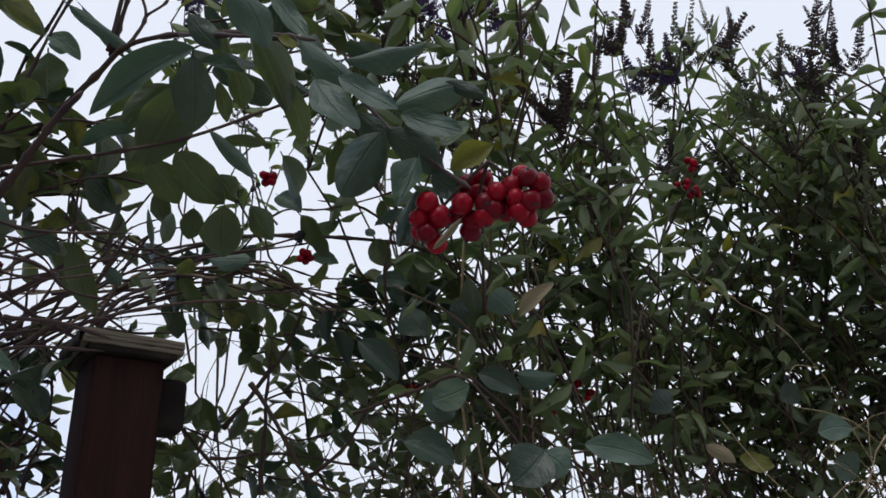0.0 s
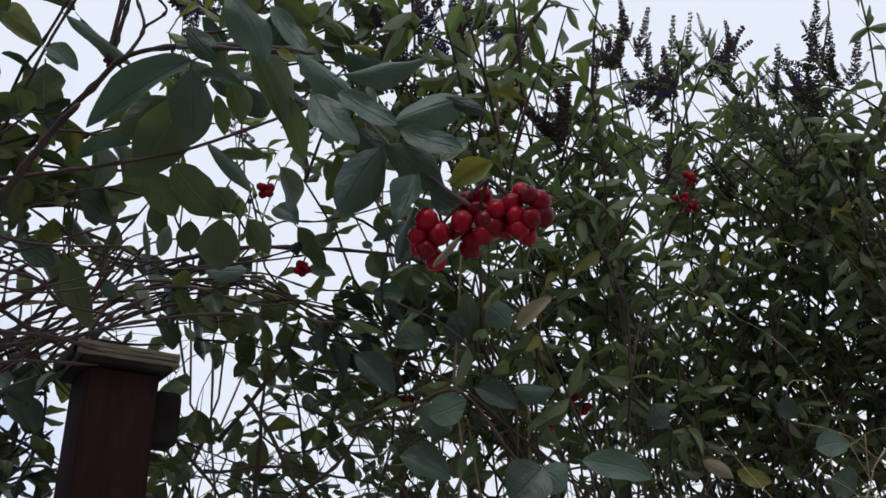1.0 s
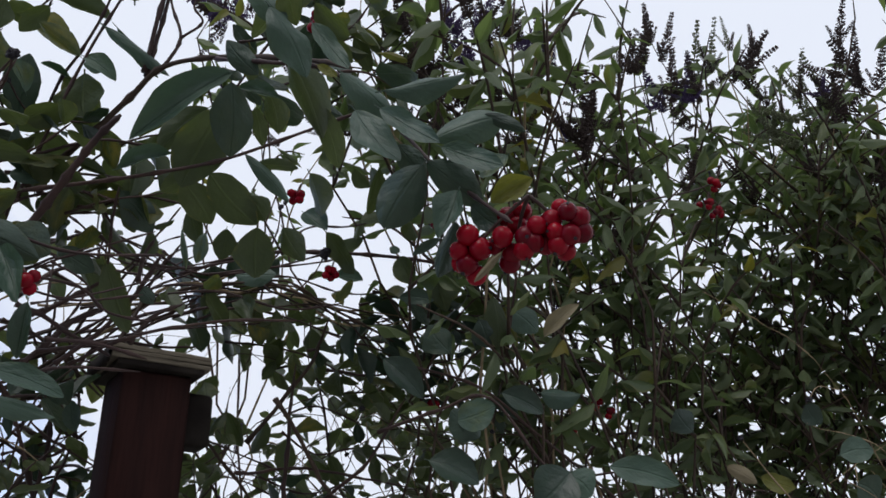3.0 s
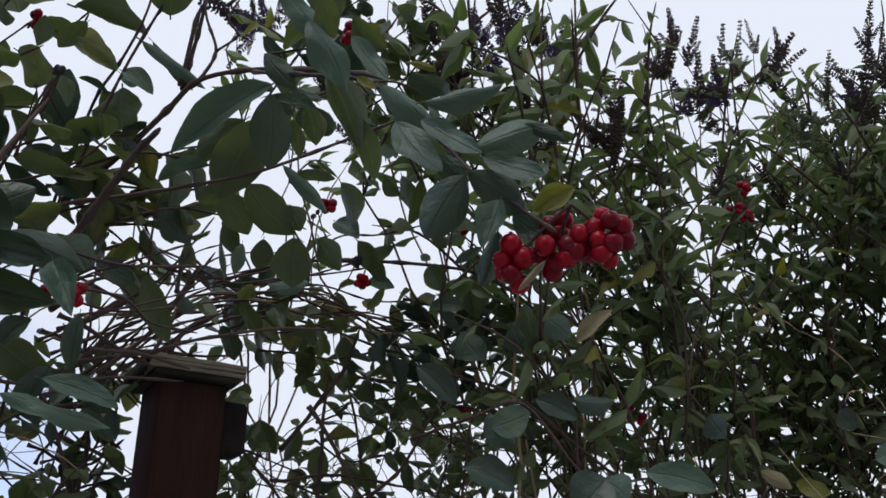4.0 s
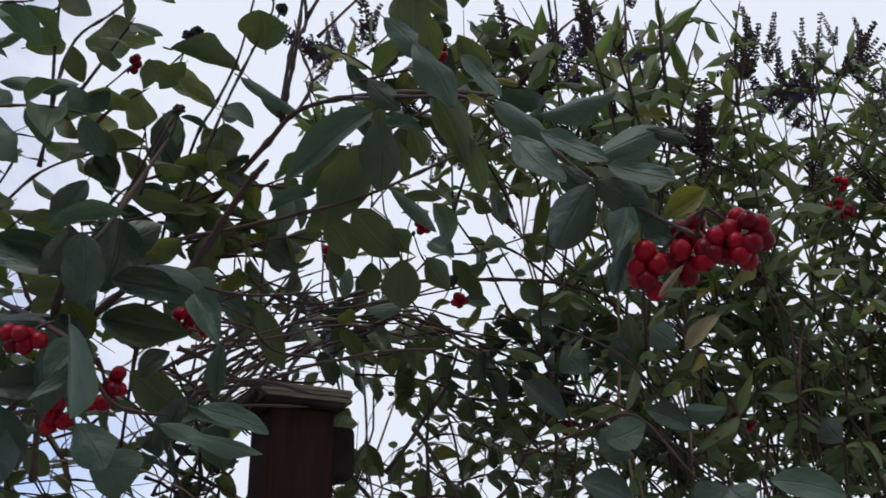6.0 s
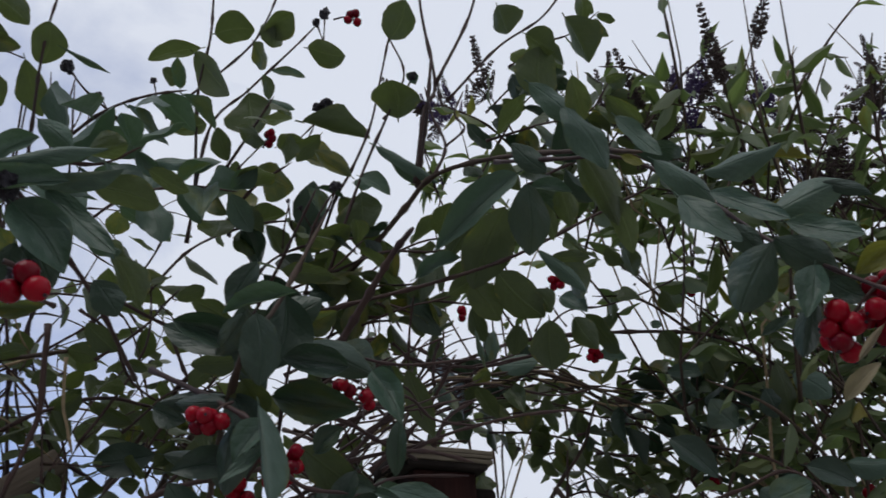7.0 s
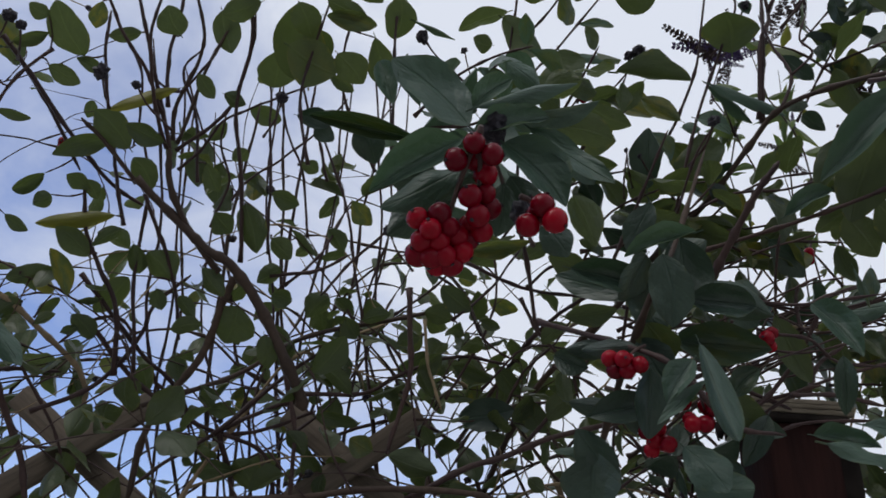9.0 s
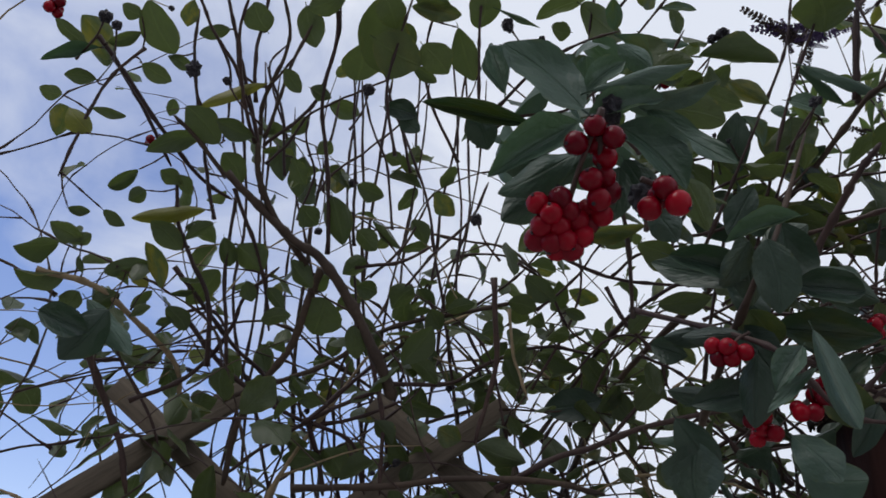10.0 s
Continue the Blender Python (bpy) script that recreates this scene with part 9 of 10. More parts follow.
stem(bundle, [(-0.4635, 0.8416, 1.6836), (-0.4261, 0.8451, 1.7467), (-0.3774, 0.8427, 1.7749)], 0.0017, 0.0012, M_TWIG, 8, 0.35, 0.010)
stem(bundle, [(-0.4587, 0.8581, 1.6478), (-0.4198, 0.8698, 1.7171), (-0.4003, 0.8303, 1.8021)], 0.0017, 0.0012, M_STEM, 8, 0.35, 0.010)
stem(bundle, [(-0.4307, 0.8605, 1.6421), (-0.4357, 0.8647, 1.7522), (-0.4527, 0.8204, 1.8247)], 0.0026, 0.0012, M_TWIG, 8, 0.35, 0.010)
stem(bundle, [(-0.4613, 0.7969, 1.7804), (-0.4211, 0.8305, 1.7544), (-0.3907, 0.8747, 1.7058)], 0.0017, 0.0012, M_STEM, 8, 0.35, 0.010)
stem(bundle, [(-0.4686, 0.8322, 1.7041), (-0.4215, 0.8695, 1.6938), (-0.3846, 0.8698, 1.7164)], 0.0017, 0.0012, M_TWIG, 8, 0.35, 0.010)
stem(bundle, [(-0.4566, 0.8157, 1.7395), (-0.4072, 0.8525, 1.7542), (-0.3897, 0.8550, 1.7485)], 0.0026, 0.0012, M_STEM, 8, 0.35, 0.010)
stem(bundle, [(-0.4139, 0.8605, 1.6417), (-0.4000, 0.8648, 1.7514), (-0.4057, 0.8204, 1.8236)], 0.0017, 0.0012, M_TWIG, 8, 0.35, 0.010)
leafy(shoot_n, stem(shoot_n, [(-0.2497, 0.9021, 1.8656), (-0.2039, 0.9092, 1.8766), (-0.1567, 0.9336, 1.8591), (-0.1055, 0.9457, 1.8644)], 0.0014, 0.0008, M_TWIG), 5, 0.042, M_BACK, 0.1, 1.0, "broad", 0.56, 0.35, 0.1)
leafy(shoot_n, stem(shoot_n, [(-0.1660, 0.8898, 1.8067), (-0.1053, 0.9019, 1.8169), (-0.0492, 0.9283, 1.8004), (0.0114, 0.9403, 1.8106)], 0.0014, 0.0008, M_TWIG), 6, 0.042, M_SHADED, 0.1, 1.0, "broad", 0.56, 0.35, 0.1)
leafy(shoot_n, stem(shoot_n, [(-0.2228, 0.9473, 1.8026), (-0.1842, 0.9556, 1.8080), (-0.1443, 0.9811, 1.7848), (-0.0806, 0.9970, 1.7900)], 0.0014, 0.0008, M_TWIG), 5, 0.042, M_BACK, 0.1, 1.0, "broad", 0.56, 0.35, 0.1)
leafy(shoot_n, stem(shoot_n, [(-0.0953, 0.9026, 1.8816), (-0.0355, 0.9239, 1.8756), (0.0272, 0.9364, 1.8862), (0.0790, 0.9618, 1.8692)], 0.0014, 0.0008, M_TWIG), 6, 0.042, M_BACK, 0.1, 1.0, "broad", 0.56, 0.35, 0.1)
leafy(shoot_n, stem(shoot_n, [(-0.0556, 0.9485, 1.7629), (-0.0009, 0.9587, 1.7732), (0.0670, 0.9888, 1.7566)], 0.0014, 0.0008, M_TWIG), 5, 0.042, M_SHADED, 0.1, 1.0, "broad", 0.56, 0.35, 0.1)
leafy(shoot_n, stem(shoot_n, [(-0.2055, 0.9795, 1.7568), (-0.1660, 0.9847, 1.7679), (-0.1125, 1.0110, 1.7503)], 0.0014, 0.0008, M_TWIG), 4, 0.042, M_SHADED, 0.1, 1.0, "broad", 0.56, 0.35, 0.1)
leafy(shoot_m, stem(shoot_m, [(-0.2545, 0.9204, 1.9027), (-0.1996, 0.9268, 1.9128), (-0.1354, 0.9495, 1.8990), (-0.0748, 0.9607, 1.9030)], 0.0013, 0.0008, M_TWIG), 6, 0.04, M_BACK, 0.1, 1.0, "broad", 0.52, 0.3, 0.1)
leafy(shoot_m, stem(shoot_m, [(-0.2534, 0.9785, 1.8648), (-0.1969, 0.9851, 1.8753), (-0.1308, 1.0085, 1.8610), (-0.0675, 1.0167, 1.8712)], 0.0013, 0.0008, M_TWIG), 6, 0.04, M_BACK, 0.1, 1.0, "broad", 0.52, 0.3, 0.1)
leafy(shoot_m, stem(shoot_m, [(-0.2428, 0.7733, 2.0757), (-0.2025, 0.7528, 2.1257), (-0.1714, 0.7401, 2.1589), (-0.1286, 0.7337, 2.1861)], 0.0013, 0.0008, M_TWIG), 8, 0.048, M_SHADED, 0.1, 1.0, "broad", 0.52, 0.3, 0.1)
leafy(shoot_m, stem(shoot_m, [(-0.1865, 0.7318, 2.2072), (-0.1502, 0.7269, 2.2293), (-0.1094, 0.7300, 2.2397), (-0.0731, 0.7251, 2.2618)], 0.0013, 0.0008, M_TWIG), 6, 0.046, M_BACK, 0.1, 1.0, "broad", 0.52, 0.3, 0.1)
leafy(shoot_m, stem(shoot_m, [(-0.1419, 0.8150, 2.0837), (-0.0981, 0.8085, 2.1114), (-0.0589, 0.7939, 2.1509), (-0.0282, 0.7842, 2.1790)], 0.0013, 0.0008, M_TWIG), 7, 0.046, M_BACK, 0.1, 1.0, "broad", 0.52, 0.3, 0.1)
leafy(shoot_m, stem(shoot_m, [(-0.1844, 0.7943, 2.1025), (-0.1462, 0.7830, 2.1362), (-0.1034, 0.7796, 2.1581), (-0.0661, 0.7715, 2.1860)], 0.0013, 0.0008, M_TWIG), 7, 0.044, M_BACK, 0.1, 1.0, "broad", 0.52, 0.3, 0.1)
leafy(shoot_m, stem(shoot_m, [(-0.2202, 0.7511, 2.1617), (-0.1829, 0.7430, 2.1896), (-0.1476, 0.7413, 2.2060)], 0.0013, 0.0008, M_TWIG), 5, 0.044, M_BACK, 0.1, 1.0, "broad", 0.52, 0.3, 0.1)

# ---- honeysuckle tangle on the trellis ----
def fence_at(u, v, z):
    """A place u along the fence from the post, v out towards the garden, z up."""
    return POST + ALONG * u + OUT * v + Vector((0, 0, z))


def tangle(label, u0, u1, canes, low, high, pairs, size, mat, kind, seed, straw=0.25, lean=0.0, spread=0.16, v0=-0.10, v1=0.16, thick=0.0022, sag=0.0, spare=0.25):
    """Canes that rise and cross along the fence, with twigs, paired leaves and dried buds."""
    rs = random.Random(seed)
    plant = thing("honeysuckle", label, "climbing plant", fence_at((u0 + u1) / 2, 0, 0), "honeysuckle on the trellis")
    frames = []
    lines = []
    for k in range(canes):
        # a cane starts low down or forks from an older one, wanders in the fence's plane and arches over near its top
        if lines and rs.random() < 0.45:
            old = rs.choice(lines)
            at = old[rs.randrange(len(old) // 3, len(old) - 2)]
            rel = at - POST
            u, vv, z = rel.dot(ALONG), rel.dot(OUT), rel.z
            head, size_r = rs.choice((-1, 1)) * rs.uniform(0.5, 1.5), 0.6
        else:
            u, vv = rs.uniform(u0, u1), rs.uniform(v0, v1)
            z = rs.uniform(low - 0.25, low + 0.15)
            head, size_r = lean + rs.gauss(0, 2.6 * spread), 1.0
        top = low + (high - low) * rs.uniform(0.35, 1.0)
        curl, dv = rs.gauss(0, 0.16), rs.gauss(0, 0.008)
        pts = [fence_at(u, vv, z)]
        for i in range(rs.randrange(5, 11)):
            u += 0.075 * math.sin(head)
            z += 0.075 * math.cos(head)
            vv = min(max(vv + dv + rs.gauss(0, 0.008), v0 - 0.04), v1 + 0.02)
            pts.append(fence_at(u, vv, z))
            head += curl + rs.gauss(0, 0.20)
            if z > top:
                head += 0.45 if head > 0 else -0.45
            if not u0 - 0.06 < u < u1 + 0.06:
                break
        if len(pts) < 3:
            continue
        m = M_STRAW if rs.random() < straw else (M_TWIG if rs.random() < 0.6 else M_STEM)
        r = thick * size_r * rs.choice((0.5, 0.6, 0.75, 0.9, 1.1, 1.4))
        line = stem(plant, pts, r, max(min(r * 0.4, 0.0006), 0.0004), m, 5, 0.6, 0.007)
        lines.append(line)
        for j in range(rs.choice((1, 1, 2, 3))):
            a = rs.randrange(len(line) // 5, len(line) - 3)
            p, d = line[a], (line[a + 2] - line[a]).normalized()
            side = d.cross(OUT) * rs.choice((-1, 1))
            ln = rs.uniform(0.05, 0.15)
            q = p + (d * rs.uniform(0.3, 0.9) + side * rs.uniform(0.5, 1.0) + OUT * rs.gauss(0, 0.3)) * ln
            tw = stem(plant, [p, p.lerp(q, 0.5) + d * 0.012, q], max(r * 0.5, 0.0006), 0.0005, m, 4)
            if m is not M_STRAW:
                leafy(plant, tw, 3, size, mat, 0.35, 1.0, kind, 0.62, 0.2, spare, 60, frames)
            if rs.random() < 0.22:
                dried_bud(plant, tw[-1], rs.uniform(0.004, 0.008))
        if m is not M_STRAW or rs.random() < 0.3:
            leafy(plant, line, pairs, size, mat, 0.2, 1.0, kind, 0.62, 0.25, spare, 60, frames)
        if rs.random() < 0.25:
            dried_bud(plant, line[-1], rs.uniform(0.005, 0.010))
    frames = [m for m in frames if not in_the_open(m @ Vector((0, 0.5, 0)))]
    for m in frames[:300]:
        attach(new("leaf", leaf_mesh(kind, mat)), plant, m)
    if len(frames) > 300:
        joined_leaves(plant, "foliage", frames[300:], mat, kind, "dense small green leaves")
    return plant


tangle("tangled honeysuckle with bare twigs and small rounded leaves", -1.20, -0.62, 56, 1.45, 2.32, 7, 0.037, M_BACK, "broad", 3, 0.12, 0.0, 0.18, -0.12, 0.14, 0.0021, spare=0.64)
tangle("open honeysuckle twigs with rounded leaves on the trellis", -0.74, -0.30, 60, 1.45, 2.10, 7, 0.036, M_BACK, "broad", 4, 0.12, -0.1, 0.20, -0.14, 0.10, 0.0021, spare=0.5)
tangle("knotted honeysuckle stems beside the post", -0.44, -0.06, 62, 1.42, 1.96, 5, 0.036, M_BACK, "broad", 5, 0.3, 0.0, 0.26, -0.20, -0.045, spare=0.55)
tangle("thin honeysuckle stems and small leaves behind the post", 0.10, 0.50, 76, 1.40, 1.86, 6, 0.037, M_BACK, "broad", 6, 0.12, 0.4, 0.40, -0.28, -0.06, 0.0014, spare=0.2)
tangle("leafy honeysuckle thicket running into the bush", 0.36, 0.98, 96, 1.42, 2.02, 7, 0.029, M_HEDGE, "broad", 7, 0.4, 0.0, 0.42, -0.14, 0.10, 0.0016, spare=0.4)
tangle("fine bare twigs with small leaves in front of the bush", 0.62, 1.30, 70, 1.30, 1.74, 4, 0.026, M_HEDGE, "broad", 8, 0.6, 0.0, 0.40, 0.12, 0.36, 0.0012, spare=0.6)


# ---- buddleia bush ----
def spike_mesh(name, mat, fat, knobs, seed):
    """A flower spike one long: whorls of small ragged florets, thinning to the tip, with gaps where some have fallen."""
    rs = random.Random(seed)
    bm = bmesh.new()
    tube(bm, [Vector((0.02 * math.sin(s), 0, s / 5)) for s in range(6)], 0.014, 0.005, 4)
    whorls = 13
    for k in range(knobs):
        w = rs.randrange(whorls)
        s = (w + 0.5 + rs.gauss(0, 0.16)) / whorls
        r = fat * (1 - 0.8 * s) * rs.uniform(0.25, 1.0) + 0.012
        a = rs.uniform(0, 6.283)
        size = 0.021 * (1 - 0.4 * s) * rs.uniform(0.55, 1.3)
        q = Vector((math.cos(a), math.sin(a), 0.5)).to_track_quat("Z", "Y").to_matrix().to_4x4()
        bmesh.ops.create_cone(bm, cap_ends=True, segments=4, radius1=size * 0.6, radius2=size, depth=size * 2.6, matrix=Matrix.Translation((r * math.cos(a), r * math.sin(a), s + 0.3 * r)) @ q)
    me = bpy.data.meshes.new(name)
    bm.to_mesh(me)
    bm.free()
    me.materials.append(mat)
    return me


SPIKES = {
    "spent": [spike_mesh("flower_spike", M_SEED, 0.12, 260, i) for i in range(4)],
    "purple": [spike_mesh("flower_spike", M_PURPLE, 0.15, 330, 10 + i) for i in range(3)],
    "green": [spike_mesh("flower_spike", M_GREENFL, 0.075, 150, 20 + i) for i in range(3)],
}


def one_spike(parent, place, way, length, sort):
    q = Vector(way).to_track_quat("Z", "Y").to_matrix().to_4x4() @ Matrix.Rotation(rng.uniform(0, 6.28), 4, "Z")
    ob = new("flower_spike", rng.choice(SPIKES[sort]))
    attach(ob, parent, Matrix.Translation(place) @ q @ Matrix.Diagonal((length, length, length, 1)))
    return tagged(ob, {"spent": "dark brown spent flower spike", "purple": "purple flower spike", "green": "pale green budding flower spike"}[sort])


def spike(parent, place, way, length, sort):
    """A flower spike with shorter side spikes at its foot."""
    one_spike(parent, place, way, length, sort)
    way, place = Vector(way).normalized(), Vector(place)
    if length > 0.03:
        out = way.orthogonal().normalized()
        out.rotate(Matrix.Rotation(rng.uniform(0, 6.28), 3, way))
        for sgn in (1, -1):
            one_spike(parent, place - way * 0.012, way + sgn * out * rng.uniform(0.35, 0.7), length * rng.uniform(0.45, 0.7), sort if rng.random() < 0.7 else "spent")


def buddleia(label, foot, tips, size, near, seed, shoots=6, low=0.45, crown=None, fill=0, pairs=13, plume=1.0, kept=1.0):
    """Canes from the foot to the tips (x, y, z, sort of spike), side shoots with paired lance-shaped leaves, of which a share is kept, spikes at the ends."""
    rs = random.Random(seed)
    bush = thing("buddleia_bush", label, "shrub", foot)
    frames = []

    def clothe(line, pairs, first, big):
        turn = rs.uniform(0, 180)
        for i in range(pairs):
            s = first + (1 - first) * i / pairs
            j = min(len(line) - 2, int(s * (len(line) - 1)))
            p, d = line[j], (line[j + 1] - line[j]).normalized()
            a = d.orthogonal().normalized()
            a.rotate(Matrix.Rotation(radians(turn), 3, d))
            turn += 90 + rs.uniform(-20, 20)
            for sgn in (1, -1):
                ln = big * rs.uniform(0.6, 1.2) * (1 - 0.3 * s)
                oa = radians(rs.uniform(38, 78))
                way = (d * math.cos(oa) + sgn * a * math.sin(oa) + Vector((0, 0, -rs.uniform(0.0, 0.55)))).normalized()
                frames.append(leaf_frame(p, p + way * ln, ln * rs.uniform(0.21, 0.32), Vector((rs.gauss(0, 0.3), rs.gauss(0, 0.3), 1))))

    # leafless-ended canes fill the crown: (x0, x1), (y0, y1), lowest, rise of its top with y
    extra = []
    while len(extra) < fill:
        (x0, x1), (y0, y1), zl, rise = crown
        x, y = x0 + (x1 - x0) * (len(extra) + rs.random()) / fill, rs.uniform(y0, y1)
        extra.append((x, y, rs.uniform(zl, 1.45 + rise * y), ""))
    for x, y, z, sort in [*tips, *extra]:
        tip = Vector((x, y, z))
        base = Vector(foot) + Vector((rs.gauss(0, 0.16), rs.gauss(0, 0.08), 0))
        way = tip - base
        bow = Vector((rs.gauss(0, 0.07), rs.gauss(0, 0.04), 0))
        pts = [base, base + Vector((way.x * 0.22, way.y * 0.25, way.z * 0.42)) + bow, base + Vector((way.x * 0.6, way.y * 0.66, way.z * 0.76)) - bow, tip]
        line = stem(bush, pts, 0.0029, 0.0010, M_STEM if rs.random() < 0.87 else M_STRAW, 9, 0.15, 0.035)
        clothe(line, pairs, low, size)
        for k in range(shoots):
            s = rs.uniform(low, 1.0)
            j = int(s * (len(line) - 2))
            p, d = line[j], (line[j + 1] - line[j]).normalized()
            side = Vector((rs.gauss(0, 1), rs.gauss(0, 1), rs.uniform(-0.1, 0.5))).normalized()
            ln = rs.uniform(1.5, 3.6) * size * (1.05 - 0.3 * s)
            q = p + (d * 0.6 + side * 0.8) * ln
            if in_the_open(q):
                q = p.lerp(q, 0.35)
            sl = stem(bush, [p, p.lerp(q, 0.5) + Vector((0, 0, 0.02)), q], 0.0019, 0.0008, M_STEM, 5, 0.2)
            clothe(sl, 6, 0.15, size * 0.85)
            if rs.random() < 0.07:
                spike(bush, q, (q - p).normalized() + Vector((0, 0, 0.4)), rs.uniform(0.04, 0.07), "spent" if rs.random() < 0.75 else "green")
        if sort:
            d = (line[-1] - line[-3]).normalized()
            spike(bush, line[-1] - d * 0.01, d + Vector((rs.gauss(0, 0.3), 0, 0.2)), rs.uniform(0.05, 0.078) * plume, sort)
            for sgn in (1, -1):
                if rs.random() < 0.6:
                    w = (d + sgn * 0.55 * d.orthogonal().normalized()).normalized()
                    spike(bush, line[-3], w, rs.uniform(0.03, 0.05) * plume, sort)
    frames = [m for m in frames if not in_the_open(m @ Vector((0, 0.5, 0))) and rs.random() < kept]
    frames.sort(key=lambda m: (m.translation - Vector(near)).length)
    for m in frames[:300]:
        attach(new("leaf", leaf_mesh("lance", M_BUDD if rs.random() > 0.05 else M_YELLOW)), bush, m)
    if len(frames) > 300:
        joined_leaves(bush, "foliage", frames[300:], M_BUDD, "lance", "dense narrow green leaves")
    return bush


bush_right = buddleia("tall buddleia bush with narrow leaves and brown flower spikes", (0.84, 1.40, 0.0), [
    (0.494, 1.082, 2.002, ''),
    (0.422, 1.092, 1.982, ''),
    (0.566, 1.092, 1.979, ''),
    (0.222, 1.111, 2.135, ''),
    (0.292, 1.093, 2.172, ''),
    (0.375, 1.133, 2.085, ''),
    (0.478, 1.137, 2.075, ''),
    (0.580, 1.140, 2.065, ''),
    (0.513, 1.117, 2.213, ''),
    (0.195, 1.154, 2.043, ''),
    (0.443, 1.109, 2.230, ''),
    (0.323, 1.154, 2.040, ''),
    (0.353, 1.139, 1.977, ''),
    (0.364, 1.136, 1.889, ''),
    (0.323, 1.152, 1.853, ''),
    (0.400, 1.122, 1.917, ''),
    (0.515, 1.128, 2.379, 'spent'),
    (0.639, 1.240, 2.419, 'green'),
    (0.483, 1.183, 2.452, 'green'),
    (0.437, 1.154, 2.419, 'green'),
    (0.323, 1.086, 2.379, 'spent'),
    (0.626, 1.158, 2.313, 'purple'),
    (0.635, 1.069, 2.314, 'spent'),
    (0.362, 1.058, 2.249, 'purple'),
    (0.319, 1.065, 2.234, 'purple'),
    (0.629, 0.948, 2.291, ''),
    (0.601, 1.035, 2.102, ''),
    (0.530, 1.080, 2.101, ''),
    (0.417, 1.035, 2.106, ''),
    (0.342, 1.115, 2.125, ''),
    (0.289, 1.219, 2.091, ''),
    (0.399, 1.169, 2.007, ''),
    (0.527, 1.183, 1.973, ''),
    (0.589, 1.122, 1.913, ''),
    (0.675, 1.001, 2.173, ''),
    (0.735, 0.914, 2.361, 'spent'),
    (0.208, 1.348, 2.005, 'purple'),
    (0.352, 1.364, 1.967, ''),
    (0.467, 1.303, 1.905, ''),
    (0.543, 0.859, 2.294, ''),
    (0.589, 0.843, 2.327, ''),
    (0.546, 1.001, 2.176, ''),
    (0.530, 1.128, 2.283, ''),
    (0.421, 1.120, 2.302, ''),
    (0.268, 1.043, 2.282, ''),
    (0.338, 1.038, 2.235, 'spent'),
    (0.357, 0.968, 2.205, 'spent'),
    (0.401, 0.968, 2.184, ''),
    (0.449, 0.998, 2.224, 'spent'),
    (0.486, 0.973, 2.167, ''),
    (0.507, 0.937, 2.151, 'green'),
    (0.568, 0.958, 2.212, 'spent'),
    (0.572, 0.922, 2.149, ''),
    (0.383, 1.005, 2.154, ''),
    (0.473, 1.044, 2.177, ''),
    (0.521, 1.017, 2.139, ''),
    (0.577, 0.987, 2.128, ''),
], 0.060, (0.5, 0.9, 1.9), 21, 7, 0.72, ((0.30, 0.95), (1.04, 1.25), 1.56, 0.54), 3, kept=0.46)
bush_mid = buddleia("buddleia bush with purple and spent brown flower spikes", (0.28, 1.38, 0.0), [
    (0.253, 0.930, 2.265, ''),
    (0.145, 0.917, 2.296, ''),
    (0.109, 0.675, 2.131, ''),
    (0.060, 0.640, 2.173, ''),
    (0.144, 1.066, 2.065, ''),
    (0.073, 0.946, 2.233, ''),
    (0.182, 0.946, 2.231, ''),
    (0.221, 0.963, 2.195, ''),
    (0.124, 0.936, 2.253, 'purple'),
    (0.097, 0.927, 2.275, 'spent'),
    (0.031, 0.923, 2.284, 'purple'),
    (0.052, 0.961, 2.295, 'spent'),
    (-0.028, 0.917, 2.204, 'spent'),
    (0.168, 0.910, 2.123, 'spent'),
    (0.235, 0.989, 2.137, ''),
    (-0.065, 1.040, 2.406, 'spent'),
    (-0.132, 1.045, 2.210, 'spent'),
    (0.214, 1.087, 1.925, ''),
    (0.232, 1.120, 1.854, ''),
    (0.088, 1.120, 1.857, ''),
    (0.243, 1.258, 2.019, 'purple'),
    (0.098, 0.609, 2.161, ''),
    (0.013, 0.616, 2.194, ''),
    (0.177, 0.721, 2.157, ''),
    (0.078, 0.697, 2.160, 'spent'),
    (-0.041, 0.771, 2.224, ''),
    (0.004, 0.810, 2.175, 'spent'),
    (-0.123, 0.819, 2.268, ''),
    (-0.059, 0.723, 2.220, ''),
    (-0.047, 0.735, 2.127, 'spent'),
    (-0.096, 0.789, 2.173, ''),
    (0.031, 0.920, 2.160, ''),
    (0.081, 0.966, 2.210, ''),
    (0.116, 0.962, 2.159, ''),
    (0.162, 0.939, 2.179, ''),
    (0.215, 0.947, 2.165, ''),
    (0.247, 0.892, 2.144, ''),
    (0.294, 1.000, 2.152, ''),
    (0.088, 0.934, 2.097, ''),
    (0.171, 0.950, 2.096, ''),
    (-0.225, 0.758, 2.218, 'spent'),
    (-0.161, 0.831, 2.178, ''),
    (-0.132, 0.825, 2.213, 'green'),
    (-0.081, 0.888, 2.225, 'spent'),
    (-0.071, 0.864, 2.150, ''),
], 0.062, (0.2, 0.8, 2.0), 22, 4, 0.74, ((0.42, 0.66), (1.0, 1.30), 1.56, 0.46), 8, pairs=9, kept=0.5)
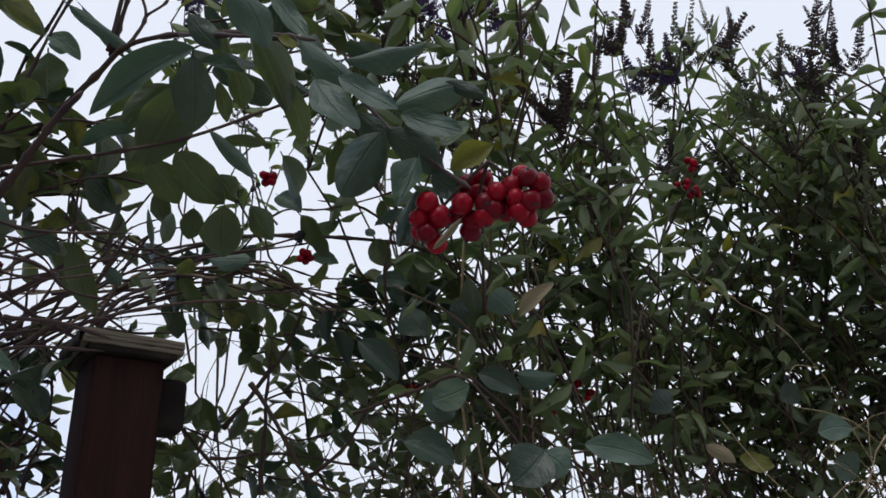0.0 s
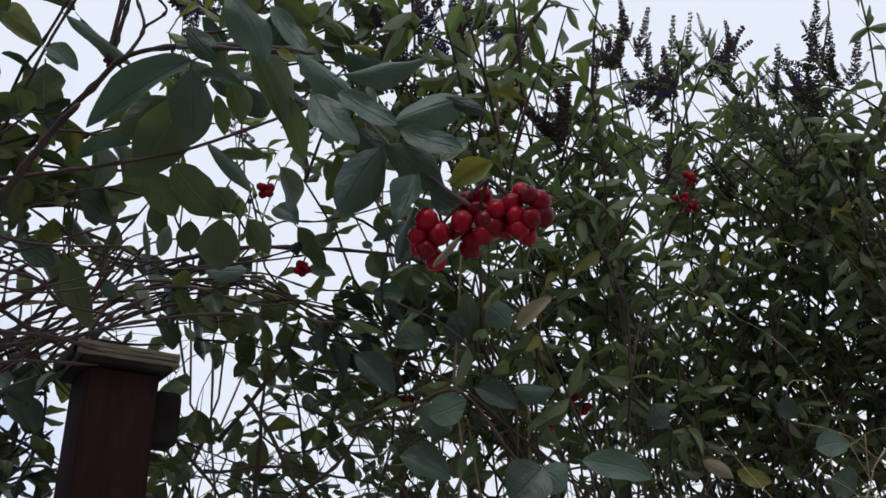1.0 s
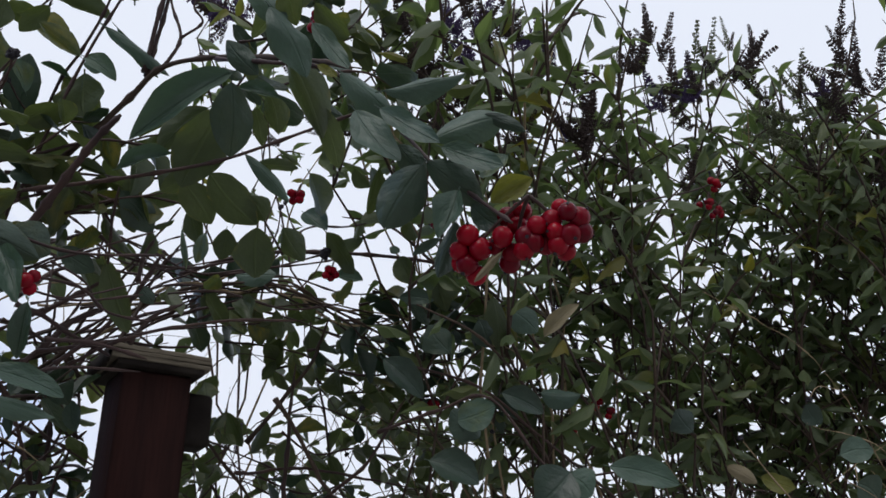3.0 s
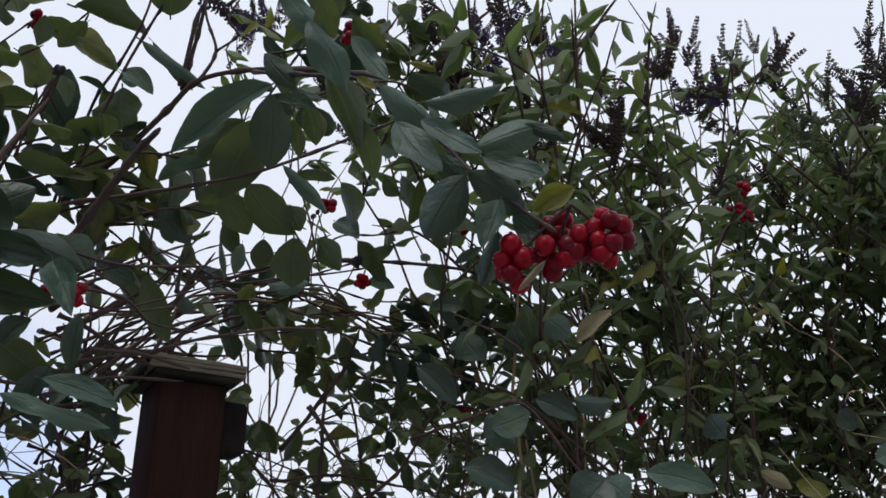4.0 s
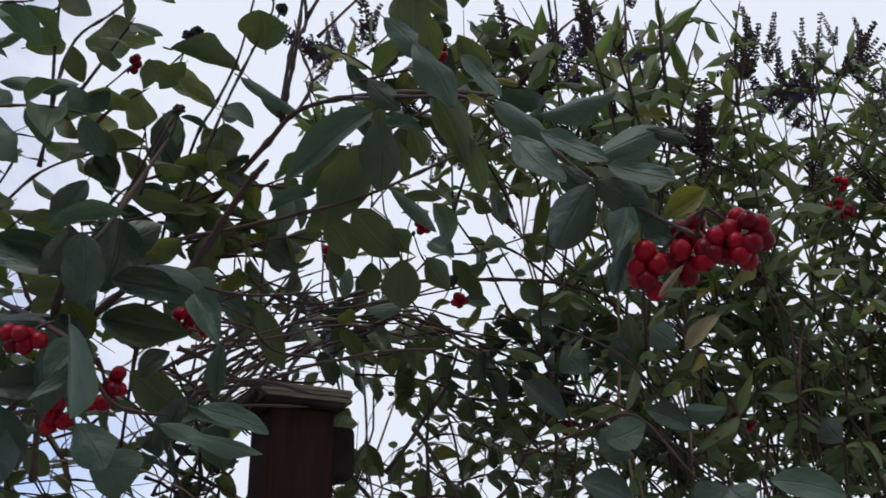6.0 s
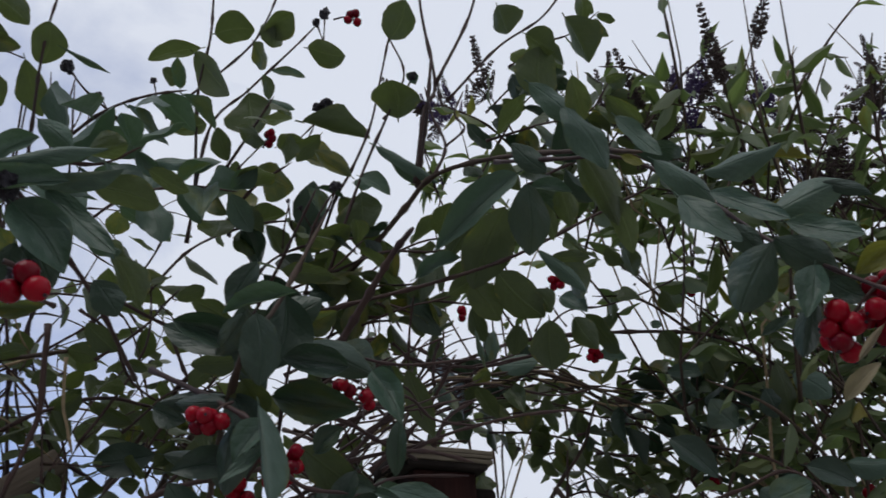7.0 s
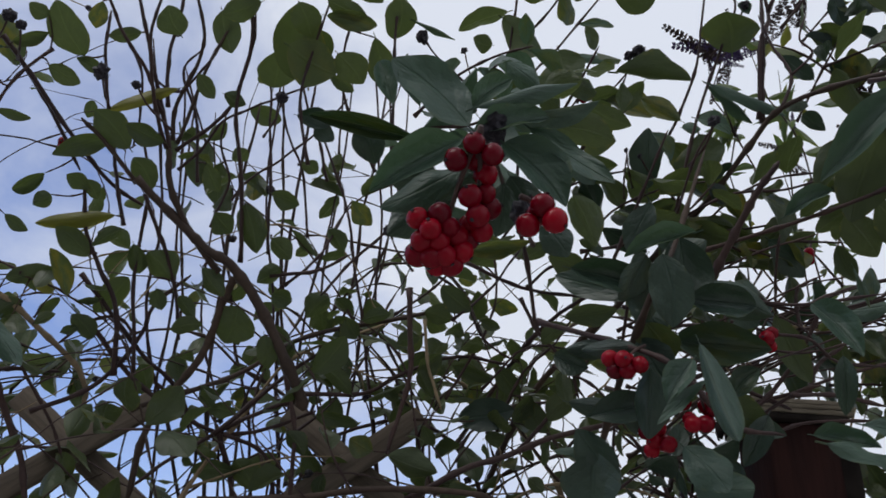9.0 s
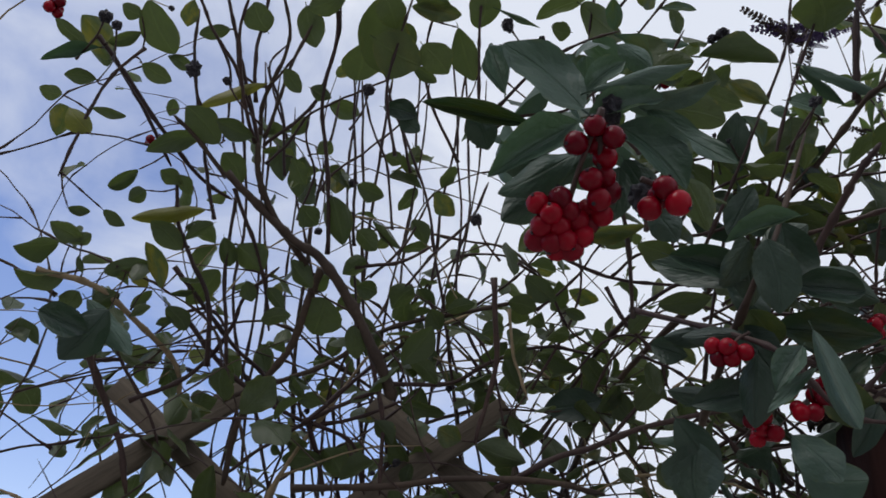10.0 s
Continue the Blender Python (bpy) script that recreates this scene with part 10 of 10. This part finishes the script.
bush_left = buddleia("slender buddleia behind the fence with purple spikes", (-0.26, 1.36, 0.0), [
    (-0.301, 0.957, 2.342, 'purple'),
    (-0.335, 0.919, 2.329, 'spent'),
    (-0.191, 1.090, 2.205, 'spent'),
    (-0.310, 1.175, 1.752, 'purple'),
    (-0.346, 1.192, 1.718, 'spent'),
    (-0.359, 1.029, 2.409, 'purple'),
    (-0.289, 1.125, 2.259, 'spent'),
    (-0.270, 1.069, 2.368, ''),
], 0.052, (-0.2, 0.9, 2.1), 23, 1, 0.88, pairs=4, plume=0.6)
for place, way, length, sort in (
    ((0.012, 0.790, 2.072), (-1.00, -0.02, 0.06), 0.071, 'spent'),
    ((0.025, 0.840, 2.154), (-0.31, -0.40, 0.86), 0.074, 'purple'),
    ((0.050, 0.834, 2.166), (-0.18, -0.41, 0.89), 0.071, 'spent'),
    ((0.088, 0.830, 2.174), (0.98, -0.09, 0.17), 0.043, 'purple'),
    ((0.152, 0.815, 2.014), (0.17, -0.41, 0.89), 0.065, 'spent'),
    ((0.146, 0.844, 2.047), (-0.69, -0.30, 0.66), 0.038, 'spent'),
    ((0.201, 0.871, 2.084), (-0.98, -0.07, 0.17), 0.042, 'spent'),
    ((0.038, 0.858, 2.211), (0.57, -0.35, 0.74), 0.052, 'spent'),
    ((-0.015, 0.877, 2.076), (0.14, -0.42, 0.90), 0.059, 'spent'),
    ((-0.164, 0.941, 2.129), (-0.79, -0.25, 0.56), 0.056, 'spent'),
    ((0.197, 1.041, 1.907), (-0.02, -0.42, 0.91), 0.034, 'purple'),
):
    spike(bush_mid, place, way, length, sort)
for place, way, length, sort in (
    ((0.329, 1.029, 2.311), (0.22, -0.41, 0.89), 0.065, 'spent'),
    ((0.375, 1.040, 2.287), (0.08, -0.42, 0.90), 0.077, 'green'),
    ((0.401, 1.036, 2.294), (0.08, -0.42, 0.90), 0.073, 'green'),
    ((0.567, 1.120, 2.299), (0.08, -0.42, 0.90), 0.073, 'green'),
    ((0.243, 0.984, 2.219), (0.10, -0.42, 0.90), 0.048, 'spent'),
    ((0.612, 0.981, 2.218), (0.14, -0.42, 0.90), 0.065, 'spent'),
    ((0.557, 0.954, 2.278), (0.13, -0.42, 0.90), 0.056, 'spent'),
    ((0.467, 1.109, 2.326), (0.58, -0.35, 0.74), 0.088, 'spent'),
    ((0.485, 1.113, 2.317), (0.12, -0.42, 0.90), 0.073, 'spent'),
    ((0.294, 1.036, 2.297), (0.13, -0.42, 0.90), 0.077, 'spent'),
    ((0.277, 1.036, 2.297), (0.20, -0.41, 0.89), 0.048, 'spent'),
    ((0.330, 0.993, 2.199), (0.97, -0.11, 0.23), 0.029, 'purple'),
    ((0.282, 0.998, 2.189), (0.97, -0.11, 0.23), 0.029, 'purple'),
    ((0.567, 1.065, 2.228), (0.02, -0.42, 0.91), 0.051, 'purple'),
    ((0.587, 1.079, 2.197), (0.12, -0.42, 0.90), 0.086, 'spent'),
    ((0.178, 1.156, 1.849), (-0.06, -0.42, 0.91), 0.048, 'purple'),
    ((0.580, 0.971, 2.241), (-0.05, -0.42, 0.91), 0.056, 'spent'),
):
    spike(bush_right, place, way, length, sort)
for place, way, length, sort in (
    ((-0.343, 0.969, 2.355), (-0.63, -0.68, 0.38), 0.092, 'spent'),
    ((-0.322, 0.979, 2.364), (-0.81, -0.58, 0.02), 0.089, 'purple'),
    ((-0.333, 0.984, 2.342), (-0.54, 0.15, -0.83), 0.057, 'spent'),
    ((-0.312, 0.976, 2.378), (-0.07, -0.57, 0.82), 0.051, 'spent'),
    ((-0.271, 1.091, 2.241), (-0.77, -0.62, 0.13), 0.057, 'spent'),
    ((-0.272, 1.106, 2.217), (-0.78, -0.61, 0.11), 0.043, 'spent'),
    ((-0.313, 0.898, 2.287), (0.99, 0.10, 0.10), 0.049, 'purple'),
    ((-0.263, 0.895, 2.306), (0.59, -0.32, 0.74), 0.065, 'spent'),
):
    spike(bush_left, place, way, length, sort)
# crowded flower heads
one_spike(bush_mid, (-0.0330, 0.8014, 2.1052), (0.12, -0.34, 0.98), 0.035, 'spent')
one_spike(bush_mid, (-0.0360, 0.8080, 2.1102), (0.86, -0.56, 0.24), 0.040, 'spent')
one_spike(bush_mid, (-0.0326, 0.8016, 2.1054), (0.67, -0.60, 0.49), 0.045, 'spent')
one_spike(bush_mid, (-0.0255, 0.8087, 2.1105), (0.72, -0.25, 0.67), 0.045, 'spent')
one_spike(bush_mid, (-0.0293, 0.7939, 2.0997), (0.10, -0.34, 0.99), 0.046, 'spent')
one_spike(bush_mid, (-0.0344, 0.8009, 2.1049), (0.46, -0.56, 0.69), 0.045, 'spent')
one_spike(bush_mid, (-0.0489, 0.7820, 2.1031), (-0.71, -0.69, 0.35), 0.043, 'spent')
one_spike(bush_mid, (-0.0484, 0.7934, 2.1117), (-0.79, -0.29, 0.56), 0.037, 'spent')
one_spike(bush_mid, (-0.0544, 0.7830, 2.1041), (0.40, -0.51, 0.76), 0.029, 'spent')
one_spike(bush_mid, (-0.0514, 0.7967, 2.1142), (0.57, -0.64, 0.55), 0.034, 'spent')
one_spike(bush_mid, (0.1625, 0.8168, 2.0228), (-0.63, -0.23, 0.75), 0.048, 'spent')
one_spike(bush_mid, (0.1558, 0.8257, 2.0274), (-0.72, -0.46, 0.56), 0.046, 'spent')
one_spike(bush_mid, (0.1584, 0.8386, 2.0354), (-0.03, -0.71, 0.74), 0.040, 'spent')
one_spike(bush_mid, (0.1543, 0.8377, 2.0343), (-0.58, -0.04, 0.87), 0.053, 'spent')
one_spike(bush_mid, (0.1589, 0.8358, 2.0338), (-0.74, 0.00, 0.71), 0.055, 'spent')
one_spike(bush_mid, (0.1529, 0.8280, 2.0284), (0.50, -0.59, 0.64), 0.042, 'spent')
one_spike(bush_mid, (0.1595, 0.8191, 2.0691), (-0.05, -0.60, 0.80), 0.048, 'spent')
one_spike(bush_mid, (0.1739, 0.8340, 2.0807), (-1.00, -0.19, 0.15), 0.041, 'spent')
one_spike(bush_mid, (0.1700, 0.8355, 2.0811), (0.01, -0.62, 0.79), 0.047, 'spent')
one_spike(bush_mid, (0.1657, 0.8268, 2.0749), (-0.64, -0.60, 0.56), 0.047, 'spent')
one_spike(bush_right, (0.2500, 0.8906, 2.1786), (-1.02, -0.06, 0.10), 0.056, 'spent')
one_spike(bush_right, (0.2449, 0.8806, 2.1706), (-0.20, -0.34, 0.95), 0.055, 'spent')
one_spike(bush_right, (0.2517, 0.9020, 2.1867), (0.22, -0.59, 0.78), 0.065, 'spent')
one_spike(bush_right, (0.2464, 0.8805, 2.1709), (-0.93, -0.29, 0.34), 0.052, 'spent')
one_spike(bush_right, (0.2510, 0.9015, 2.1862), (-0.66, 0.01, 0.82), 0.051, 'spent')
one_spike(bush_right, (0.3798, 0.9187, 2.1850), (0.58, -0.73, 0.39), 0.053, 'spent')
one_spike(bush_right, (0.3836, 0.9031, 2.1764), (0.67, -0.71, 0.27), 0.057, 'spent')
one_spike(bush_right, (0.3347, 0.8928, 2.1506), (0.67, -0.77, 0.20), 0.041, 'spent')
one_spike(bush_right, (0.3244, 0.8818, 2.1414), (-0.79, 0.32, 0.64), 0.035, 'spent')
one_spike(bush_right, (0.4790, 0.8589, 2.0818), (-0.32, -0.55, 0.79), 0.059, 'spent')
one_spike(bush_right, (0.4818, 0.8567, 2.0815), (-0.63, -0.12, 0.77), 0.047, 'spent')
one_spike(bush_right, (0.4760, 0.8591, 2.0810), (0.55, -0.78, 0.35), 0.056, 'spent')
one_spike(bush_right, (0.4693, 0.8315, 2.1171), (0.05, -0.41, 0.94), 0.062, 'spent')
one_spike(bush_right, (0.4720, 0.8299, 2.1171), (-0.84, 0.15, 0.53), 0.047, 'spent')
one_spike(bush_mid, (-0.0001, 0.7560, 2.1369), (-0.26, -0.40, 0.92), 0.036, 'purple')
one_spike(bush_mid, (-0.0000, 0.7638, 2.1433), (-0.03, -0.36, 1.00), 0.040, 'purple')
one_spike(bush_mid, (0.0060, 0.7625, 2.1423), (0.50, -0.28, 0.89), 0.033, 'purple')
one_spike(bush_mid, (0.0011, 0.7644, 2.1438), (0.93, -0.07, 0.42), 0.036, 'purple')
one_spike(bush_mid, (0.0872, 0.7638, 2.1168), (0.25, -0.53, 0.82), 0.024, 'purple')
one_spike(bush_mid, (0.0954, 0.7837, 2.1331), (-0.64, -0.62, 0.52), 0.020, 'purple')
one_spike(bush_mid, (0.1000, 0.7758, 2.1275), (-0.65, -0.26, 0.74), 0.020, 'purple')
one_spike(bush_right, (0.4892, 0.8883, 2.1382), (-0.95, 0.08, 0.34), 0.020, 'purple')
one_spike(bush_right, (0.4711, 0.8820, 2.1295), (-0.78, 0.54, 0.46), 0.021, 'purple')
one_spike(bush_right, (0.4831, 0.9028, 2.1442), (-0.02, -0.85, 0.62), 0.026, 'purple')
one_spike(bush_right, (0.3132, 0.8874, 2.1302), (0.45, -0.86, 0.41), 0.018, 'purple')
one_spike(bush_right, (0.3025, 0.8981, 2.1345), (-0.02, -0.87, 0.61), 0.022, 'purple')
one_spike(bush_right, (0.3095, 0.9059, 2.1408), (-0.87, 0.07, 0.50), 0.023, 'purple')
one_spike(bush_right, (0.2686, 0.9243, 2.1418), (-0.87, -0.29, 0.45), 0.017, 'purple')
one_spike(bush_right, (0.2594, 0.9112, 2.1319), (0.81, -0.40, 0.44), 0.019, 'purple')
one_spike(bush_right, (0.2591, 0.9241, 2.1399), (-0.16, -0.36, 0.94), 0.017, 'purple')
one_spike(bush_mid, (0.0647, 0.7593, 2.1304), (0.47, -0.51, 0.72), 0.039, 'spent')
one_spike(bush_mid, (0.0702, 0.7711, 2.1403), (-0.96, -0.09, 0.27), 0.030, 'spent')
one_spike(bush_mid, (0.0688, 0.7759, 2.1441), (-0.70, -0.64, 0.43), 0.042, 'spent')
one_spike(bush_mid, (0.0690, 0.7631, 2.1338), (-0.21, -0.85, 0.57), 0.034, 'spent')
one_spike(bush_right, (0.4701, 0.9475, 2.1347), (-0.87, 0.26, 0.42), 0.062, 'green')
one_spike(bush_right, (0.4672, 0.9528, 2.1367), (-0.75, 0.40, 0.63), 0.048, 'green')
one_spike(bush_right, (0.4637, 0.9479, 2.1332), (-0.89, -0.02, 0.48), 0.053, 'green')
one_spike(bush_right, (0.4681, 0.9575, 2.1394), (0.85, -0.40, 0.41), 0.068, 'green')
one_spike(bush_right, (0.4789, 0.9637, 2.1071), (-0.06, -0.72, 0.73), 0.052, 'green')
one_spike(bush_right, (0.4709, 0.9629, 2.1047), (-1.00, -0.00, 0.28), 0.073, 'green')
one_spike(bush_right, (0.4757, 0.9735, 2.1111), (-0.91, -0.24, 0.47), 0.053, 'green')
one_spike(bush_right, (0.4872, 0.9764, 2.1154), (0.50, -0.69, 0.53), 0.070, 'green')
one_spike(bush_right, (0.4437, 0.9697, 2.1202), (-0.58, -0.31, 0.76), 0.060, 'green')
one_spike(bush_right, (0.4450, 0.9814, 2.1265), (-0.07, -0.74, 0.72), 0.052, 'green')
one_spike(bush_right, (0.4464, 0.9792, 2.1257), (0.46, -0.34, 0.89), 0.043, 'green')
one_spike(bush_right, (0.4493, 0.9825, 2.1281), (-0.15, -0.65, 0.77), 0.055, 'green')

buddleia("pale green buddleia further back with budding spikes", (0.95, 1.62, 0.0), [
    (0.563, 1.226, 2.327, 'green'),
    (0.631, 1.269, 2.385, 'green'),
    (0.620, 1.191, 2.314, 'green'),
    (0.667, 1.264, 2.303, ''),
    (0.581, 1.226, 2.280, ''),
    (0.660, 1.221, 2.264, 'green'),
    (0.727, 1.274, 2.308, 'spent'),
], 0.055, (0.7, 1.2, 2.2), 24, 2, 0.88, pairs=7, plume=1.1)
